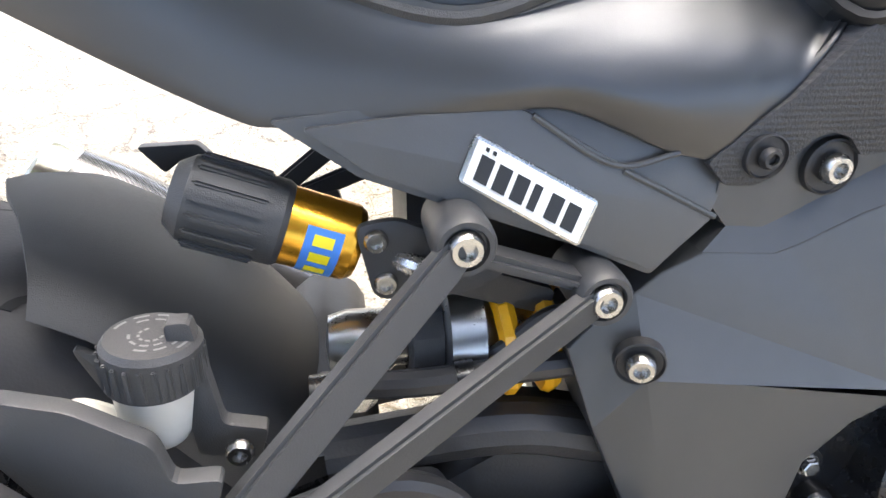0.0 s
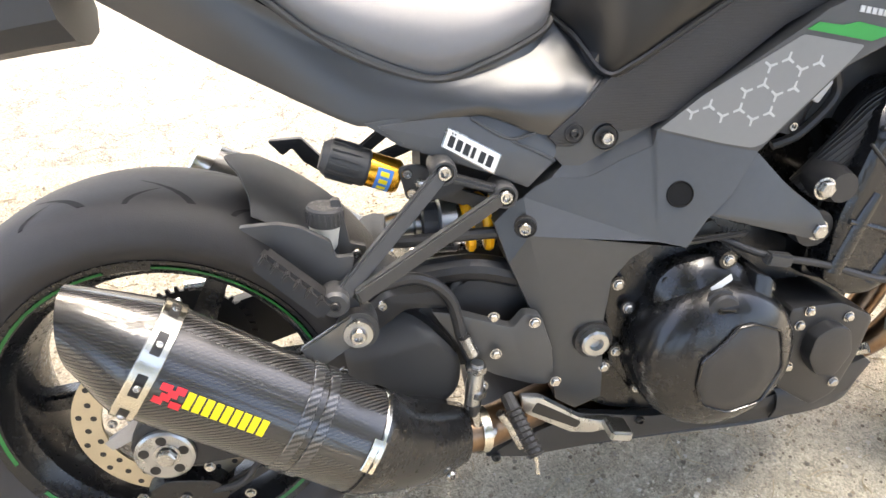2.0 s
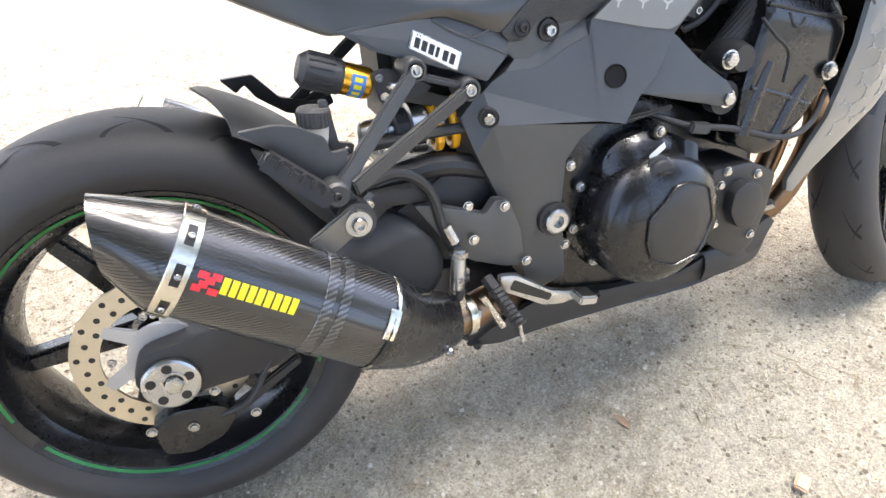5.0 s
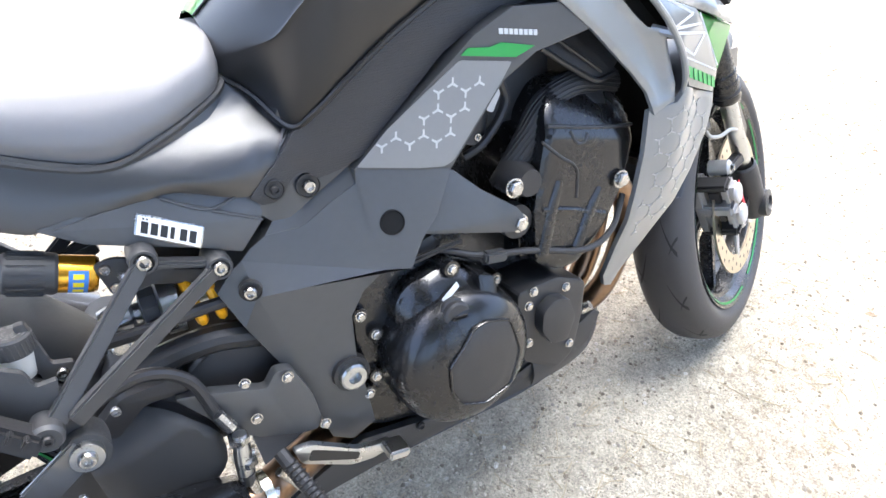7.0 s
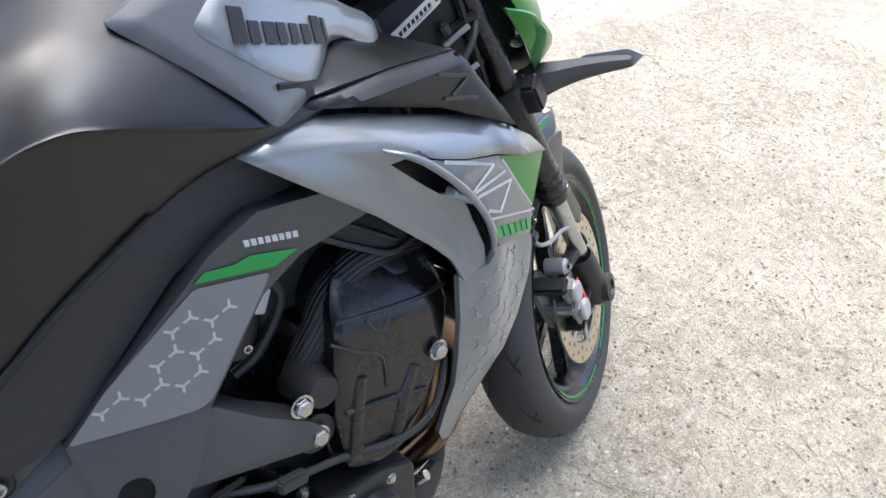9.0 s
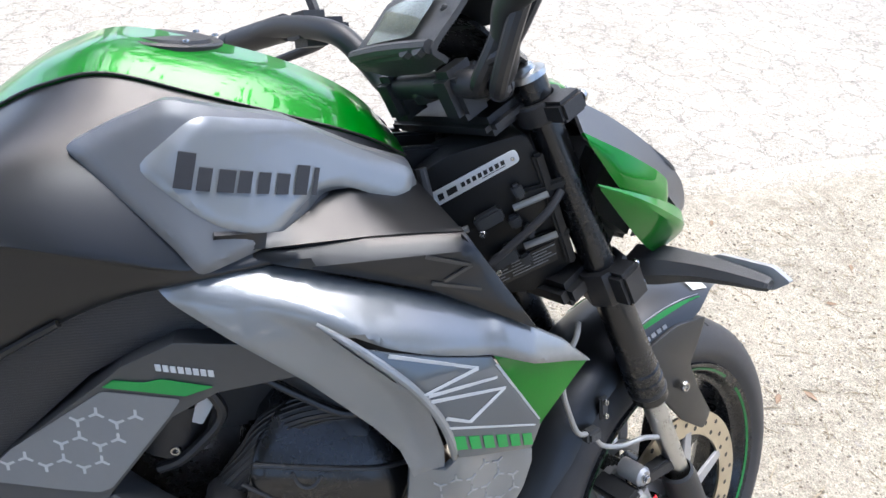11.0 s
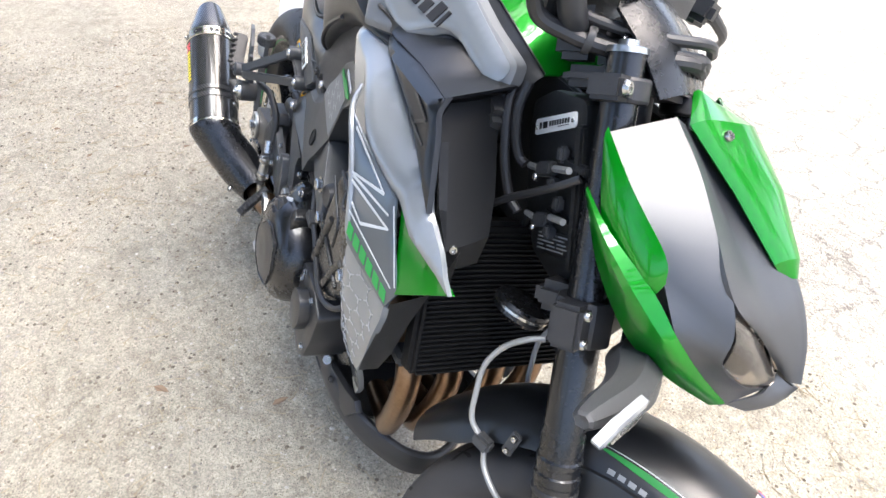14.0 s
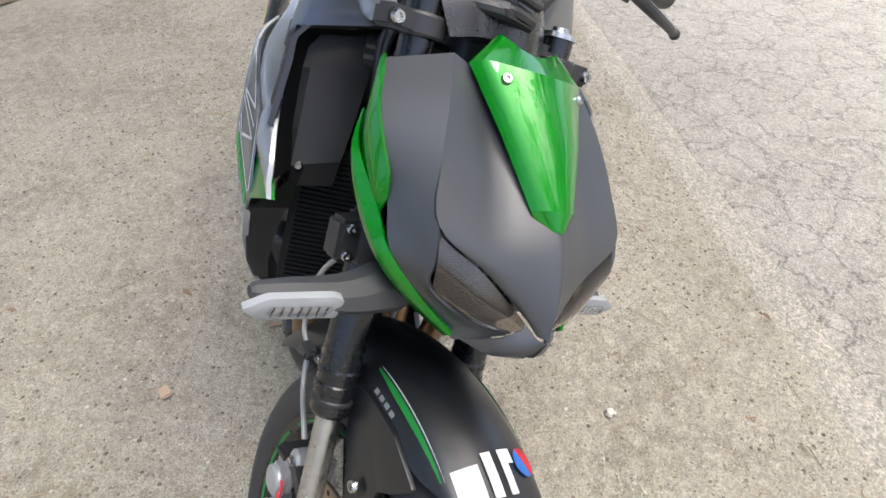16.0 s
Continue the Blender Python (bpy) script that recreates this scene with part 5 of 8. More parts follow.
# ---- tank side scoops with the stamped mark ----
ZF = lambda x, z: -0.206 + 0.10 * max(0, 0.92 - x) + 0.9 * max(0.0, z - 0.886) - 0.12 * max(0.0, 0.86 - z)


def scoop(s):
    fn = lambda x, z: s * ZF(x, z)
    main = [(0.862, 0.902), (0.950, 0.880), (1.05, 0.848), (1.155, 0.795), (1.084, 0.900), (1.0, 0.902), (0.925, 0.905)]
    return skin(main, fn, 0.012, -s, 0.007, 0.005, 0.010)


scoop_r = part("tank_scoop", scoop(1), TANKM, bike, "satin graphite tank scoop with stamped zigzag mark", 40)
part("tank_scoop", scoop(-1), TANKM, scoop_r)
shelf = bmesh.new()
rim_o = [shelf.verts.new((x, ZF(x, z) + (0.002 if x > 0.95 else -0.008), z - 0.001)) for x, z in ((0.862, 0.902), (0.925, 0.905), (1.0, 0.903), (1.045, 0.902), (1.084, 0.900))]
rim_i = [shelf.verts.new((x, CH(x, z) + (0.004 if x > 0.95 else -0.010), z + 0.004)) for x, z in ((0.872, 0.920), (0.925, 0.908), (0.985, 0.930), (1.030, 0.912), (1.060, 0.912))]
for k in range(4):
    shelf.faces.new((rim_o[k], rim_o[k + 1], rim_i[k + 1], rim_i[k]))
bmesh.ops.subdivide_edges(shelf, edges=list(shelf.edges), cuts=3, use_grid_fill=True)
bmesh.ops.solidify(shelf, geom=list(shelf.faces), thickness=0.004)
part("scoop_shelf", shelf, TANKM, scoop_r)
throat = bmesh.new()
front = [throat.verts.new((x, y, z)) for x, y, z in ((1.060, -0.092, 0.908), (1.083, -0.198, 0.897), (1.118, -0.198, 0.848), (1.154, -0.196, 0.796), (1.20, -0.188, 0.748))]
back = [throat.verts.new((x, y, z)) for x, y, z in ((1.010, -0.085, 0.890), (1.045, -0.150, 0.875), (1.050, -0.150, 0.820), (1.060, -0.140, 0.770), (1.075, -0.13, 0.735))]
for k in range(4):
    throat.faces.new((front[k], front[k + 1], back[k + 1], back[k]))
bmesh.ops.solidify(throat, geom=list(throat.faces), thickness=0.003)
part("scoop_throat", throat, DUCT, scoop_r, "black inner wall of the scoop")
for a, b in (((1.045, 0.885), (1.088, 0.872)), ((1.088, 0.872), (1.062, 0.858)), ((1.05, 0.858), (1.098, 0.846))):
    part("stamp", bar((a[0], -0.2075, a[1]), (b[0], -0.2075, b[1]), 0.004, 0.004, 0.0016, (0, 1, 0), 0.0005), EBONY, scoop_r)

# ---- radiator shrouds ----
def SHF(x, z):
    return -0.218 - 0.006 * math.sin(min(1, max(0, (x - 0.8) / 0.4)) * math.pi) - 0.016 * math.exp(-((z - 0.61) / 0.09) ** 2) + 0.35 * max(0, x - 1.15) + 0.27 * max(0, 0.6 - z) + 0.12 * max(0, z - 0.83)


RIB_Z = (0.68, 0.707, 0.73, 0.754, 0.787, 0.825, 0.85, 0.87)
RIB_X = (1.064, 1.058, 1.051, 1.039, 1.015, 0.976, 0.939, 0.905)


def rib_x(z):
    return float(np.interp(z, RIB_Z, RIB_X))


def WG(x, z):
    """The wing: proud at its rear rib, leaning in towards the front."""
    return -0.254 + 0.36 * max(0.0, x - rib_x(z))


def LW(x, z):
    """The lower blade, which leans in towards its tip and swells under the rib."""
    y = float(np.interp(z, (0.345, 0.374, 0.44, 0.49, 0.54, 0.60, 0.70), (-0.150, -0.156, -0.182, -0.203, -0.213, -0.222, -0.224)))
    return y - 0.026 * math.exp(-((x - 1.066) / 0.035) ** 2) * min(1.0, max(0.0, (z - 0.48) / 0.2))


TOP_X = (0.806, 0.848, 0.943, 1.037, 1.117, 1.19, 1.224)
TOP_Z = (0.889, 0.897, 0.874, 0.843, 0.816, 0.768, 0.735)


def HK(x, z):
    """The hook's outer face: its upper third leans in to the top edge."""
    u = z - float(np.interp(x, TOP_X, TOP_Z)) + 0.022
    lean = 0.5 * (u + math.sqrt(u * u + 0.00003))
    w = min(1.0, max(0.0, (0.872 - z) / 0.07)) * min(1.0, max(0.0, (x - rib_x(z) + 0.032) / 0.05)) * min(1.0, max(0.0, (1.12 - x) / 0.03))
    return SHF(x, z) + w * (WG(x, z) - SHF(x, z)) + 1.1 * lean * min(1.0, max(0.0, (1.21 - x) / 0.1))


hook = [(0.806, 0.889), (0.848, 0.897), (0.943, 0.874), (1.037, 0.843), (1.117, 0.816), (1.19, 0.768), (1.224, 0.735), (1.16, 0.757), (1.105, 0.779), (1.05, 0.797), (1.007, 0.814), (0.976, 0.827), (0.956, 0.824), (0.986, 0.793), (1.008, 0.772), (1.030, 0.766), (1.036, 0.750), (1.047, 0.717), (1.054, 0.691), (1.054, 0.668), (1.024, 0.655), (1.012, 0.688), (0.990, 0.716), (0.932, 0.777), (0.863, 0.838)]
wing = [(0.978, 0.826), (1.007, 0.813), (1.05, 0.796), (1.105, 0.778), (1.163, 0.686), (1.152, 0.656), (1.10, 0.675), (1.066, 0.688), (1.060, 0.707), (1.053, 0.73), (1.041, 0.754), (1.017, 0.787)]
lower = [(1.021, 0.660), (1.054, 0.667), (1.066, 0.687), (1.10, 0.674), (1.152, 0.655), (1.153, 0.638), (1.146, 0.605), (1.126, 0.541), (1.102, 0.489), (1.075, 0.433), (1.050, 0.385), (1.027, 0.346), (1.012, 0.352), (1.005, 0.374), (1.008, 0.441), (1.014, 0.536), (1.018, 0.607)]
shrouds = []
for s in (1, -1):
    sh = part("radiator_shroud", skin(lower, lambda x, z, s=s: s * LW(x, z), 0.010, -s), GREY, bike, "gloss grey radiator shroud with hexagon graphics", 30)
    part("hook_panel", skin(hook, lambda x, z, s=s: s * HK(x, z), 0.009, -s, 0.0055, 0.003, 0.006), GREY, sh, "", 35)
    part("slot_rib", tube([(x, s * y, z) for x, y, z in ((0.945, -0.232, 0.844), (0.976, -0.249, 0.826), (1.015, -0.2515, 0.787), (1.039, -0.2515, 0.754), (1.052, -0.252, 0.728), (1.060, -0.250, 0.702), (1.063, -0.244, 0.680))], [0.002, 0.004, 0.0045, 0.0045, 0.0045, 0.0045, 0.003], 10), GREY, sh)
    part("slot_bridge", tube([(1.022, s * -0.224, 0.767), (1.036, s * -0.250, 0.760)], [0.007, 0.006], 8), GREY, sh)
    part("wing_panel", skin(wing, lambda x, z, s=s: s * WG(x, z), 0.004, -s), BLUE, sh, "slate wing panel with pale line graphics", 30)
    gt = plate([[(1.108, 0.776), (1.222, 0.734), (1.160, 0.682)]], lambda x, z, s=s: s * (SHF(x, z) + 0.006), 0.008, 0.002, out=-s)
    part("green_inlet", gt, GREEN, sh, "green inlet corner")
    # Black sheet added behind the slots, painted as the shade inside them.
    part("slot_dark_sheet", plate([[(0.955, 0.83), (1.01, 0.81), (1.06, 0.76), (1.09, 0.685), (1.05, 0.655), (1.0, 0.76)]], lambda x, z, s=s: s * -0.205, 0.004, 0, out=-s), PRINT, sh)
    # inner wall that leads air to the radiator
    inner = bmesh.new()
    ov = [inner.verts.new((x, s * y, z)) for x, y, z in ((1.215, -0.188, 0.735), (1.153, -0.216, 0.660), (1.146, -0.216, 0.605), (1.126, -0.211, 0.541), (1.102, -0.199, 0.489))]
    iv = [inner.verts.new((x, s * y, z)) for x, y, z in ((1.165, -0.155, 0.750), (1.156, -0.168, 0.675), (1.149, -0.176, 0.625), (1.139, -0.180, 0.56), (1.112, -0.176, 0.50))]
    for k in range(4):
        inner.faces.new((ov[k], ov[k + 1], iv[k + 1], iv[k]))
    bmesh.ops.solidify(inner, geom=list(inner.faces), thickness=0.004)
    part("duct_wall", inner, PLASTIC, sh)
    shrouds.append(sh)
shroud = shrouds[0]


def flat_lines(parent, lines, fn, w, material, name):
    for a, b in lines:
        a3, b3 = V((a[0], fn(*a) - 0.001, a[1])), V((b[0], fn(*b) - 0.001, b[1]))
        part(name, bar(a3, b3, w, w * 0.7, 0.0006, (0, 1, 0), 0), material, parent)


# pale zigzag lines and green ticks on the wing
flat_lines(shroud, [((1.003, 0.814), (1.089, 0.775)), ((1.089, 0.775), (1.030, 0.769)), ((1.039, 0.761), (1.118, 0.745)), ((1.037, 0.767), (1.109, 0.759)), ((1.053, 0.739), (1.078, 0.725)), ((1.078, 0.725), (1.117, 0.745))], WG, 0.0042, LINE, "pale_line")
flat_lines(shroud, [((1.055, 0.728), (1.154, 0.687)), ((1.109, 0.772), (1.159, 0.692))], WG, 0.0028, LINE, "pale_line")
for k in range(6):
    a = V((1.0605 + 0.0155 * k, 0.716 - 0.0066 * k))
    part("green_tick", plate([[(a.x, a.y), (a.x + 0.0115, a.y - 0.0048), (a.x + 0.0145, a.y - 0.0205), (a.x + 0.003, a.y - 0.0158)]], lambda x, z: WG(x, z) - 0.0012, 0.0008, 0), GREENM, shroud)


def hex_marks(parent, poly, origin, edge, arm, fn, material, tilt=0, w=0.0036):
    """Three-armed marks on the corners of a honeycomb, kept inside an outline."""
    rnd = random.Random(8)
    for i in range(-9, 10):
        for j in range(-9, 10):
            for flip in (1, -1):
                u = edge * math.sqrt(3) * (i + 0.5 * (j % 2))
                v = edge * (1.5 * j + (1.0 if flip > 0 else 0.0))
                c, t = math.cos(radians(tilt)), math.sin(radians(tilt))
                x, z = origin[0] + u * c - v * t, origin[1] + u * t + v * c
                if not inside((x, z), poly) or rnd.random() < 0.04:
                    continue
                bm = None
                for k in range(3):
                    a = radians(tilt + 90 * -flip + 120 * k)
                    b = (x + arm * math.cos(a), z + arm * math.sin(a))
                    q = bar(V((x, fn(x, z) - 0.0006, z)), V((b[0], fn(*b) - 0.0006, b[1])), w, w * 0.8, 0.0008, (0, 1, 0), 0)
                    bm = join(bm, q) if bm else q
                part("hexagon_mark", bm, material, parent)


hex_marks(shroud, [(1.035, 0.650), (1.07, 0.668), (1.14, 0.646), (1.135, 0.60), (1.115, 0.54), (1.09, 0.49), (1.03, 0.45), (1.03, 0.5)], (1.07, 0.6), 0.0185, 0.0068, LW, FAINT, 6, 0.0022)

# ---- main frame with its covers ----
def DF(x, z):
    """The flat face that carries the hexagon film."""
    return -0.165 - 0.16 * (x - 0.613) - 0.04 * (z - 0.678)


SET_BACK = {(0.465, 0.608): -0.152, (0.453, 0.600): -0.150, (0.477, 0.618): -0.152, (0.497, 0.629): -0.155, (0.536, 0.627): -0.158, (0.549, 0.631): -0.158, (0.579, 0.646): -0.159, (0.612, 0.660): -0.162, (0.428, 0.580): -0.157, (0.446, 0.527): -0.160, (0.471, 0.468): -0.163, (0.497, 0.405): -0.165, (0.700, 0.600): -0.191, (0.676, 0.575): -0.191, (0.655, 0.5395): -0.191}


def FF(x, z):
    if x > 0.6 and z > 0.678 - 0.24 * (x - 0.613) - 0.002:
        return DF(x, z)
    if (x, z) in SET_BACK:
        return SET_BACK[x, z]
    crease = 0.566 - 0.13 * max(0, x - 0.467)
    return -0.172 - 0.014 * min(1, max(0, (x - 0.46) / 0.15)) + (0.42 * (z - crease) if z > crease else 0.06 * (crease - z)) * min(1, max(0, (0.86 - x) / 0.2)) - 0.02 * max(0, min(1, (z - 0.65) / 0.12))


fa, fb, fc2, fd = (0.467, 0.566), (0.520, 0.560), (0.620, 0.549), (0.655, 0.5395)
rear_f = [(0.465, 0.608), (0.453, 0.600), (0.428, 0.580), (0.446, 0.527), fa]
rear_mid = [fa, (0.446, 0.527), (0.471, 0.468), (0.487, 0.49)]
rear_low = [(0.487, 0.49), (0.471, 0.468), (0.497, 0.405), (0.508, 0.40)]
wedge_f = [fa, (0.465, 0.608), fc2, fb]
upper_f = [(0.465, 0.608), (0.477, 0.618), (0.497, 0.629), (0.536, 0.627), (0.549, 0.631), (0.579, 0.646), (0.612, 0.660), fc2]
fore_f = [(0.612, 0.660), (0.613, 0.678), (0.690, 0.658), (0.731, 0.650), (0.700, 0.600), (0.676, 0.575), (0.655, 0.5395), fc2]
decal_f = [(0.613, 0.678), (0.656, 0.714), (0.748, 0.783), (0.851, 0.770), (0.807, 0.744), (0.731, 0.650), (0.690, 0.658)]
top_f = [(0.748, 0.783), (0.773, 0.803), (0.822, 0.826), (0.906, 0.820), (0.936, 0.787), (0.851, 0.770)]
lower_f = [fa, fb, fc2, fd, (0.620, 0.548), (0.590, 0.530), (0.570, 0.500), (0.566, 0.440), (0.572, 0.36), (0.574, 0.318), (0.54, 0.30), (0.513, 0.318), (0.497, 0.405), (0.508, 0.40), (0.487, 0.49)]
frame_r = part("frame_cover", plate([rear_f, rear_mid, rear_low, wedge_f, upper_f, fore_f, decal_f, top_f, lower_f], FF, 0.045, 0.006), FRAME, bike, "matte grey cast frame with hexagon graphics", 11)
part("frame_cover", plate([rear_f, rear_mid, rear_low, wedge_f, upper_f, fore_f, decal_f, top_f, lower_f], lambda x, z: -FF(x, z), 0.045, 0.005, out=1), FRAME, bike, "matte grey cast frame on the far side")
part("frame_rail", plate([rounded([(0.731, 0.650), (0.70, 0.600), (0.676, 0.577), (0.807, 0.541), (0.830, 0.550), (0.815, 0.575), (0.77, 0.610)], 0.006)], lin(-0.182, 0.7, 0.6, -0.12, 0.1), 0.04, 0.006), FRAME, frame_r)
ridge_line = [(0.497, 0.629), (0.536, 0.627), (0.549, 0.631), (0.579, 0.646), (0.612, 0.660)]
crease_line = [(0.510, 0.641), (0.531, 0.639), (0.546, 0.646), (0.579, 0.663), (0.613, 0.679)]
bed = [crease_line[0], (0.500, 0.652), (0.505, 0.690), (0.56, 0.715), (0.66, 0.745), (0.70, 0.71), (0.640, 0.690)] + crease_line[:0:-1]
part("frame_bed", plate([[a, b, d, c] for a, b, c, d in zip(ridge_line, ridge_line[1:], crease_line, crease_line[1:])] + [bed], lambda x, z: SET_BACK.get((x, z), -0.150) + (0.001 if (x, z) in SET_BACK else 0.0), 0.02, 0), FRAME, frame_r, "", 11)
decal = part("decal_patch", plate([rounded([(0.616, 0.680), (0.657, 0.716), (0.752, 0.778), (0.818, 0.765), (0.806, 0.748), (0.735, 0.660), (0.722, 0.655), (0.69, 0.661)], 0.004)], lambda x, z: DF(x, z) - 0.0014, 0.001, 0), DECAL, frame_r, "mid grey film with pale hexagon marks")
hex_marks(decal, [(0.632, 0.684), (0.66, 0.708), (0.752, 0.768), (0.806, 0.757), (0.728, 0.668), (0.69, 0.671)], (0.70, 0.70), 0.0195, 0.0074, lambda x, z: DF(x, z) - 0.0006, HEXLINE, -8, 0.0030)
part("green_flash", plate([[(0.754, 0.783), (0.764, 0.790), (0.790, 0.786), (0.805, 0.789), (0.848, 0.778), (0.823, 0.769)]], lambda x, z: DF(x, z) - 0.002, 0.001, 0), GREENM, frame_r)
bar_print(frame_r, [(0.803, 0.806), (0.853, 0.796), (0.853, 0.788), (0.803, 0.798)], [(0.125 * k, 0.1, 0.125 * k + 0.09, 0.9) for k in range(8)], DF, LINE, "print_bar", 0.002)


def recess(parent, c, r, depth=0.012, me=BOLT, scale=1.2, d=(0, -1, 0)):
    """A flat disc in a raised rim, dark in place of a recess's shade, and its bolt."""
    part("pocket_disc", lathe([(r * 1.0, 0.005), (r * 0.98, -0.0012), (r * 0.92, -0.0016), (r * 0.86, 0.0), (0.0, 0.0)], c, [-k for k in d], 28), DARK if me else FIN_HOLE, parent)
    if me:
        bolt(parent, V(c) + V(d) * 0.002, me, d, scale)


recess(frame_r, (0.462, -0.1718, 0.577), 0.0135, scale=0.95, d=(-0.3, -0.95, -0.06))
recess(frame_r, (0.559, -0.1530, 0.671), 0.0150, scale=0.95)
# No opening here: the hole's shade is the disc's near-black colour.
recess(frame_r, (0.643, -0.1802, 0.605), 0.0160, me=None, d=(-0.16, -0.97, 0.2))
part("pivot_boss", lathe([(0.026, 0.01), (0.025, -0.002), (0.0, -0.002)], (0.554, -0.176, 0.415), (0, 1, 0), 28), DARK, frame_r)
part("pivot_nut", lathe([(0.019, 0.0), (0.019, 0.008), (0.016, 0.010), (0.009, 0.010), (0.008, 0.002), (0.0, 0.002)], (0.554, -0.178, 0.415), (0, -1, 0), 12), ALU, frame_r, "silver swingarm pivot nut")

UC = lin(-0.168, 0.65, 0.77, -0.06, -0.06)
uc_out = [(0.492, 0.676), (0.510, 0.693), (0.527, 0.707), (0.554, 0.737), (0.572, 0.752), (0.596, 0.771), (0.64, 0.808), (0.735, 0.857), (0.828, 0.878), (0.885, 0.828), (0.832, 0.823), (0.797, 0.815), (0.742, 0.787), (0.654, 0.713), (0.629, 0.690), (0.599, 0.681), (0.571, 0.677), (0.562, 0.687), (0.551, 0.690), (0.544, 0.687), (0.537, 0.680), (0.529, 0.668), (0.518, 0.663), (0.503, 0.664)]
for s in (1, -1):
    ucov = part("frame_upper_cover", plate([rounded(uc_out, 0.0025)], lambda x, z, s=s: s * UC(x, z), 0.03, 0.004, out=-s), GRAIN, bike, "grained dark grey cover between tank and frame")
    if s > 0:
        recess(ucov, (0.520, -0.1560, 0.679), 0.0115, me=BOLT_K, scale=0.8)

# ---- engine ----
engine = part("crankcase", plate([rounded([(0.54, 0.30), (0.56, 0.47), (0.60, 0.55), (0.68, 0.575), (0.80, 0.53), (0.87, 0.49), (0.95, 0.44), (0.955, 0.33), (0.90, 0.27), (0.70, 0.24), (0.60, 0.26)], 0.02)], lin(-0.128), 0.26, 0.012), BLACK, bike, "gloss black four cylinder engine")
gasket = part("clutch_flange", plate([rounded([(0.582, 0.368), (0.572, 0.44), (0.578, 0.50), (0.596, 0.546), (0.65, 0.556), (0.70, 0.535), (0.76, 0.50), (0.80, 0.45), (0.81, 0.37), (0.775, 0.30), (0.70, 0.292), (0.625, 0.312)], 0.02)], lin(-0.160), 0.035, 0.006), BLACK, engine)
clutch = part("clutch_cover", lathe([(0.105, 0.0), (0.1045, 0.038), (0.1025, 0.056), (0.098, 0.069), (0.090, 0.079), (0.074, 0.088), (0.040, 0.096), (0.0, 0.099)], (0.701, -0.155, 0.396), (0.0, -1, 0.0), 56), BLACK, engine, "gloss black domed clutch cover")
part("cover_crown", skin([tuple(q) for q in rounded([(0.622, 0.455), (0.626, 0.492), (0.648, 0.516), (0.690, 0.524), (0.728, 0.514), (0.748, 0.488), (0.752, 0.44), (0.70, 0.40)], 0.014)], lambda x, z: -0.222 + 2.2 * max(0.0, z - 0.455) ** 1.6 + 3.5 * max(0.0, 0.672 - x) ** 1.6 + 2.0 * max(0.0, x - 0.715) ** 1.6, 0.06, -1, 0.008, 0.006, 0.010), BLACK, clutch)
face_out = [tuple(q) for q in rounded([(0.684, 0.441), (0.701, 0.459), (0.723, 0.461), (0.758, 0.447), (0.770, 0.393), (0.750, 0.344), (0.706, 0.335), (0.668, 0.353), (0.657, 0.383), (0.659, 0.419)], 0.006)]
def clutch_fn(x, z):
    """Just proud of the clutch cover's dome."""
    return -0.1575 - float(np.interp(math.hypot(x - 0.701, z - 0.396), (0.0, 0.040, 0.074, 0.090, 0.098), (0.099, 0.0965, 0.090, 0.085, 0.080)))
face = part("clutch_face", skin(face_out, clutch_fn, 0.012, -1, 0.006, 0.001, 0.003), ENGINE, clutch)
part("face_edge", tube([(x, clutch_fn(x, z) - 0.0003, z) for x, z in face_out + face_out[:1]], 0.0016, 6, 1), BLACK, clutch)
part("cover_rib", plate([rounded([(0.728, 0.450), (0.735, 0.512), (0.757, 0.502), (0.755, 0.440)], 0.006)], lin(-0.226, 0.74, 0.47, 0, 0.25), 0.05, 0.006), BLACK, clutch)
part("oil_filler", lathe([(0.0235, -0.006), (0.0235, 0.001), (0.021, 0.002), (0.020, 0.008), (0.017, 0.010), (0.0, 0.010)], (0.688, -0.2275, 0.474), (0, -1, 0.15), 26), DARK, clutch)
part("filler_grip", bar((0.675, -0.239, 0.478), (0.702, -0.239, 0.474), 0.006, 0.006, 0.008), BLACK, clutch)
part("filler_print", plate([[(0.678, 0.497), (0.704, 0.511), (0.706, 0.504), (0.680, 0.490)]], lin(-0.2155, 0.692, 0.50, 0, 0.25), 0.001, 0), LINE, clutch)
for x, z in ((0.590, 0.547), (0.583, 0.488), (0.599, 0.453), (0.589, 0.389), (0.574, 0.367), (0.625, 0.326), (0.755, 0.300), (0.81, 0.37), (0.79, 0.46)):
    part("boss", lathe([(0.011, 0.03), (0.0105, 0.0), (0.0, 0.0)], (x, -0.170, z), (0, 1, 0), 14), BLACK, gasket)
    bolt(gasket, (x, -0.170, z), BOLT_H)
for x, y, z in ((0.643, -0.186, 0.491), (0.706, -0.200, 0.523)):
    part("boss", lathe([(0.012, 0.04), (0.0115, 0.0), (0.0, 0.0)], (x, y, z), (0, 1, 0), 14), BLACK, gasket)
    bolt(gasket, (x, y, z), BOLT_H)
pickup = part("pickup_cover", plate([rounded([(0.803, 0.446), (0.874, 0.447), (0.927, 0.420), (0.918, 0.358), (0.899, 0.301), (0.867, 0.282), (0.805, 0.325), (0.798, 0.37)], 0.010)], lin(-0.203), 0.09, 0.006), ENGINE, engine, "black ignition pickup cover")
part("pickup_dome", plate([rounded([(0.832, 0.411), (0.855, 0.425), (0.881, 0.416), (0.891, 0.380), (0.874, 0.345), (0.845, 0.350), (0.828, 0.379)], 0.008)], lin(-0.222), 0.022, 0.004), ENGINE, pickup)
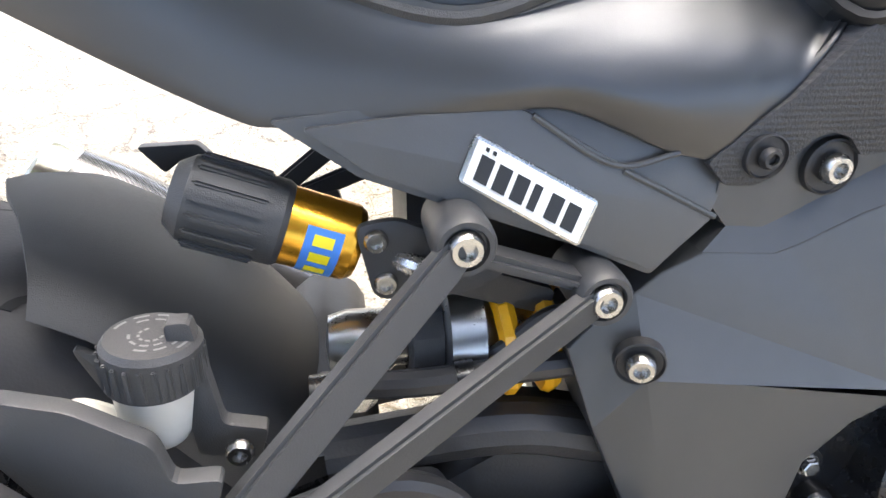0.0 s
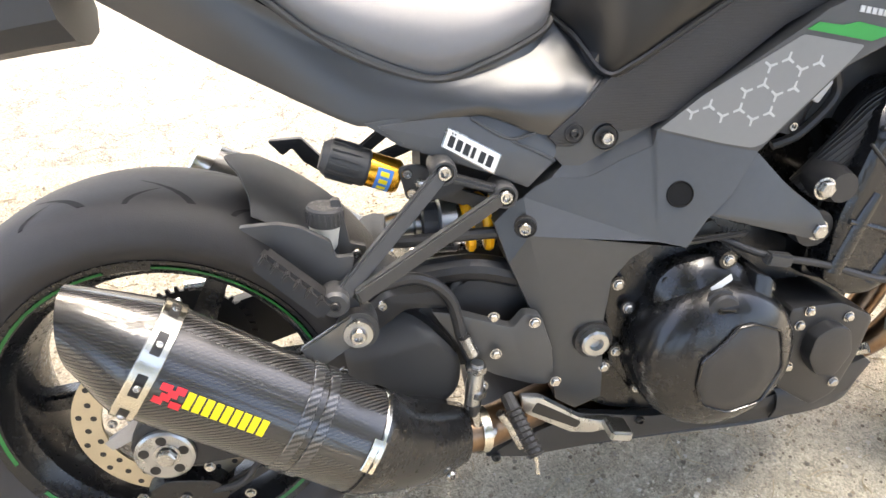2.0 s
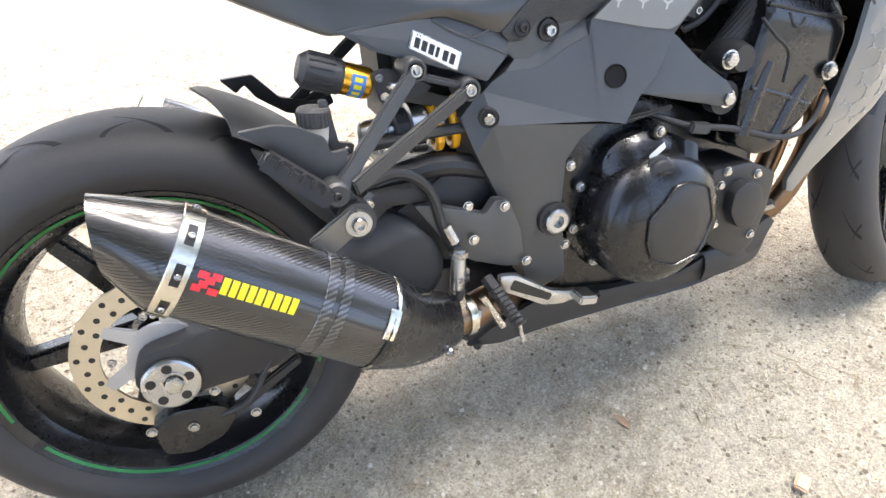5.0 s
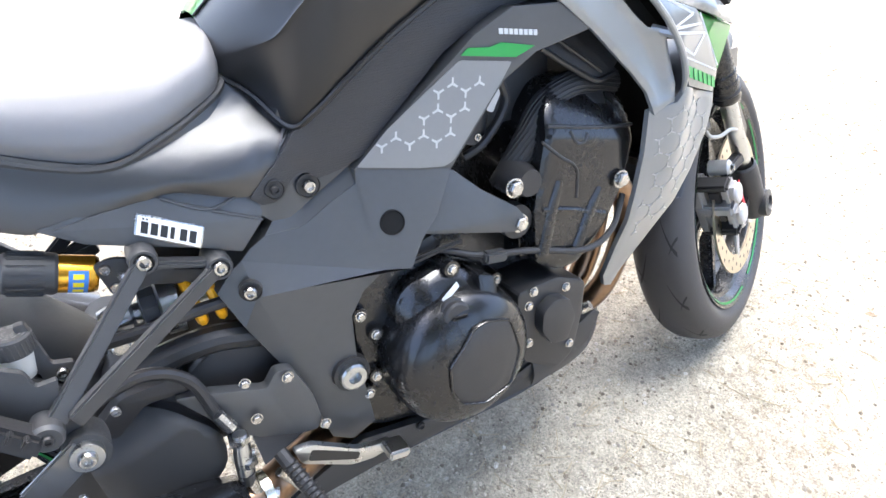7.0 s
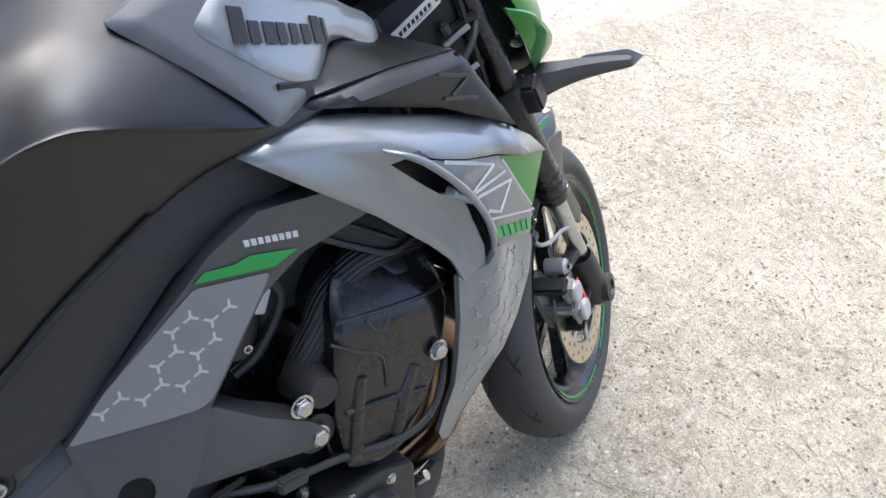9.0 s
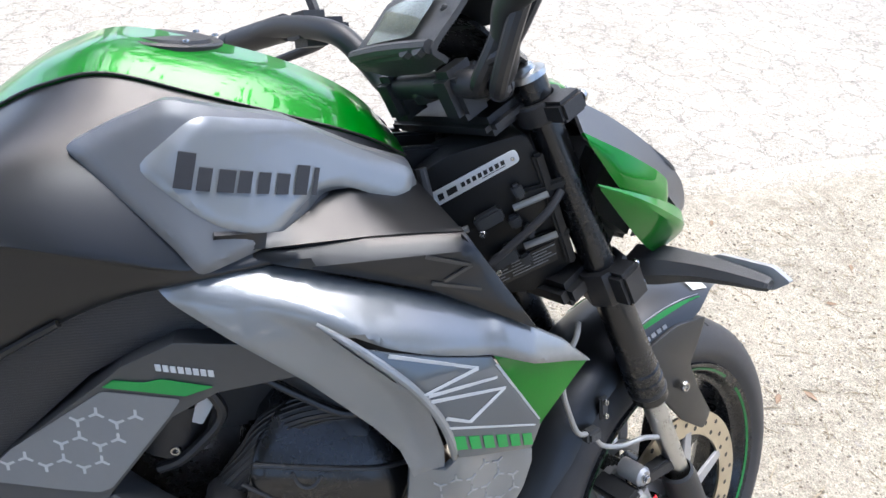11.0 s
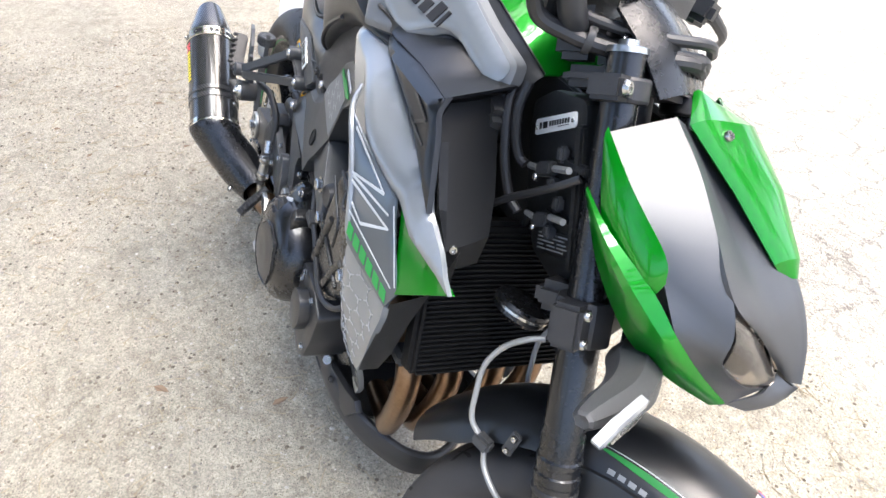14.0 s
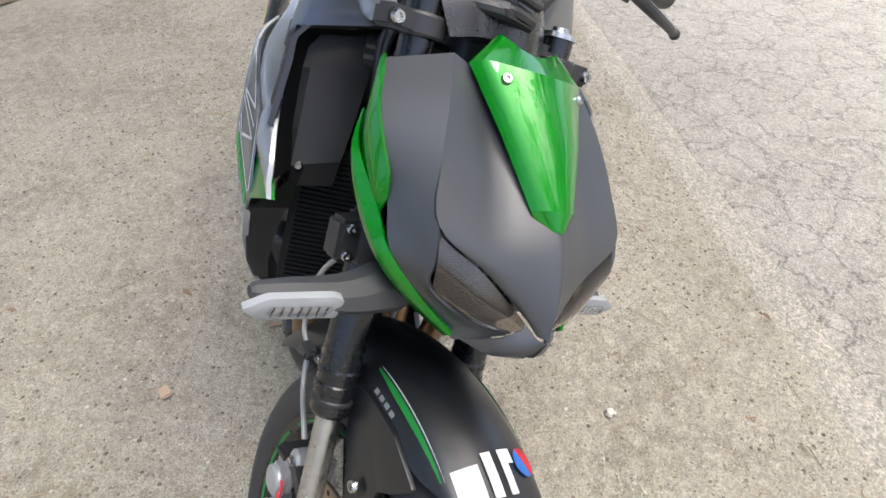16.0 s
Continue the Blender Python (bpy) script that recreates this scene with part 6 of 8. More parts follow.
for x, z in ((0.819, 0.420), (0.815, 0.357), (0.887, 0.425), (0.829, 0.440), (0.890, 0.322)):
    bolt(pickup, (x, -0.204, z), BOLT_H)
part("idle_screw", tube([(0.945, -0.17, 0.342), (0.955, -0.18, 0.352)], 0.008, 8), STEEL, pickup)
block = part("cylinder_block", plate([rounded([(0.835, 0.47), (0.838, 0.60), (0.862, 0.66), (0.992, 0.62), (1.02, 0.55), (0.985, 0.48), (0.93, 0.44)], 0.012)], lin(-0.165), 0.32, 0.01), BLACK, engine, "black cylinder block")


def CAM(x, z):
    """The head's end: upright below, rolled over towards its top."""
    u = max(0.0, z - (0.655 - 0.28 * (x - 0.878)))
    return -0.203 + 0.30 * u + 4.0 * u * u + 1.2 * max(0.0, x - 0.985) ** 1.5


head_out = [tuple(q) for q in rounded([(0.840, 0.480), (0.842, 0.560), (0.857, 0.628), (0.872, 0.682), (0.894, 0.708), (0.915, 0.718), (0.962, 0.708), (1.016, 0.690), (1.034, 0.650), (1.028, 0.605), (1.004, 0.552), (0.962, 0.495), (0.915, 0.455), (0.880, 0.455)], 0.010)]
headcov = part("cylinder_head", skin(head_out, CAM, 0.30, -1, 0.006, 0.005, 0.010), BLACK, engine, "gloss black cylinder head with its cam cover")
part("cover_step", skin([tuple(q) for q in rounded([(0.945, 0.703), (0.990, 0.691), (0.985, 0.671), (0.965, 0.676)], 0.003)], lambda x, z: CAM(x, z) - 0.002, 0.004, -1, 0.005, 0.0015, 0.003), ENGINE, headcov)
part("cover_lip", tube([(x, CAM(x, z) - 0.0005, z) for x, z in ((0.869, 0.672), (0.908, 0.661), (0.950, 0.650), (0.990, 0.641), (1.028, 0.632))], 0.0028, 8), ENGINE, headcov)
for line in (((0.856, 0.655), (0.884, 0.628), (0.912, 0.602), (0.911, 0.560)), ((0.905, 0.656), (0.912, 0.640), (0.924, 0.636), (0.934, 0.646))):
    part("cast_rib", tube([(x, CAM(x, z) - 0.0003, z) for x, z in line], 0.0022, 8), ENGINE, headcov)
for line in (((0.883, 0.593), (0.869, 0.557), (0.849, 0.492)), ((0.955, 0.562), (0.936, 0.533), (0.906, 0.471))):
    part("block_rib", tube([(x, -0.2035, z) for x, z in line], [0.006, 0.0085, 0.010], 10, 4, True, 0.6), BLACK, block)
part("block_bead", tube([(0.852, -0.2035, 0.561), (0.900, -0.204, 0.546), (0.962, -0.2035, 0.520)], 0.0035, 8), BLACK, block)
bolt(engine, (0.988, -0.208, 0.566), BOLT_X, scale=0.8)
bracket = part("intake_bracket", plate([[(0.879, 0.768), (0.932, 0.780), (0.97, 0.748), (0.999, 0.713), (0.963, 0.709), (0.924, 0.733)]], lin(-0.172, 0.93, 0.745, 0, 0.3), 0.012, 0.003), PLASTIC, bike, "black plastic bracket above the coolant hose")
part("bracket_edge", tube([(0.881, -0.177, 0.765), (0.924, -0.182, 0.733), (0.963, -0.186, 0.709), (0.997, -0.185, 0.711)], 0.004, 8), ENGINE, bracket)
part("bracket_rib", tube([(0.905, -0.172, 0.774), (0.945, -0.177, 0.742), (0.975, -0.182, 0.718)], 0.003, 8), ENGINE, bracket)
part("mount_cup", lathe([(0.024, 0.03), (0.023, 0.0), (0.018, -0.018), (0.0, -0.018)], (0.835, -0.185, 0.604), (0, 1, 0), 26), DARK, engine)
bolt(engine, (0.807, -0.205, 0.607), BOLT_X, scale=0.8); bolt(engine, (0.818, -0.196, 0.550), BOLT_X, scale=0.8)
part("mount_ear", lathe([(0.024, 0.02), (0.024, 0.0), (0.0, 0.0)], (0.818, -0.192, 0.550), (0, 1, 0), 22), DARK, engine)
hose_line = [V((1.02, -0.150, 0.690)), V((0.945, -0.158, 0.702)), V((0.895, -0.160, 0.684)), V((0.868, -0.160, 0.648)), V((0.842, -0.157, 0.612)), V((0.825, -0.150, 0.585))]
part("coolant_hose", tube(hose_line, 0.0195, 20, 8), HOSE, engine, "black coolant hose in a ribbed sleeve")
for k in range(22):
    a = 2 * math.pi * k / 22
    run, side = cat_rom(hose_line, 6), V((0, 1, 0))
    strand = []
    for i, q in enumerate(run):
        d = (run[min(i + 1, len(run) - 1)] - run[max(i - 1, 0)]).normalized()
        u = (side - d * side.dot(d)).normalized()
        strand.append(q + 0.0196 * (math.cos(a + 0.07 * i) * u + math.sin(a + 0.07 * i) * d.cross(u)))
    part("hose_rib", tube(strand, 0.0014, 5, 1), HOSE, engine)
part("air_duct", plate([rounded([(0.898, 0.765), (0.963, 0.778), (1.028, 0.732), (0.993, 0.706), (0.955, 0.735)], 0.006)], lin(-0.165, 0.95, 0.74, 0, 0.4), 0.03, 0.005), PLASTIC, engine)
part("wire_loom", tube([(0.70, -0.175, 0.545), (0.76, -0.19, 0.52), (0.83, -0.20, 0.505), (0.92, -0.21, 0.478), (0.975, -0.205, 0.49), (1.01, -0.19, 0.53)], 0.0048, 10), HOSE, engine)
part("connector", box((0.775, -0.195, 0.515), (0.035, 0.016, 0.016), 0.003, pose(0, 0, 0, 0, 12, 0)), PLASTIC, engine)
part("sensor", plate([rounded([(0.655, 0.548), (0.70, 0.562), (0.715, 0.545), (0.69, 0.53), (0.665, 0.53)], 0.004)], lin(-0.165), 0.03, 0.003), PLASTIC, engine)
part("clutch_lever", bar((0.66, -0.175, 0.54), (0.735, -0.185, 0.55), 0.009, 0.007, 0.008), DARK, engine)
throttle = part("throttle_body", tube([(0.78, -0.12, 0.66), (0.80, -0.12, 0.72)], 0.035, 16), DARK, engine)
part("fuel_label", plate([rounded([(0.805, 0.70), (0.83, 0.735), (0.842, 0.728), (0.82, 0.692)], 0.003)], lin(-0.150), 0.006, 0.001), LINE, throttle)
part("fuel_hose", tube([(0.77, -0.15, 0.645), (0.80, -0.155, 0.66), (0.84, -0.15, 0.70), (0.83, -0.15, 0.74)], 0.006, 8), HOSE, throttle)
bolt(throttle, (0.790, -0.152, 0.668), BOLT_S)
airbox = part("airbox", box((0.76, 0, 0.725), (0.38, 0.24, 0.16), 0.02), PLASTIC, bike, "black plastic airbox under the tank")
spine = part("frame_spine", box((0.46, 0.02, 0.61), (0.20, 0.14, 0.15), 0.02), DARK, bike, "black inner frame and dark filler box")
# Dark box added to close the see-through gap below the seat cowl.
part("dark_filler", box((0.54, 0.0, 0.705), (0.15, 0.21, 0.11), 0.02), DARK, spine)
part("rear_case", box((0.58, 0.0, 0.42), (0.14, 0.22, 0.24), 0.02), DARK, engine)
part("left_case", lathe([(0.10, 0.0), (0.095, 0.04), (0.06, 0.055), (0.0, 0.055)], (0.72, 0.13, 0.41), (0, 1, 0), 32), BLACK, engine)

# ---- rider footrest bracket, pedal, gearbox covers ----
hb = part("footrest_bracket", plate([rounded([(0.348, 0.483), (0.377, 0.476), (0.447, 0.448), (0.462, 0.467), (0.482, 0.462), (0.498, 0.415), (0.502, 0.372), (0.494, 0.358), (0.470, 0.363), (0.424, 0.383), (0.398, 0.403), (0.370, 0.448)], 0.006)], lin(-0.180, 0.45, 0.43, -0.02), 0.016, 0.004), FRAME, bike, "matte grey footrest bracket")
for x, z in ((0.473, 0.457), (0.425, 0.418), (0.503, 0.366), (0.408, 0.372)):
    bolt(hb, (x, -0.186, z), BOLT_H)
cover_g = part("heel_cover", skin([tuple(q) for q in rounded([(0.240, 0.440), (0.270, 0.466), (0.313, 0.476), (0.352, 0.452), (0.385, 0.408), (0.380, 0.360), (0.348, 0.334), (0.301, 0.330), (0.250, 0.352)], 0.02)], lambda x, z: -0.176 + 0.55 * max(0.0, z - 0.43 - 0.25 * (x - 0.3)) + 0.30 * max(0.0, 0.275 - x), 0.03, -1, 0.006, 0.005, 0.010), PLASTIC, bike, "grained black sprocket and swingarm cover")
part("upper_link", plate([rounded([(0.262, 0.475), (0.30, 0.505), (0.36, 0.505), (0.372, 0.48), (0.32, 0.485), (0.28, 0.455)], 0.008)], lin(-0.17), 0.02, 0.005), DARK, cover_g)
bolt(cover_g, (0.292, -0.176, 0.497), BOLT_S); bolt(cover_g, (0.425, -0.172, 0.462), BOLT_H)
mc = part("rear_master_cylinder", tube([(0.400, -0.195, 0.415), (0.396, -0.195, 0.382), (0.392, -0.195, 0.350)], [0.008, 0.011, 0.0095], 14), ALU, bike, "silver rear brake master cylinder")
for u in (0.372, 0.408):
    part("collar", lathe([(0.008, -0.004), (0.0135, -0.004), (0.0135, 0.004), (0.008, 0.004)], (0.398, -0.195, u), (0.12, 0, 1), 6), STEEL, mc)
part("boot", tube([(0.394, -0.195, 0.356), (0.392, -0.195, 0.340)], [0.011, 0.009], 12), HOSE, mc)
part("rod_end", tube([(0.392, -0.195, 0.352), (0.400, -0.195, 0.318), (0.42, -0.198, 0.305)], [0.009, 0.008, 0.010], 10), STEEL, mc)
part("switch", tube([(0.385, -0.19, 0.45), (0.395, -0.192, 0.425)], 0.008, 8), STEEL, mc)
pedal = part("brake_pedal", plate([rounded([(0.452, 0.362), (0.478, 0.358), (0.532, 0.318), (0.556, 0.310), (0.580, 0.306), (0.578, 0.293), (0.55, 0.290), (0.52, 0.296), (0.458, 0.336)], 0.006)], lin(-0.205), 0.010, 0.003), ALU, bike, "brushed aluminium brake pedal")
part("pedal_slot", plate([rounded([(0.474, 0.352), (0.534, 0.312), (0.528, 0.3025), (0.466, 0.338)], 0.004)], lin(-0.2056), 0.001, 0), PRINT, pedal)
part("pedal_pad", box((0.578, -0.218, 0.303), (0.03, 0.034, 0.014), 0.003, pose(0, 0, 0, 0, 12, 0)), ALU, pedal, "knurled toe pad")
fp = part("rider_footrest", tube([(0.438, -0.190, 0.358), (0.450, -0.222, 0.330), (0.462, -0.248, 0.305)], [0.009, 0.0098, 0.0092], 10), DARK, bike, "ribbed black rider footrest")
for k in range(9):
    q = V((0.444, -0.206, 0.344)).lerp(V((0.461, -0.246, 0.307)), k / 8)
    part("tooth", lathe([(0.0098, -0.0014), (0.0118, 0.0), (0.0098, 0.0014)], q, (0.02, -0.06, -0.057), 12), DARK, fp)
part("feeler", tube([(0.461, -0.245, 0.306), (0.464, -0.25, 0.278)], 0.0032, 8), STEEL, fp)
part("pedal_spring", tube([(0.43, -0.19, 0.33), (0.46, -0.19, 0.27)], 0.006, 8), STEEL, pedal)

# ---- belly, headers ----
BF = lambda x, z: -0.140 + 0.20 * max(0, 0.23 - z) + 0.12 * max(0, x - 0.95)
b_up = [(0.425, 0.207), (0.46, 0.232), (0.56, 0.268), (0.668, 0.246), (0.814, 0.240), (0.97, 0.288), (1.005, 0.298), (1.02, 0.285), (0.99, 0.240), (0.875, 0.205), (0.70, 0.205), (0.60, 0.203), (0.48, 0.195)]
belly = part("belly_pan", plate([b_up], BF, 0.012, 0.004), MATTE, bike, "matte black belly pan")
part("belly_floor", loft([[(x, -w, z), (x, -0.5 * w, z - 0.02), (x, 0.5 * w, z - 0.02), (x, w, z)] for x, z, w in ((0.43, 0.205, 0.12), (0.55, 0.2, 0.13), (0.70, 0.203, 0.135), (0.875, 0.203, 0.135), (0.99, 0.24, 0.125))], 4, 4, 0.005), MATTE, belly)
part("belly_side", plate([b_up], lambda x, z: -BF(x, z), 0.012, 0.003, out=1), MATTE, belly)
for x, z in ((0.650, 0.243), (0.915, 0.255), (0.438, 0.208)):
    bolt(belly, (x, BF(x, z) - 0.002, z), BOLT_K)
bow = [(0.86, -0.141, 0.212), (0.93, -0.137, 0.212), (0.99, -0.120, 0.208), (1.045, -0.085, 0.200), (1.085, -0.045, 0.193), (1.10, 0.0, 0.190)]
bow += [(x, -y, z) for x, y, z in bow[-2::-1]]
part("belly_bow", loft([[(x, y, z), (x + 0.004, y * 1.03, z + 0.022), (x + 0.002, y * 1.0, z + 0.048), (x - 0.012, y * 0.94, z + 0.050), (x - 0.018, y * 0.9, z + 0.012)] for x, y, z in bow], 4, 3, 0.003), MATTE, belly, "matte black bow across the belly pan's front")
for k, y in enumerate((-0.115, -0.04, 0.04, 0.115)):
    part("header_pipe", tube([(1.00, y, 0.545), (1.05, y, 0.525), (1.093, y * 0.97, 0.47), (1.095, y * 0.92, 0.40), (1.065, y * 0.8, 0.31), (1.02, y * 0.6, 0.262), (0.93, y * 0.45, 0.235)], 0.0205, 16), PIPE, bike, "heat tinted header pipe")
# ---- radiator ----
rad = part("radiator", box((1.124, 0, 0.645), (0.03, 0.33, 0.215), 0.006, pose(0, 0, 0, 0, -17, 0)), FIN_HOLE, bike, "black radiator with fine fins")
for k in range(29):
    part("fin", box((V((1.141, 0, 0.645)) + pose(0, 0, 0, 0, -17, 0) @ V((0.002, 0, -0.098 + 0.007 * k))), (0.006, 0.31, 0.0016), 0, pose(0, 0, 0, 0, -17, 0)), FIN_HOLE, rad)
part("lower_tank", box((1.122, 0, 0.537), (0.036, 0.33, 0.022), 0.006), PLASTIC, rad)
part("fan_shroud", lathe([(0.06, 0.0), (0.075, 0.01), (0.075, 0.03), (0.06, 0.03)], (1.04, -0.05, 0.60), (1, 0, 0.3), 30), PLASTIC, rad)
for s in (1, -1):
    cov = part("radiator_cover", loft([[(x, s * y, z) for x, y, z in r] for r in (
        ((1.030, -0.085, 0.902), (1.045, -0.118, 0.895), (1.055, -0.160, 0.888), (1.060, -0.188, 0.880)),
        ((1.055, -0.095, 0.868), (1.078, -0.131, 0.859), (1.090, -0.172, 0.850), (1.088, -0.189, 0.846)),
        ((1.120, -0.105, 0.800), (1.130, -0.137, 0.795), (1.136, -0.172, 0.786), (1.126, -0.187, 0.784)),
        ((1.148, -0.112, 0.760), (1.158, -0.141, 0.757), (1.162, -0.172, 0.748), (1.148, -0.184, 0.748)),
        ((1.150, -0.115, 0.722), (1.160, -0.143, 0.722), (1.165, -0.172, 0.720), (1.150, -0.182, 0.720)))], 1, 1, 0.004), DUCT, bike, "grained black radiator side cover", 15)
    part("inner_panel", box((1.050, s * -0.030, 0.835), (0.11, 0.012, 0.20), 0.003), DUCT, cov)
    part("duct_block", box((1.030, s * -0.098, 0.845), (0.05, 0.045, 0.10), 0.010, pose(0, 0, 0, 0, 24, 0)), PLASTIC, cov)
    bolt(cov, (1.160, s * -0.163, 0.750), BOLT_S, (1, s * -0.2, 0.2))
# ---- head stock area seen between tank and fork ----
nfn = lin(-0.052, 1.08, 0.864, -0.17, -0.20)
stock = part("head_stock", plate([rounded([(1.051, 0.900), (1.10, 0.935), (1.179, 0.958), (1.225, 0.875), (1.258, 0.79), (1.214, 0.742), (1.14, 0.738), (1.085, 0.795), (1.060, 0.85)], 0.012)], nfn, 0.06, 0.008), DUCT, bike, "black cast steering head of the frame")
for a, b in (((1.190, 0.935), (1.250, 0.790)), ((1.180, 0.885), (1.226, 0.900)), ((1.165, 0.812), (1.24, 0.835))):
    part("stock_rib", bar(V((a[0], nfn(*a) - 0.003, a[1])), V((b[0], nfn(*b) - 0.003, b[1])), 0.012, 0.012, 0.010, (0, 1, 0), 0.003), DUCT, stock)
np_q = [(1.075, 0.884), (1.168, 0.940), (1.175, 0.925), (1.081, 0.866)]
nplate = part("name_plate", plate([rounded(np_q, 0.006, 4)], lambda x, z: nfn(x, z) - 0.002, 0.002, 0.0006), WHITE, stock, "riveted silver name plate")
bar_print(nplate, np_q, [(0.12, 0.28, 0.18, 0.7), (0.22, 0.28, 0.33, 0.7)] + [(0.38 + 0.062 * k, 0.3, 0.42 + 0.062 * k, 0.62) for k in range(8)] + [(0.6, 0.72, 0.85, 0.76)], lambda x, z: nfn(x, z) - 0.002, PRINT, "print_bar")
for q in ((1.083, 0.877), (1.166, 0.928)):
    bolt(nplate, (q[0], nfn(*q) - 0.002, q[1]), BOLT_S, (-0.16, -0.97, -0.19), 0.4)
vq = [(1.150, 0.777), (1.226, 0.820), (1.234, 0.793), (1.157, 0.747)]
vpl = part("type_label", plate([vq], lambda x, z: nfn(x, z) - 0.0015, 0.001, 0), PRINT, stock, "black type label")
bar_print(vpl, vq, [(0.05 + 0.31 * j, 0.12 + 0.16 * k, 0.05 + 0.31 * j + 0.2 + 0.06 * ((k + j) % 3), 0.17 + 0.16 * k) for k in range(5) for j in range(3)], lambda x, z: nfn(x, z) - 0.0015, FAINT, "print_bar")


def on_stock(x, z, lift):
    return V((x, nfn(x, z) - lift, z))


# two coolant pipes come down beside the casting and turn in to it
part("pipe", tube([(1.066, -0.080, 0.925), (1.072, -0.086, 0.895), (1.080, -0.080, 0.862), (1.090, -0.071, 0.840), (1.101, -0.066, 0.836)], 0.0062, 10), HOSE, stock)
part("pipe", tube([(1.050, -0.088, 0.920), (1.060, -0.092, 0.888), (1.082, -0.086, 0.835), (1.104, -0.075, 0.795), (1.124, -0.067, 0.782)], 0.0062, 10), HOSE, stock)
for (x0, z0), (x1, z1), (x2, z2), (x3, z3) in (((1.100, 0.835), (1.123, 0.844), (1.170, 0.871), (1.205, 0.889)), ((1.123, 0.781), (1.146, 0.789), (1.188, 0.819), (1.222, 0.836))):
    part("pipe_end", tube([on_stock(x0, z0, 0.009), on_stock(x1, z1, 0.008)], 0.0042, 8), HOSEGREY, stock)
    part("pipe_run", tube([on_stock(x2, z2, 0.012), on_stock(x3, z3, 0.014)], 0.0040, 8), HOSEGREY, stock)
    union = part("line_union", box(on_stock(x1 + 0.022, z1 + 0.012, 0.008), (0.034, 0.014, 0.018), 0.003, pose(0, 0, 0, 0, -30, -10)), PLASTIC, stock)
    part("union_cap", box(on_stock(x2 + 0.004, z2 - 0.018, 0.010), (0.014, 0.014, 0.016), 0.003, pose(0, 0, 0, 0, -30, -10)), PLASTIC, stock)
    part("union_block", box(on_stock(x2 + 0.004, z2 + 0.020, 0.008), (0.012, 0.012, 0.018), 0.003, pose(0, 0, 0, 0, -30, -10)), PLASTIC, stock)
    bolt(union, on_stock(x1 + 0.014, z1 - 0.004, 0.016), BOLT_S, (-0.16, -0.97, -0.19), 0.8)
part("fork_hose", tube([(1.085, -0.090, 0.760), (1.098, -0.093, 0.772), (1.135, -0.097, 0.808), (1.166, -0.097, 0.835), (1.203, -0.096, 0.868), (1.222, -0.088, 0.89)], 0.0048, 10), HOSE, stock)
horn = part("horn", lathe([(0.0, 0.0), (0.036, 0.0), (0.038, 0.004), (0.038, 0.016), (0.028, 0.024), (0.0, 0.024)], (1.178, -0.040, 0.680), (0.1, -0.25, -1.0), 28), BLACK, stock)
part("horn_rim", lathe([(0.0375, 0.006), (0.0395, 0.006), (0.0395, 0.010), (0.0375, 0.010)], (1.178, -0.040, 0.680), (0.1, -0.25, -1.0), 28), STEEL, horn)

# ---- front wheel (all of the front end is built straight ahead, then turned) ----
FC = V((1.485, 0, 0.297))
front_wheel = part("front_wheel", forked(lathe([(0.206, -0.038), (0.214, -0.050), (0.228, -0.056), (0.230, -0.050), (0.217, -0.044), (0.203, -0.03), (0.196, 0.0), (0.203, 0.03), (0.217, 0.044), (0.230, 0.050), (0.228, 0.056), (0.214, 0.050), (0.198, 0.034), (0.188, 0.0), (0.198, -0.034), (0.206, -0.038)], FC, (0, 1, 0), 64)), BLACK, bike, "gloss black cast front rim with green pinstripe")
front_tyre = part("tyre", forked(lathe(tyre_profile(0.060, 0.299, 0.222), FC, (0, 1, 0), 90)), RUBBER, front_wheel, "black sports tyre with curved grooves")
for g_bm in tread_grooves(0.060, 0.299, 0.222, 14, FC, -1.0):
    part("groove_strip", forked(g_bm), GROOVE_SHADE, front_tyre)
for a0, a1 in ((20, 130), (142, 250), (262, 372)):
    part("pinstripe", forked(lathe([(0.2160, -0.0520), (0.2202, -0.0541)], FC, (0, 1, 0), 30, arc=(a0, a1))), RIMGREEN, front_wheel)
part("hub", forked(lathe([(0.0, -0.045), (0.036, -0.045), (0.036, 0.045), (0.0, 0.045)], FC, (0, 1, 0), 24)), BLACK, front_wheel)
for k in range(6):
    a = radians(20 + 60 * k)
    d = V((math.cos(a), 0, math.sin(a)))
    part("spoke", forked(bar(FC + d * 0.03, FC + d * 0.202, 0.034, 0.022, 0.028, (0, 1, 0), 0.005)), BLACK, front_wheel)
for s in (1, -1):
    brake_disc("brake_disc", FC + V((0, -0.064 * s, 0)), 0.152, 0.112, front_wheel, FORK, True, 6, -s)

# ---- fork ----
def leg(s, t, off=0.0):
    """A point of a fork leg t metres up from the axle, off metres forward."""
    return V((1.480, -0.098 * s, 0.297)) + STEER_AXIS * t + V((math.cos(RAKE), 0, math.sin(RAKE))) * off


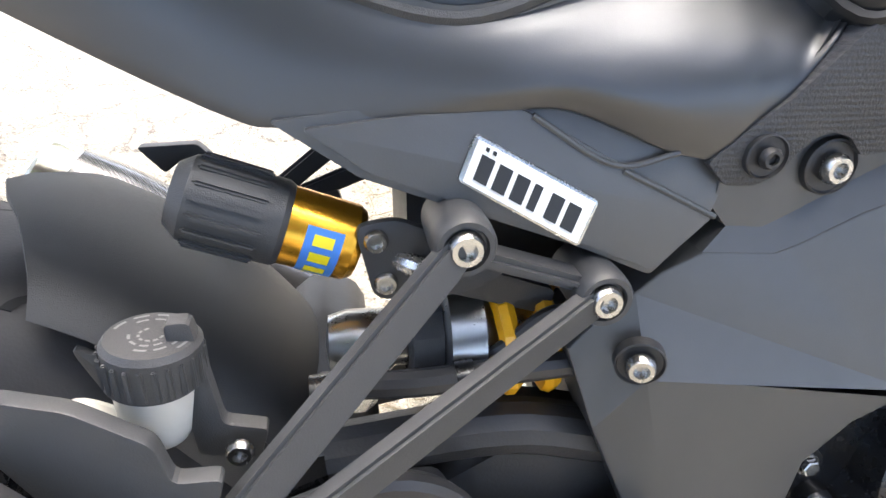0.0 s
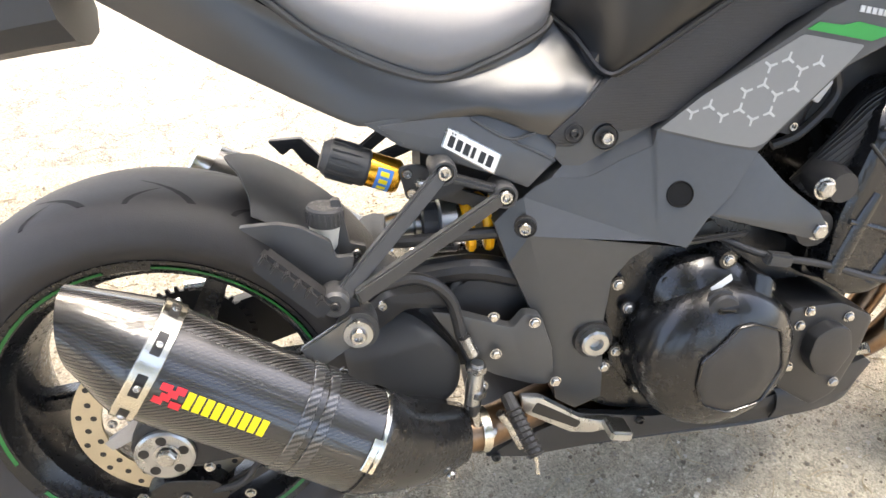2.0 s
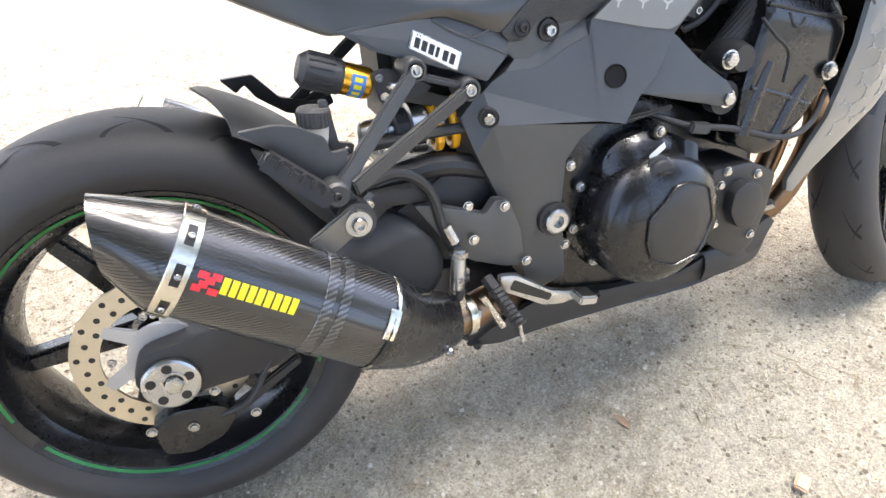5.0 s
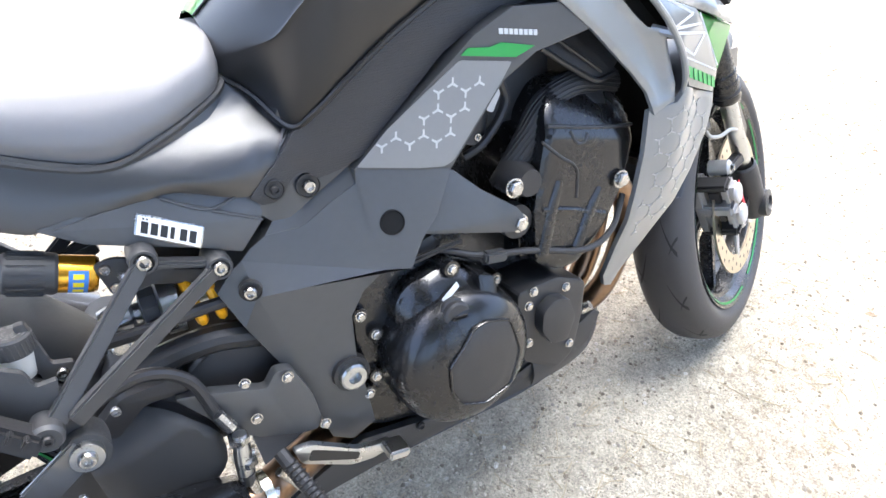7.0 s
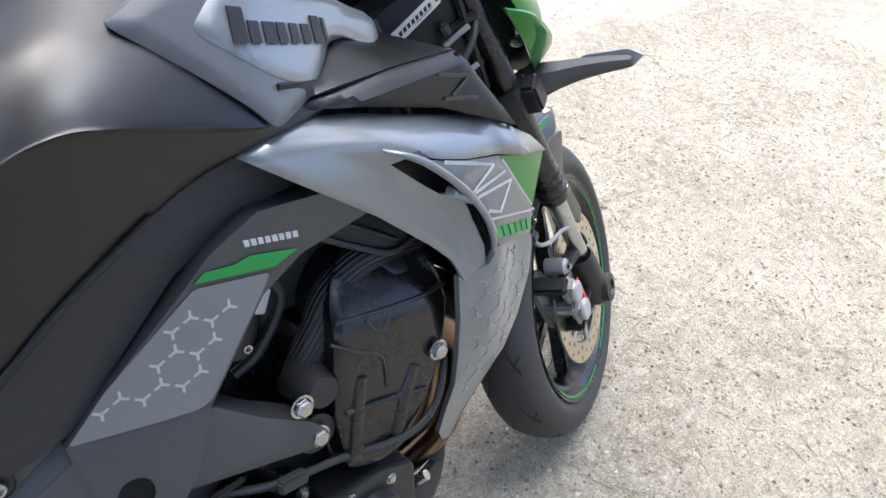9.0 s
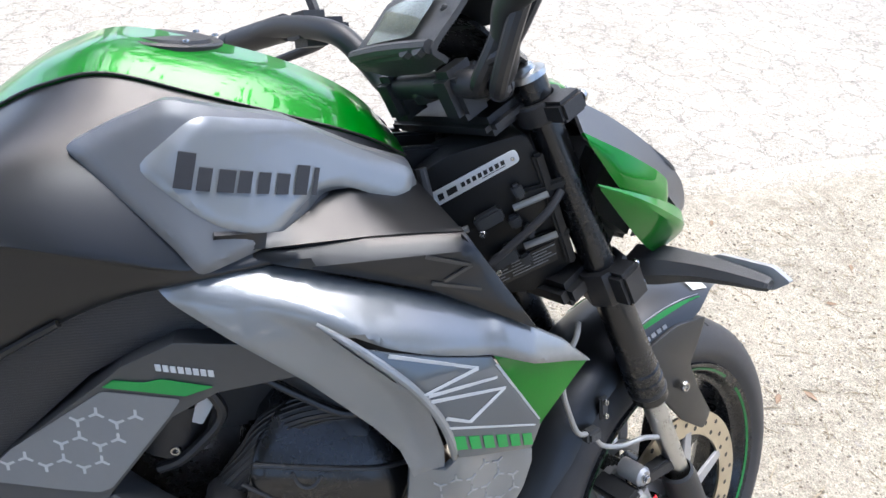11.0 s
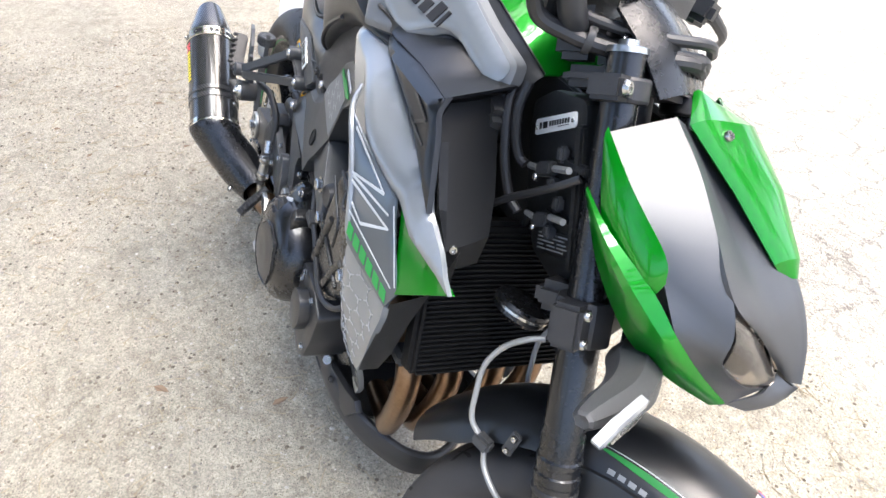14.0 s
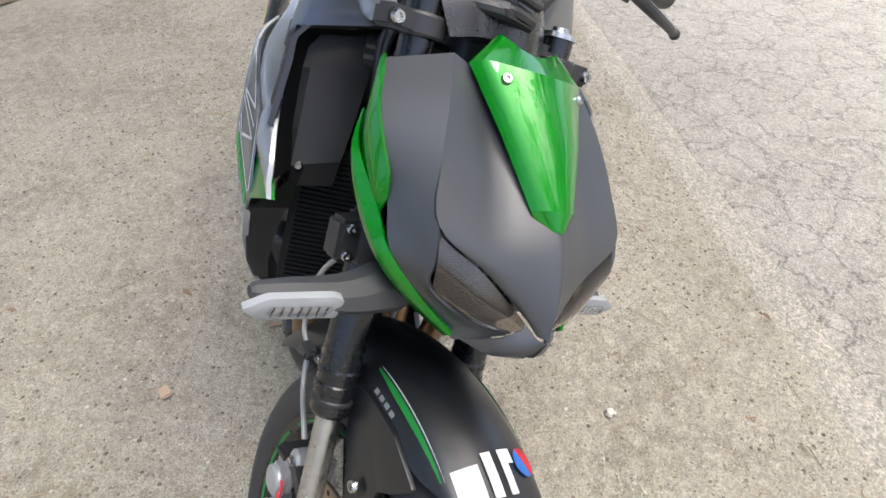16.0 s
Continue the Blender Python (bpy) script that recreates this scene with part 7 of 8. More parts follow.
forks = []
for s in (1, -1):
    fk = part("fork_leg", forked(lathe([(0.0, 0.27), (0.0225, 0.27), (0.0255, 0.275), (0.0255, 0.300), (0.0268, 0.302), (0.0268, 0.312), (0.0252, 0.314), (0.0252, 0.322), (0.0262, 0.324), (0.0262, 0.330), (0.0247, 0.333), (0.0245, 0.36), (0.0238, 0.366), (0.0230, 0.46), (0.0210, 0.47), (0.0190, 0.762), (0.0, 0.762)], leg(s, 0), STEER_AXIS, 32)), BLACK, bike, "black upside-down fork leg")
    part("slider", forked(lathe([(0.0158, 0.05), (0.0158, 0.28)], leg(s, 0), STEER_AXIS, 28)), ALU, fk, "bare metal slider tube")
    part("scraper_ring", forked(lathe([(0.0255, 0.286), (0.0270, 0.288), (0.0270, 0.292), (0.0255, 0.294)], leg(s, 0), STEER_AXIS, 28)), DARK, fk)
    foot = join(forked(lathe([(0.0, -0.02), (0.024, -0.02), (0.027, 0.0), (0.027, 0.09), (0.025, 0.11), (0.0215, 0.115)], leg(s, 0, -0.004), STEER_AXIS, 26)), forked(lathe([(0.0, 0.03), (0.026, 0.03), (0.028, 0.02), (0.028, -0.024), (0.016, -0.026), (0.014, -0.02), (0.0, -0.02)], V((1.482, -0.105 * s, 0.297)), (0, s, 0), 26)))
    part("fork_foot", foot, DARK, fk)
    part("fork_cap", forked(lathe([(0.0212, 0.762), (0.0205, 0.768), (0.017, 0.769), (0.011, 0.770), (0.010, 0.775), (0.0, 0.775)], leg(s, 0), STEER_AXIS, 24)), ALU, fk)
    def blk(u0, u1, v0, v1, y0, y1, bev=0.004, s=s):
        """A block of the caliper between heights u along the leg, depths v and widths y."""
        bm = bmesh.new()
        c = [[bm.verts.new(leg(s, u, v) + V((0, s * (0.098 + y), 0))) for u, v in ((u0, v0), (u1, v0), (u1, v1), (u0, v1))] for y in (y0, y1)]
        bm.faces.new(c[0]); bm.faces.new(c[1][::-1])
        for k in range(4):
            bm.faces.new((c[0][k], c[1][k], c[1][(k + 1) % 4], c[0][(k + 1) % 4]))
        bmesh.ops.recalc_face_normals(bm, faces=bm.faces)
        bmesh.ops.bevel(bm, geom=list(bm.edges), offset=bev, segments=2, affect="EDGES")
        return forked(bm)
    cal = part("front_caliper", blk(0.026, 0.078, -0.106, -0.064, -0.106, -0.080, 0.010), SILVER, bike, "silver radial four piston brake caliper")
    part("upper_half", blk(0.094, 0.146, -0.106, -0.064, -0.106, -0.080, 0.010), SILVER, cal)
    part("inner_half", blk(0.022, 0.150, -0.112, -0.060, -0.052, -0.026, 0.008), SILVER, cal)
    for u0, u1 in ((0.018, 0.034), (0.074, 0.098), (0.138, 0.154)):
        part("bridge", blk(u0, u1, -0.114, -0.078, -0.100, -0.030, 0.005), SILVER if u0 == 0.074 else DARK, cal)
    part("brake_pad", blk(0.045, 0.128, -0.100, -0.070, -0.078, -0.056, 0.002), DARK, cal)
    for u in (0.058, 0.114):
        part("piston_boss", forked(lathe([(0.021, 0.0), (0.020, 0.005), (0.016, 0.007), (0.0, 0.007)], leg(s, u, -0.086) + V((0, -0.007 * s, 0)), (0, -s, 0), 20)), SILVER, cal)
    for u in (0.012, 0.158):
        part("mount_lug", forked(lathe([(0.015, -0.03), (0.015, 0.006), (0.011, 0.010), (0.0, 0.010)], leg(s, u, -0.062) + V((0, 0.01 * s, 0)), (0, -s, 0), 16)), SILVER, cal)
        bolt(cal, fp_(leg(s, u, -0.062) + V((0, -0.001 * s, 0))), BOLT_H, fd_((0, -s, 0)))
    part("caliper_print", forked(bar(leg(s, 0.045, -0.066) + V((0, -0.0078 * s, 0)), leg(s, 0.125, -0.066) + V((0, -0.0078 * s, 0)), 0.009, 0.009, 0.0015, (0, 1, 0), 0)), RED, cal, "red lettering bar")
    part("caliper_arm", forked(bar(leg(s, 0.155, -0.075) + V((0, 0.012 * s, 0)), leg(s, 0.135, 0.0), 0.02, 0.024, 0.02)), DARK, cal)
    part("caliper_arm", forked(bar(leg(s, 0.025, -0.075) + V((0, 0.012 * s, 0)), leg(s, 0.045, 0.0), 0.02, 0.024, 0.02)), DARK, cal)
    part("brake_hose", steered(tube([(x, y * s, z) for x, y, z in ((1.238, -0.060, 0.690), (1.224, -0.070, 0.680), (1.205, -0.070, 0.651), (1.197, -0.070, 0.615), (1.206, -0.070, 0.579), (1.221, -0.070, 0.544), (1.248, -0.068, 0.530), (1.267, -0.070, 0.506), (1.297, -0.078, 0.496), (1.330, -0.088, 0.498), (1.356, -0.092, 0.490))], 0.0037, 10)), HOSEGREY, cal, "pale braided brake hose")
    clip = part("hose_clip", steered(box((1.248, -0.068 * s, 0.530), (0.026, 0.018, 0.018), 0.004)), PLASTIC, cal)
    part("clip_plate", steered(box((1.277, -0.064 * s, 0.556), (0.014, 0.006, 0.034), 0.002)), PLASTIC, clip)
    for dz in (-0.010, 0.010):
        bolt(clip, sp((1.277, -0.068 * s, 0.556 + dz)), BOLT_S, sd((0, -s, 0)), 0.7)
    forks.append(fk)

# ---- clamps and bars ----
lower_clamp = part("lower_yoke", forked(box(leg(1, 0.49) * 0.5 + leg(-1, 0.49) * 0.5 + V((-0.03, 0, 0)), (0.075, 0.20, 0.035), 0.01, pose(0, 0, 0, 0, -24.5, 0))), DARK, bike, "black lower fork yoke")
upper_clamp = part("upper_yoke", forked(box(leg(1, 0.727) * 0.5 + leg(-1, 0.727) * 0.5 + V((-0.03, 0, 0)), (0.085, 0.20, 0.022), 0.008, pose(0, 0, 0, 0, -24.5, 0))), DARK, bike, "black upper fork yoke")
for s in (1, -1):
    part("clamp", forked(lathe([(0.0215, -0.024), (0.031, -0.024), (0.033, -0.020), (0.033, 0.020), (0.031, 0.024), (0.0215, 0.024)], leg(s, 0.49), STEER_AXIS, 8)), DARK, lower_clamp)
    part("clamp_ear", forked(box(leg(s, 0.49, 0.001) + V((0, -0.033 * s, 0)), (0.036, 0.032, 0.048), 0.005, pose(0, 0, 0, 0, -24.5, 0))), DARK, lower_clamp)
    part("clamp", forked(lathe([(0.0210, -0.012), (0.027, -0.012), (0.0285, -0.009), (0.0285, 0.009), (0.027, 0.012), (0.0210, 0.012)], leg(s, 0.727), STEER_AXIS, 24)), DARK, upper_clamp)
    part("clamp_ear", forked(box(leg(s, 0.727, 0.003) + V((0, -0.033 * s, 0)), (0.036, 0.034, 0.024), 0.004, pose(0, 0, 0, 0, -24.5, 0))), DARK, upper_clamp)
    bolt(upper_clamp, fp_(leg(s, 0.727, 0.021) + V((0, -0.041 * s, 0))), BOLT, fd_((0.9, 0, 0.4)), 0.9)
    for u in (-0.015, 0.015):
        bolt(lower_clamp, fp_(leg(s, 0.49 + u, 0.019) + V((0, -0.037 * s, 0))), BOLT_S, fd_((0.9, 0, 0.4)))
stem = part("steering_stem", steered(tube([leg(1, 0.49) * 0.5 + leg(-1, 0.49) * 0.5 + V((-0.035, 0, 0)), leg(1, 0.76) * 0.5 + leg(-1, 0.76) * 0.5 + V((-0.035, 0, 0))], 0.028, 20)), DARK, bike, "black steering stem")
part("stem_nut", steered(lathe([(0.024, 0.0), (0.024, 0.012), (0.0, 0.014)], leg(1, 0.757) * 0.5 + leg(-1, 0.757) * 0.5 + V((-0.035, 0, 0)), STEER_AXIS, 6)), ALU, stem)
bars = part("handlebar", steered(tube([(1.02, -0.385, 1.075), (1.045, -0.28, 1.085), (1.062, -0.17, 1.068), (1.078, -0.135, 1.040), (1.092, -0.11, 1.006), (1.090, -0.085, 0.995), (1.078, -0.06, 0.996), (1.078, 0.06, 0.996), (1.090, 0.085, 0.995), (1.092, 0.11, 1.006), (1.078, 0.135, 1.040), (1.062, 0.17, 1.068), (1.045, 0.28, 1.085), (1.02, 0.385, 1.075)], 0.0145, 14)), MATTE, bike, "matte black tapered handlebar")
for s in (1, -1):
    part("riser", steered(box((1.085, -0.055 * s, 0.990), (0.046, 0.036, 0.055), 0.008, pose(0, 0, 0, 0, -24.5, 0))), MATTE, bars)
    part("grip", steered(tube([(1.052, -0.285 * s, 1.085), (1.018, -0.395 * s, 1.075)], 0.0185, 16)), HOSE, bars)
    part("bar_end", steered(lathe([(0.0, 0.0), (0.017, 0.0), (0.017, 0.018), (0.0, 0.02)], (1.016, -0.396 * s, 1.075), (-0.3, -s, -0.05), 16)), DARK, bars)
    part("switch_box", steered(box((1.068, -0.245 * s, 1.078), (0.05, 0.06, 0.045), 0.01)), PLASTIC, bars)
    part("lever_clamp", steered(box((1.085, -0.215 * s, 1.075), (0.045, 0.03, 0.03), 0.008)), DARK, bars)
    part("lever", steered(tube([(1.098, -0.235 * s, 1.075), (1.105, -0.30 * s, 1.062), (1.085, -0.37 * s, 1.05), (1.066, -0.415 * s, 1.042)], [0.009, 0.008, 0.007, 0.0065], 10, 6, True, 0.7)), MATTE, bars, "matte black lever")
    part("lever_ball", steered(lathe([(0.0, -0.009), (0.007, -0.006), (0.009, 0.0), (0.007, 0.006), (0.0, 0.009)], (1.064, -0.418 * s, 1.041), (0, 1, 0), 14)), MATTE, bars)
    mir = part("mirror", steered(loft([[(1.0 + dx, s * (-0.38 - 0.075 * u), 1.235 + 0.04 * v - 0.01 * u) for dx, v in ((0.0, -1), (0.03, -0.6), (0.042, 0), (0.03, 0.6), (0.0, 1))] for u in (-1, -0.6, 0, 0.6, 1)], 4, 4, 0.004)), PLASTIC, bike, "black rear view mirror")
    part("mirror_stalk", steered(tube([(1.078, -0.235 * s, 1.09), (1.07, -0.26 * s, 1.14), (1.04, -0.32 * s, 1.2), (1.02, -0.36 * s, 1.23)], 0.007, 10)), DARK, mir)
mc_f = part("front_master_cylinder", steered(box((1.10, -0.185, 1.085), (0.04, 0.07, 0.035), 0.008)), DARK, bike, "black front brake master cylinder")
part("fluid_cup", steered(lathe([(0.0, 0.0), (0.02, 0.0), (0.022, 0.035), (0.0, 0.035)], (1.12, -0.15, 1.10), (0, 0, 1), 20)), PLASTIC, mc_f)
for k, (dy, dz, r) in enumerate(((0.0, 0.0, 0.0085), (0.028, 0.004, 0.0085), (0.012, 0.022, 0.006))):
    part("control_hose", steered(tube([(1.075 + 0.015 * k, -0.175 + dy, 1.085), (1.064 + 0.008 * k, -0.155 + dy, 1.03), (1.068, -0.132 + dy, 0.992 + dz), (1.095, -0.105 + dy * 0.8, 0.987 + dz), (1.125, -0.078 + dy * 0.7, 0.991 + dz), (1.165, -0.052 + dy * 0.5, 1.003 + dz), (1.195, -0.02 + dy * 0.4, 1.016 + dz), (1.19, 0.03, 1.01 + dz)], r, 10)), HOSE, mc_f)
part("hose_union", steered(tube([(1.135, -0.070, 1.006), (1.162, -0.053, 1.014)], 0.0075, 8)), STEEL, mc_f)
part("hose_union", steered(tube([(1.178, -0.038, 1.012), (1.198, -0.012, 1.020)], 0.0095, 8)), DARK, mc_f)
part("cable_tie", steered(lathe([(0.012, -0.004), (0.0145, -0.004), (0.0145, 0.004), (0.012, 0.004)], (1.11, -0.085, 0.99), (0.8, 0.5, 0.1), 16)), PLASTIC, mc_f)

# ---- instruments ----
DM = Matrix.Translation((1.074, 0, 1.056)) @ pose(0, 0, 0, 0, -38, 0) @ Matrix.Diagonal((0.76, 0.74, 0.9, 1.0))


dash = part("instrument_housing", steered(loft([[DM @ V((a, b * 1.0, h)) for a, b, h in ((-0.055, y, -0.03 if abs(y) < 0.09 else -0.02), (-0.06, y, 0.004), (0.0, y, 0.012), (0.055, y, 0.016), (0.07, y, -0.01), (0.05, y, -0.04))] for y in (-0.105, -0.095, -0.05, 0.0, 0.05, 0.095, 0.105)], 3, 4, 0.006)), PLASTIC, bike, "angular black instrument cluster")
scr = bmesh.new()
vs = [scr.verts.new(DM @ V(p)) for p in ((-0.045, -0.055, 0.0145), (-0.048, 0.06, 0.0142), (0.02, 0.075, 0.0210), (0.035, 0.03, 0.0225), (0.035, -0.05, 0.0225))]
scr.faces.new(vs)
bmesh.ops.solidify(scr, geom=list(scr.faces), thickness=0.003)
part("display", steered(scr), SCREEN, dash, "grey green liquid crystal display")
part("housing_rim", steered(tube([DM @ V(p) for p in ((-0.058, -0.10, 0.006), (-0.06, 0.0, 0.01), (-0.058, 0.10, 0.006))], 0.007, 8)), PLASTIC, dash)
for y in (-0.015, 0.015):
    part("button", steered(lathe([(0.009, 0), (0.008, 0.006), (0, 0.006)], DM @ V((-0.062, y - 0.07, 0.004)), (-0.8, 0, 0.5), 12)), PLASTIC, dash)
bolt(dash, sp(DM @ V((0.0, -0.085, 0.016))), BOLT_K, sd((-0.6, 0, 0.8)), 0.6)
part("hood", steered(loft([[(1.12, -0.085, 1.03), (1.10, -0.05, 1.062), (1.095, 0, 1.070), (1.10, 0.05, 1.062), (1.12, 0.085, 1.03)], [(1.165, -0.078, 1.005), (1.168, -0.045, 1.030), (1.168, 0, 1.036), (1.168, 0.045, 1.030), (1.165, 0.078, 1.005)], [(1.20, -0.065, 0.975), (1.208, -0.035, 0.988), (1.21, 0, 0.992), (1.208, 0.035, 0.988), (1.20, 0.065, 0.975)]], 4, 3, 0.004)), BLACK, dash)
part("ignition_switch", steered(lathe([(0.0, 0.0), (0.022, 0.0), (0.024, 0.01), (0.02, 0.02), (0.0, 0.02)], (1.09, 0, 0.985), (-0.4, 0, 1), 20)), DARK, bike, "black ignition switch")

# ---- headlight mask ----
OFF = 0.026  # the mask sits a little off the middle plane


def sym(rows):
    """Half rows, from the flank to the middle, made whole."""
    return [[V((x, y + OFF, z)) for x, y, z in r] + [V((x, -y + OFF, z)) for x, y, z in r[-2::-1]] for r in rows]


def creased(row, dip):
    """A half row from the ridge over a hollow to the crest."""
    r, v, c = (V(p) for p in row[1:])
    v = v - V((0.5, 0, 0.85)) * dip
    return [tuple(p) for p in (r, r.lerp(v, 0.10), r.lerp(v, 0.24), r.lerp(v, 0.55), v, v.lerp(c, 0.55), v.lerp(c, 0.86), c)]


mask = part("headlight_mask", steered(loft(sym([creased(r, d) for d, r in zip((0.002, 0.005, 0.007, 0.007, 0.004, 0.001), [
    [(1.193, -0.146, 0.932), (1.225, -0.096, 0.970), (1.238, -0.066, 0.965), (1.248, 0, 0.978)],
    [(1.240, -0.160, 0.902), (1.277, -0.112, 0.941), (1.294, -0.058, 0.930), (1.315, 0, 0.945)],
    [(1.295, -0.161, 0.872), (1.325, -0.126, 0.905), (1.350, -0.060, 0.897), (1.372, 0, 0.905)],
    [(1.366, -0.136, 0.860), (1.372, -0.131, 0.866), (1.398, -0.066, 0.866), (1.413, 0, 0.873)],
    [(1.403, -0.074, 0.834), (1.405, -0.071, 0.837), (1.429, -0.036, 0.832), (1.441, 0, 0.840)],
    [(1.435, -0.014, 0.801), (1.437, -0.012, 0.803), (1.452, -0.007, 0.799), (1.462, 0, 0.802)]])]), 5, 2, 0.004)), MASK, bike, "matte graphite headlight mask", 40)
for s in (1, -1):
    def q(x, y, z, s=s):
        return V((x, OFF + s * y, z))
    lens = part("headlight_lens", steered(loft([[q(1.372, -0.127, 0.862), q(1.405, -0.070, 0.834), q(1.436, -0.014, 0.800)],
                                                [q(1.393, -0.128, 0.838), q(1.422, -0.072, 0.814), q(1.441, -0.020, 0.796)],
                                                [q(1.398, -0.121, 0.810), q(1.424, -0.075, 0.797), q(1.440, -0.028, 0.790)],
                                                [q(1.397, -0.115, 0.803), q(1.421, -0.073, 0.788), q(1.437, -0.030, 0.786)]], 4, 4, 0.003)), LENS, mask, "smoked headlight lens")
    part("lamp_bowl", steered(loft([[q(x - 0.022, y * 0.96, z - 0.004 - d) for x, y, z in r] for d, r in ((0, ((1.372, -0.127, 0.862), (1.405, -0.070, 0.834), (1.436, -0.014, 0.800))), (0, ((1.393, -0.128, 0.838), (1.422, -0.072, 0.814), (1.441, -0.020, 0.796))), (0, ((1.397, -0.115, 0.803), (1.421, -0.073, 0.788), (1.437, -0.030, 0.786))))], 3, 3, 0.002)), BOWL, lens)
    part("reflector", steered(lathe([(0.0, -0.012), (0.016, -0.008), (0.026, 0.004), (0.027, 0.006)], q(1.374, -0.092, 0.828), (1, -0.5 * s, -0.1), 22)), STEEL, lens)
    part("reflector", steered(lathe([(0.0, -0.012), (0.013, -0.008), (0.021, 0.004), (0.022, 0.006)], q(1.394, -0.050, 0.812), (1, -0.3 * s, -0.1), 22)), STEEL, lens)
    part("side_facet", steered(loft([[q(*a), q(*V(a).lerp(V(b), 0.5)), q(*b)] for a, b in (
        ((1.193, -0.146, 0.932), (1.225, -0.096, 0.970)), ((1.240, -0.160, 0.902), (1.277, -0.112, 0.941)),
        ((1.278, -0.161, 0.880), (1.325, -0.126, 0.905)), ((1.300, -0.159, 0.863), (1.372, -0.131, 0.865)),
        ((1.318, -0.156, 0.849), (1.391, -0.130, 0.838)), ((1.353, -0.152, 0.815), (1.398, -0.123, 0.809)),
        ((1.385, -0.118, 0.778), (1.421, -0.075, 0.788)), ((1.418, -0.075, 0.757), (1.438, -0.032, 0.785)))], 4, 2, 0.004)), MASK, mask, "", 40)
    part("chin", steered(loft([[q(1.420, -0.070, 0.760), q(1.440, -0.040, 0.782), q(1.438, -0.014, 0.800)], [q(1.440, -0.040, 0.757), q(1.454, -0.022, 0.774), q(1.455, -0.006, 0.796)], [q(1.436, -0.012, 0.748), q(1.456, -0.008, 0.768), q(1.462, -0.001, 0.797)]], 3, 2, 0.003)), MASK, mask)
    part("green_flank", steered(loft([[q(1.190, -0.147, 0.936), q(1.192, -0.150, 0.930), q(1.194, -0.150, 0.924)],
                                      [q(1.246, -0.163, 0.905), q(1.242, -0.166, 0.885), q(1.240, -0.160, 0.862)],
                                      [q(1.306, -0.162, 0.872), q(1.300, -0.166, 0.850), q(1.295, -0.160, 0.825)],
                                      [q(1.320, -0.158, 0.850), q(1.318, -0.158, 0.835), q(1.315, -0.154, 0.82)]], 5, 2, 0.004)), GREEN, mask, "gloss green side flank", 32)
    part("lower_green_fin", steered(loft([[q(1.206, -0.151, 0.879), q(1.207, -0.153, 0.876), q(1.209, -0.152, 0.872)],
                                      [q(1.252, -0.168, 0.862), q(1.250, -0.172, 0.852), q(1.256, -0.150, 0.822)],
                                      [q(1.318, -0.162, 0.838), q(1.306, -0.170, 0.820), q(1.312, -0.136, 0.779)],
                                      [q(1.354, -0.154, 0.816), q(1.352, -0.156, 0.798), q(1.350, -0.122, 0.765)],
                                      [q(1.388, -0.118, 0.788), q(1.384, -0.122, 0.778), q(1.378, -0.104, 0.758)],
                                      [q(1.420, -0.082, 0.766), q(1.416, -0.084, 0.761), q(1.410, -0.080, 0.753)]], 4, 3, 0.004)), GREEN, mask, "", 32)
visor = part("visor", steered(loft(sym([
    [(1.210, -0.046, 0.994), (1.212, -0.042, 0.998), (1.217, -0.036, 0.998), (1.225, -0.018, 0.995), (1.230, 0, 0.994)],
    [(1.236, -0.082, 0.969), (1.241, -0.076, 0.976), (1.247, -0.066, 0.982), (1.264, -0.03, 0.990), (1.269, 0, 0.992)],
    [(1.305, -0.056, 0.933), (1.309, -0.051, 0.939), (1.315, -0.042, 0.945), (1.326, -0.02, 0.952), (1.331, 0, 0.954)],
    [(1.372, -0.031, 0.893), (1.374, -0.027, 0.898), (1.378, -0.019, 0.903), (1.382, -0.01, 0.906), (1.384, 0, 0.907)],
    [(1.388, -0.013, 0.880), (1.390, -0.010, 0.885), (1.392, -0.007, 0.888), (1.394, -0.004, 0.889), (1.395, 0, 0.889)]]), 1, 2, 0.003)), GREEN, mask, "gloss green visor", 14)
for s in (1, -1):
    bolt(visor, sp((1.266, OFF - s * 0.054, 0.975)), BOLT_S, sd((0.5, -0.4 * s, 0.8)))
part("mask_core", steered(box((1.30, OFF, 0.845), (0.13, 0.20, 0.11), 0.02, pose(0, 0, 0, 0, 35, 0))), PLASTIC, mask)

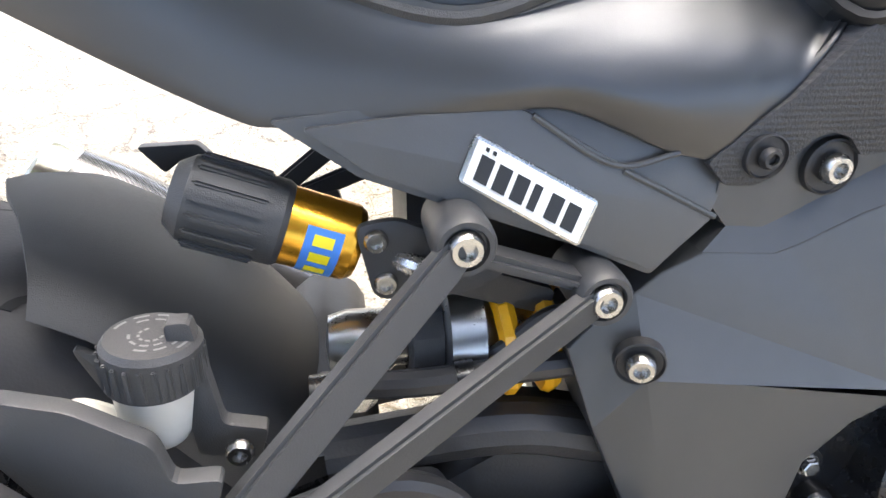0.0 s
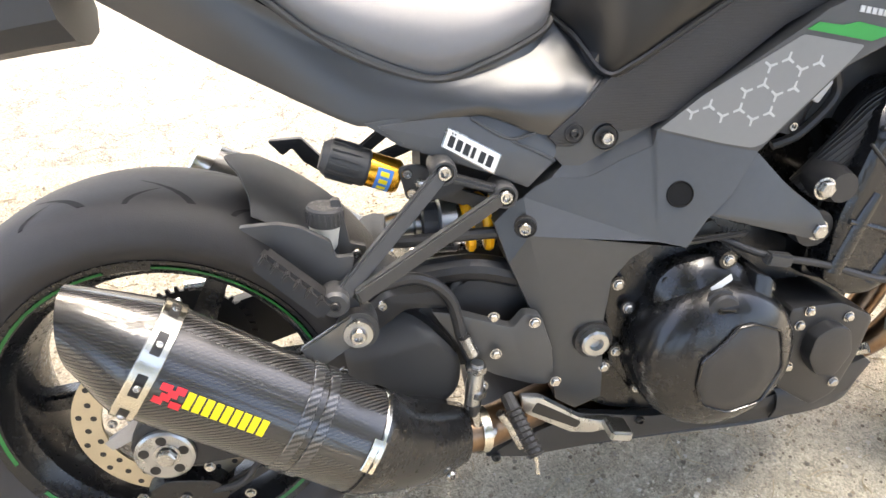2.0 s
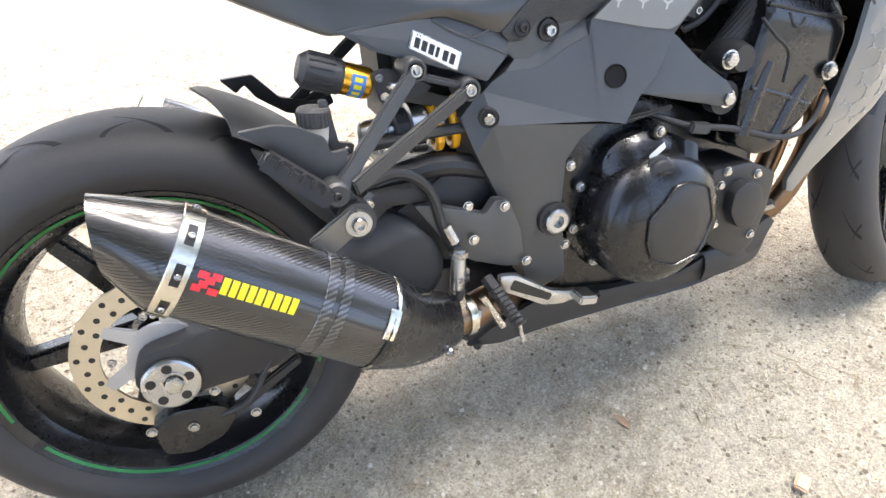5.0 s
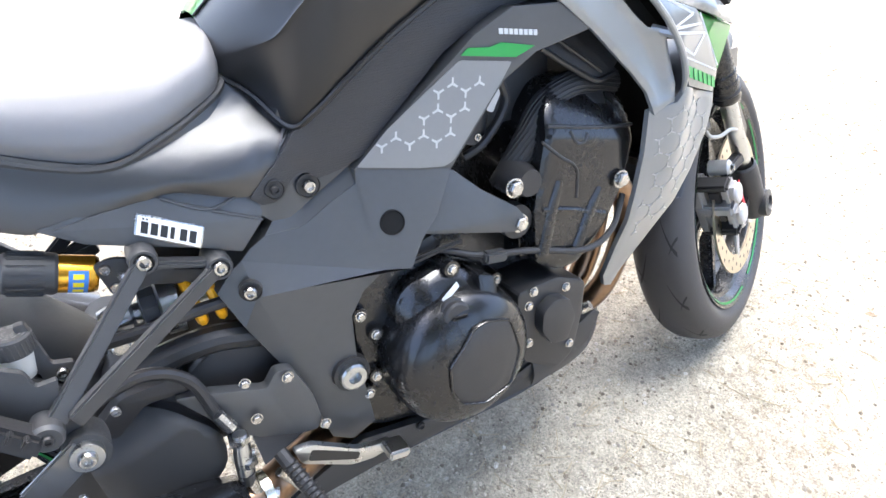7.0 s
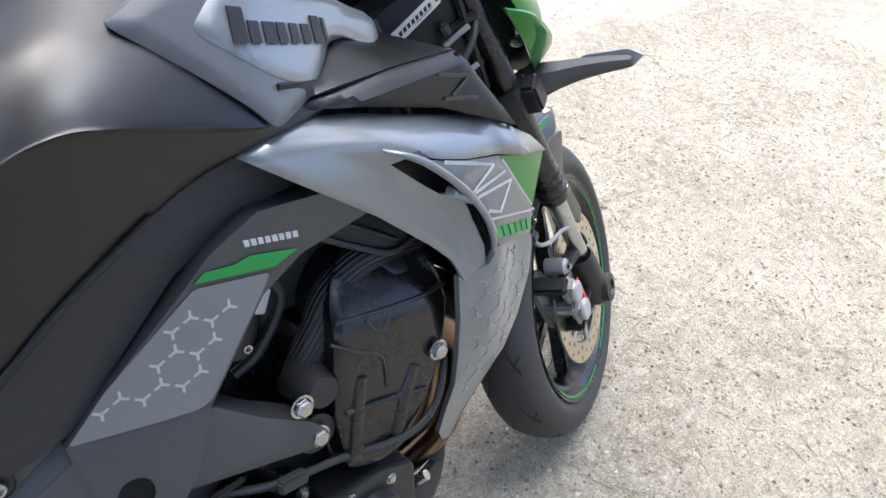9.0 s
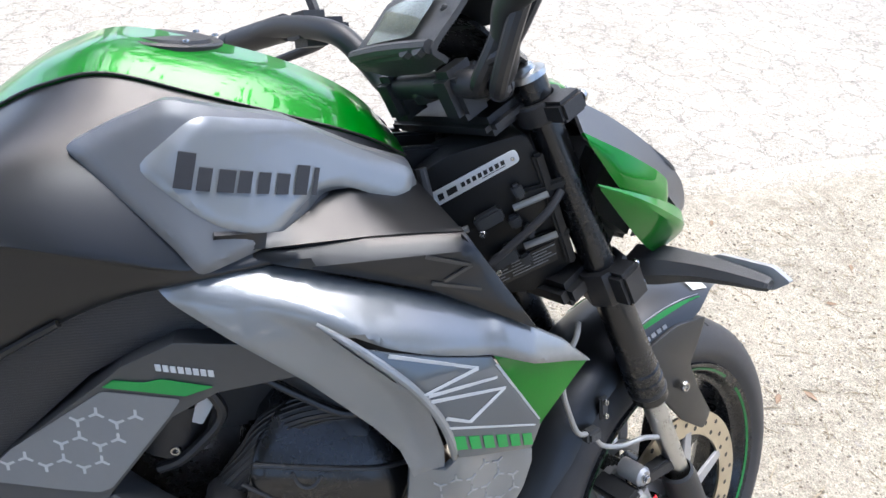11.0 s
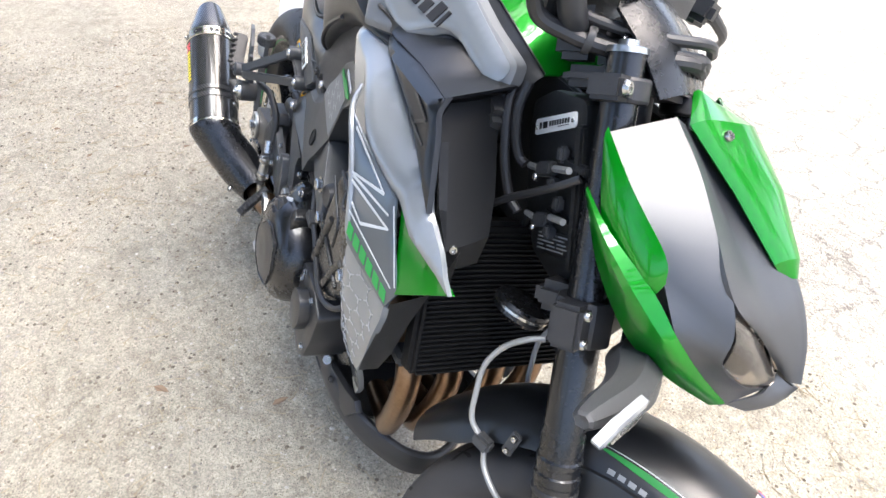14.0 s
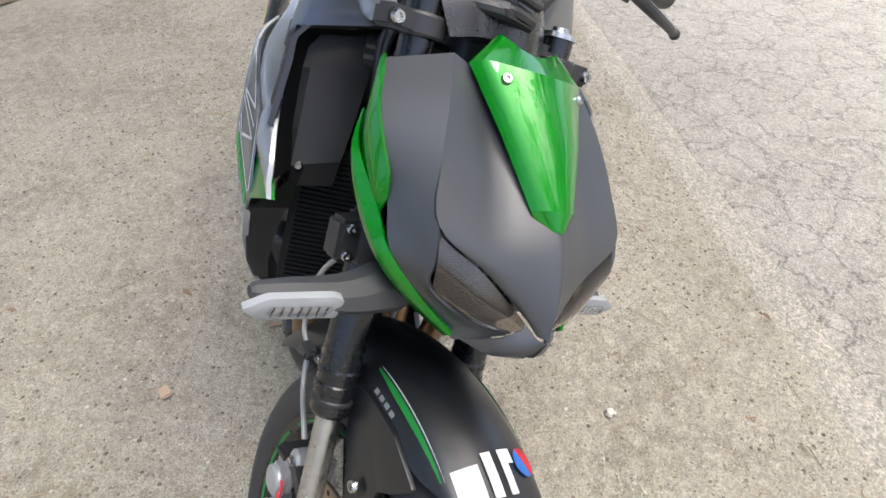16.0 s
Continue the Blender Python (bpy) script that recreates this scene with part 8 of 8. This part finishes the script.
# ---- indicators ----
for s in (1, -1):
    def pr(x, y, z, w, h, s=s):
        """An angular cross-section of the pod."""
        return [V((x + dx * w, s * y, z + dz * h)) for dx, dz in ((-0.8, 0.5), (0.0, 1.0), (0.7, 0.7), (1.0, 0.0), (0.7, -0.7), (-0.3, -1.0), (-1.0, -0.3), (-0.8, 0.5))]
    pod = part("turn_indicator", steered(loft([pr(1.335, -0.075, 0.748, 0.030, 0.026), pr(1.342, -0.11, 0.752, 0.030, 0.025), pr(1.350, -0.135, 0.753, 0.026, 0.020), pr(1.354, -0.165, 0.754, 0.022, 0.016), pr(1.352, -0.205, 0.754, 0.017, 0.012), pr(1.350, -0.240, 0.752, 0.010, 0.008), pr(1.350, -0.2415, 0.752, 0.0003, 0.0003)], 3, 1, 0.0)), PLASTIC, bike, "black turn indicator with clear lens", 18)
    def lens_plate(poly, depth, thick, s=s):
        """A plate across the pod's front, from sideways and upward sizes."""
        bm = skin(poly, lambda a, b: 0.0, thick, -1, 0.006, 0.002, 0.004)
        bm.transform(Matrix(((0, -1, 0, 1.3715 + depth), (-s, 0, 0, 0), (0, 0, 1, 0.754), (0, 0, 0, 1))))
        return steered(bm)
    outline = [tuple(q) for q in rounded([(0.160, -0.013), (0.160, 0.012), (0.172, 0.0165), (0.236, 0.013), (0.257, -0.001), (0.238, -0.0145)], 0.004)]
    lens_i = part("indicator_lens", lens_plate(outline, 0.004, 0.010), RIMLENS, pod, "clear faceted indicator lens with a pale rim", 30)
    part("inner_lens", lens_plate([(0.167 + (u - 0.160) * 0.80, v * 0.62) for u, v in outline], 0.0052, 0.003), CLEAR, lens_i)
    for k in range(7):
        part("lens_rib", steered(box((1.3770, s * -(0.177 + 0.0088 * k), 0.754), (0.0016, 0.0022, 0.013), 0.0004)), STEEL, lens_i)

# ---- front mudguard ----
MY = 0.0  # the mudguard's own middle


def guard(a, y, lift=0.0):
    """A point of the mudguard's crown at an angle round the axle."""
    f = min(1.0, abs(y) / 0.078)
    r = 0.368 - 0.030 * f ** 2 - 0.022 * f ** 8 - 0.018 * max(0, (40 - a) / 40) + lift
    return FC + V((math.cos(radians(a)) * r, y + MY, math.sin(radians(a)) * r))


fender = part("front_mudguard", forked(loft([[guard(158 - 7.3 * i, y * w) for y in (-0.078, -0.076, -0.066, -0.04, 0.0, 0.04, 0.066, 0.076, 0.078)] for i, w in enumerate([0.88, 0.95] + [1.0] * 8 + [0.95, 0.76, 0.52, 0.26, 0.06])], 2, 2, 0.003)), TANKM, bike, "flat black front mudguard")


def fender_patch(a0, a1, y0, y1, material, name):
    bm = bmesh.new()
    g = [[bm.verts.new(guard(a0 + (a1 - a0) * i / 4, y0 + (y1 - y0) * j / 3, 0.0025)) for j in range(4)] for i in range(5)]
    for i in range(4):
        for j in range(3):
            bm.faces.new((g[i][j], g[i][j + 1], g[i + 1][j + 1], g[i + 1][j]))
    bmesh.ops.solidify(bm, geom=list(bm.faces), thickness=0.001)
    return part(name, forked(bm), material, fender)


def fender_strip(a0, a1, y0, y1, material):
    bm = bmesh.new()
    rows = []
    for k in range(13):
        t = k / 12
        w = math.sin(math.pi * min(1, t * 1.2 + 0.1) * 0.5) * (1 - 0.85 * t)
        a = a0 + (a1 - a0) * t
        rows.append((bm.verts.new(guard(a, y0, 0.0022)), bm.verts.new(guard(a, y0 + (y1 - y0) * max(0.1, w), 0.0022))))
    for u, v in zip(rows, rows[1:]):
        bm.faces.new((u[0], u[1], v[1], v[0]))
    bmesh.ops.solidify(bm, geom=list(bm.faces), thickness=0.001)
    part("side_stripe", forked(bm), material, fender)


for s in (1, -1):
    part("mudguard_arm", forked(plate([rounded([(1.352, 0.590), (1.40, 0.609), (1.45, 0.620), (1.520, 0.614), (1.500, 0.575), (1.482, 0.548), (1.505, 0.50), (1.540, 0.445), (1.522, 0.42), (1.47, 0.455), (1.425, 0.505), (1.385, 0.545)], 0.008)], lambda x, z, s=s: -0.082 * s, 0.006, 0.002, out=-s)), TANKM, fender)
    bolt(fender, fp_((1.458, -0.088 * s, 0.522)), BOLT, fd_((0, -s, 0)))
    for y0, y1, m in ((0.0635, 0.0725, GREENM), (0.0612, 0.0633, LINE)):
        fender_strip(110, 83, s * -y0, s * -y1, m)


    for k in range(4):
        fender_patch(107 - 2.2 * k, 105.5 - 2.2 * k, s * -0.0728, s * -0.0752, FAINT, "letter_bar")


def fender_disc(a, y, r, sides, material, name):
    """A half disc on the crown; sides gives its run of turns."""
    bm = bmesh.new()
    c = bm.verts.new(guard(a, y, 0.0026))
    rim = [bm.verts.new(guard(a + math.degrees(r * math.sin(t) / 0.368), y + r * math.cos(t), 0.0026)) for t in (math.pi * (sides + k / 10) for k in range(11))]
    for p, q in zip(rim, rim[1:]):
        bm.faces.new((c, p, q))
    bmesh.ops.solidify(bm, geom=list(bm.faces), thickness=0.001)
    part(name, forked(bm), material, fender)


# maker's mark on top: plain white strokes and a two-coloured disc
for y0, y1, a0, a1 in ((-0.056, -0.028, 84, 78), (-0.021, -0.009, 85.5, 78), (0.0, 0.010, 85.5, 78), (0.010, 0.018, 85.5, 83)):
    fender_patch(a0, a1, y0, y1, WHITE, "white_mark")
fender_disc(83, 0.037, 0.0165, 0.65, SKYBLUE, "blue_mark")
fender_disc(83, 0.037, 0.0165, 1.65, RED, "red_mark")
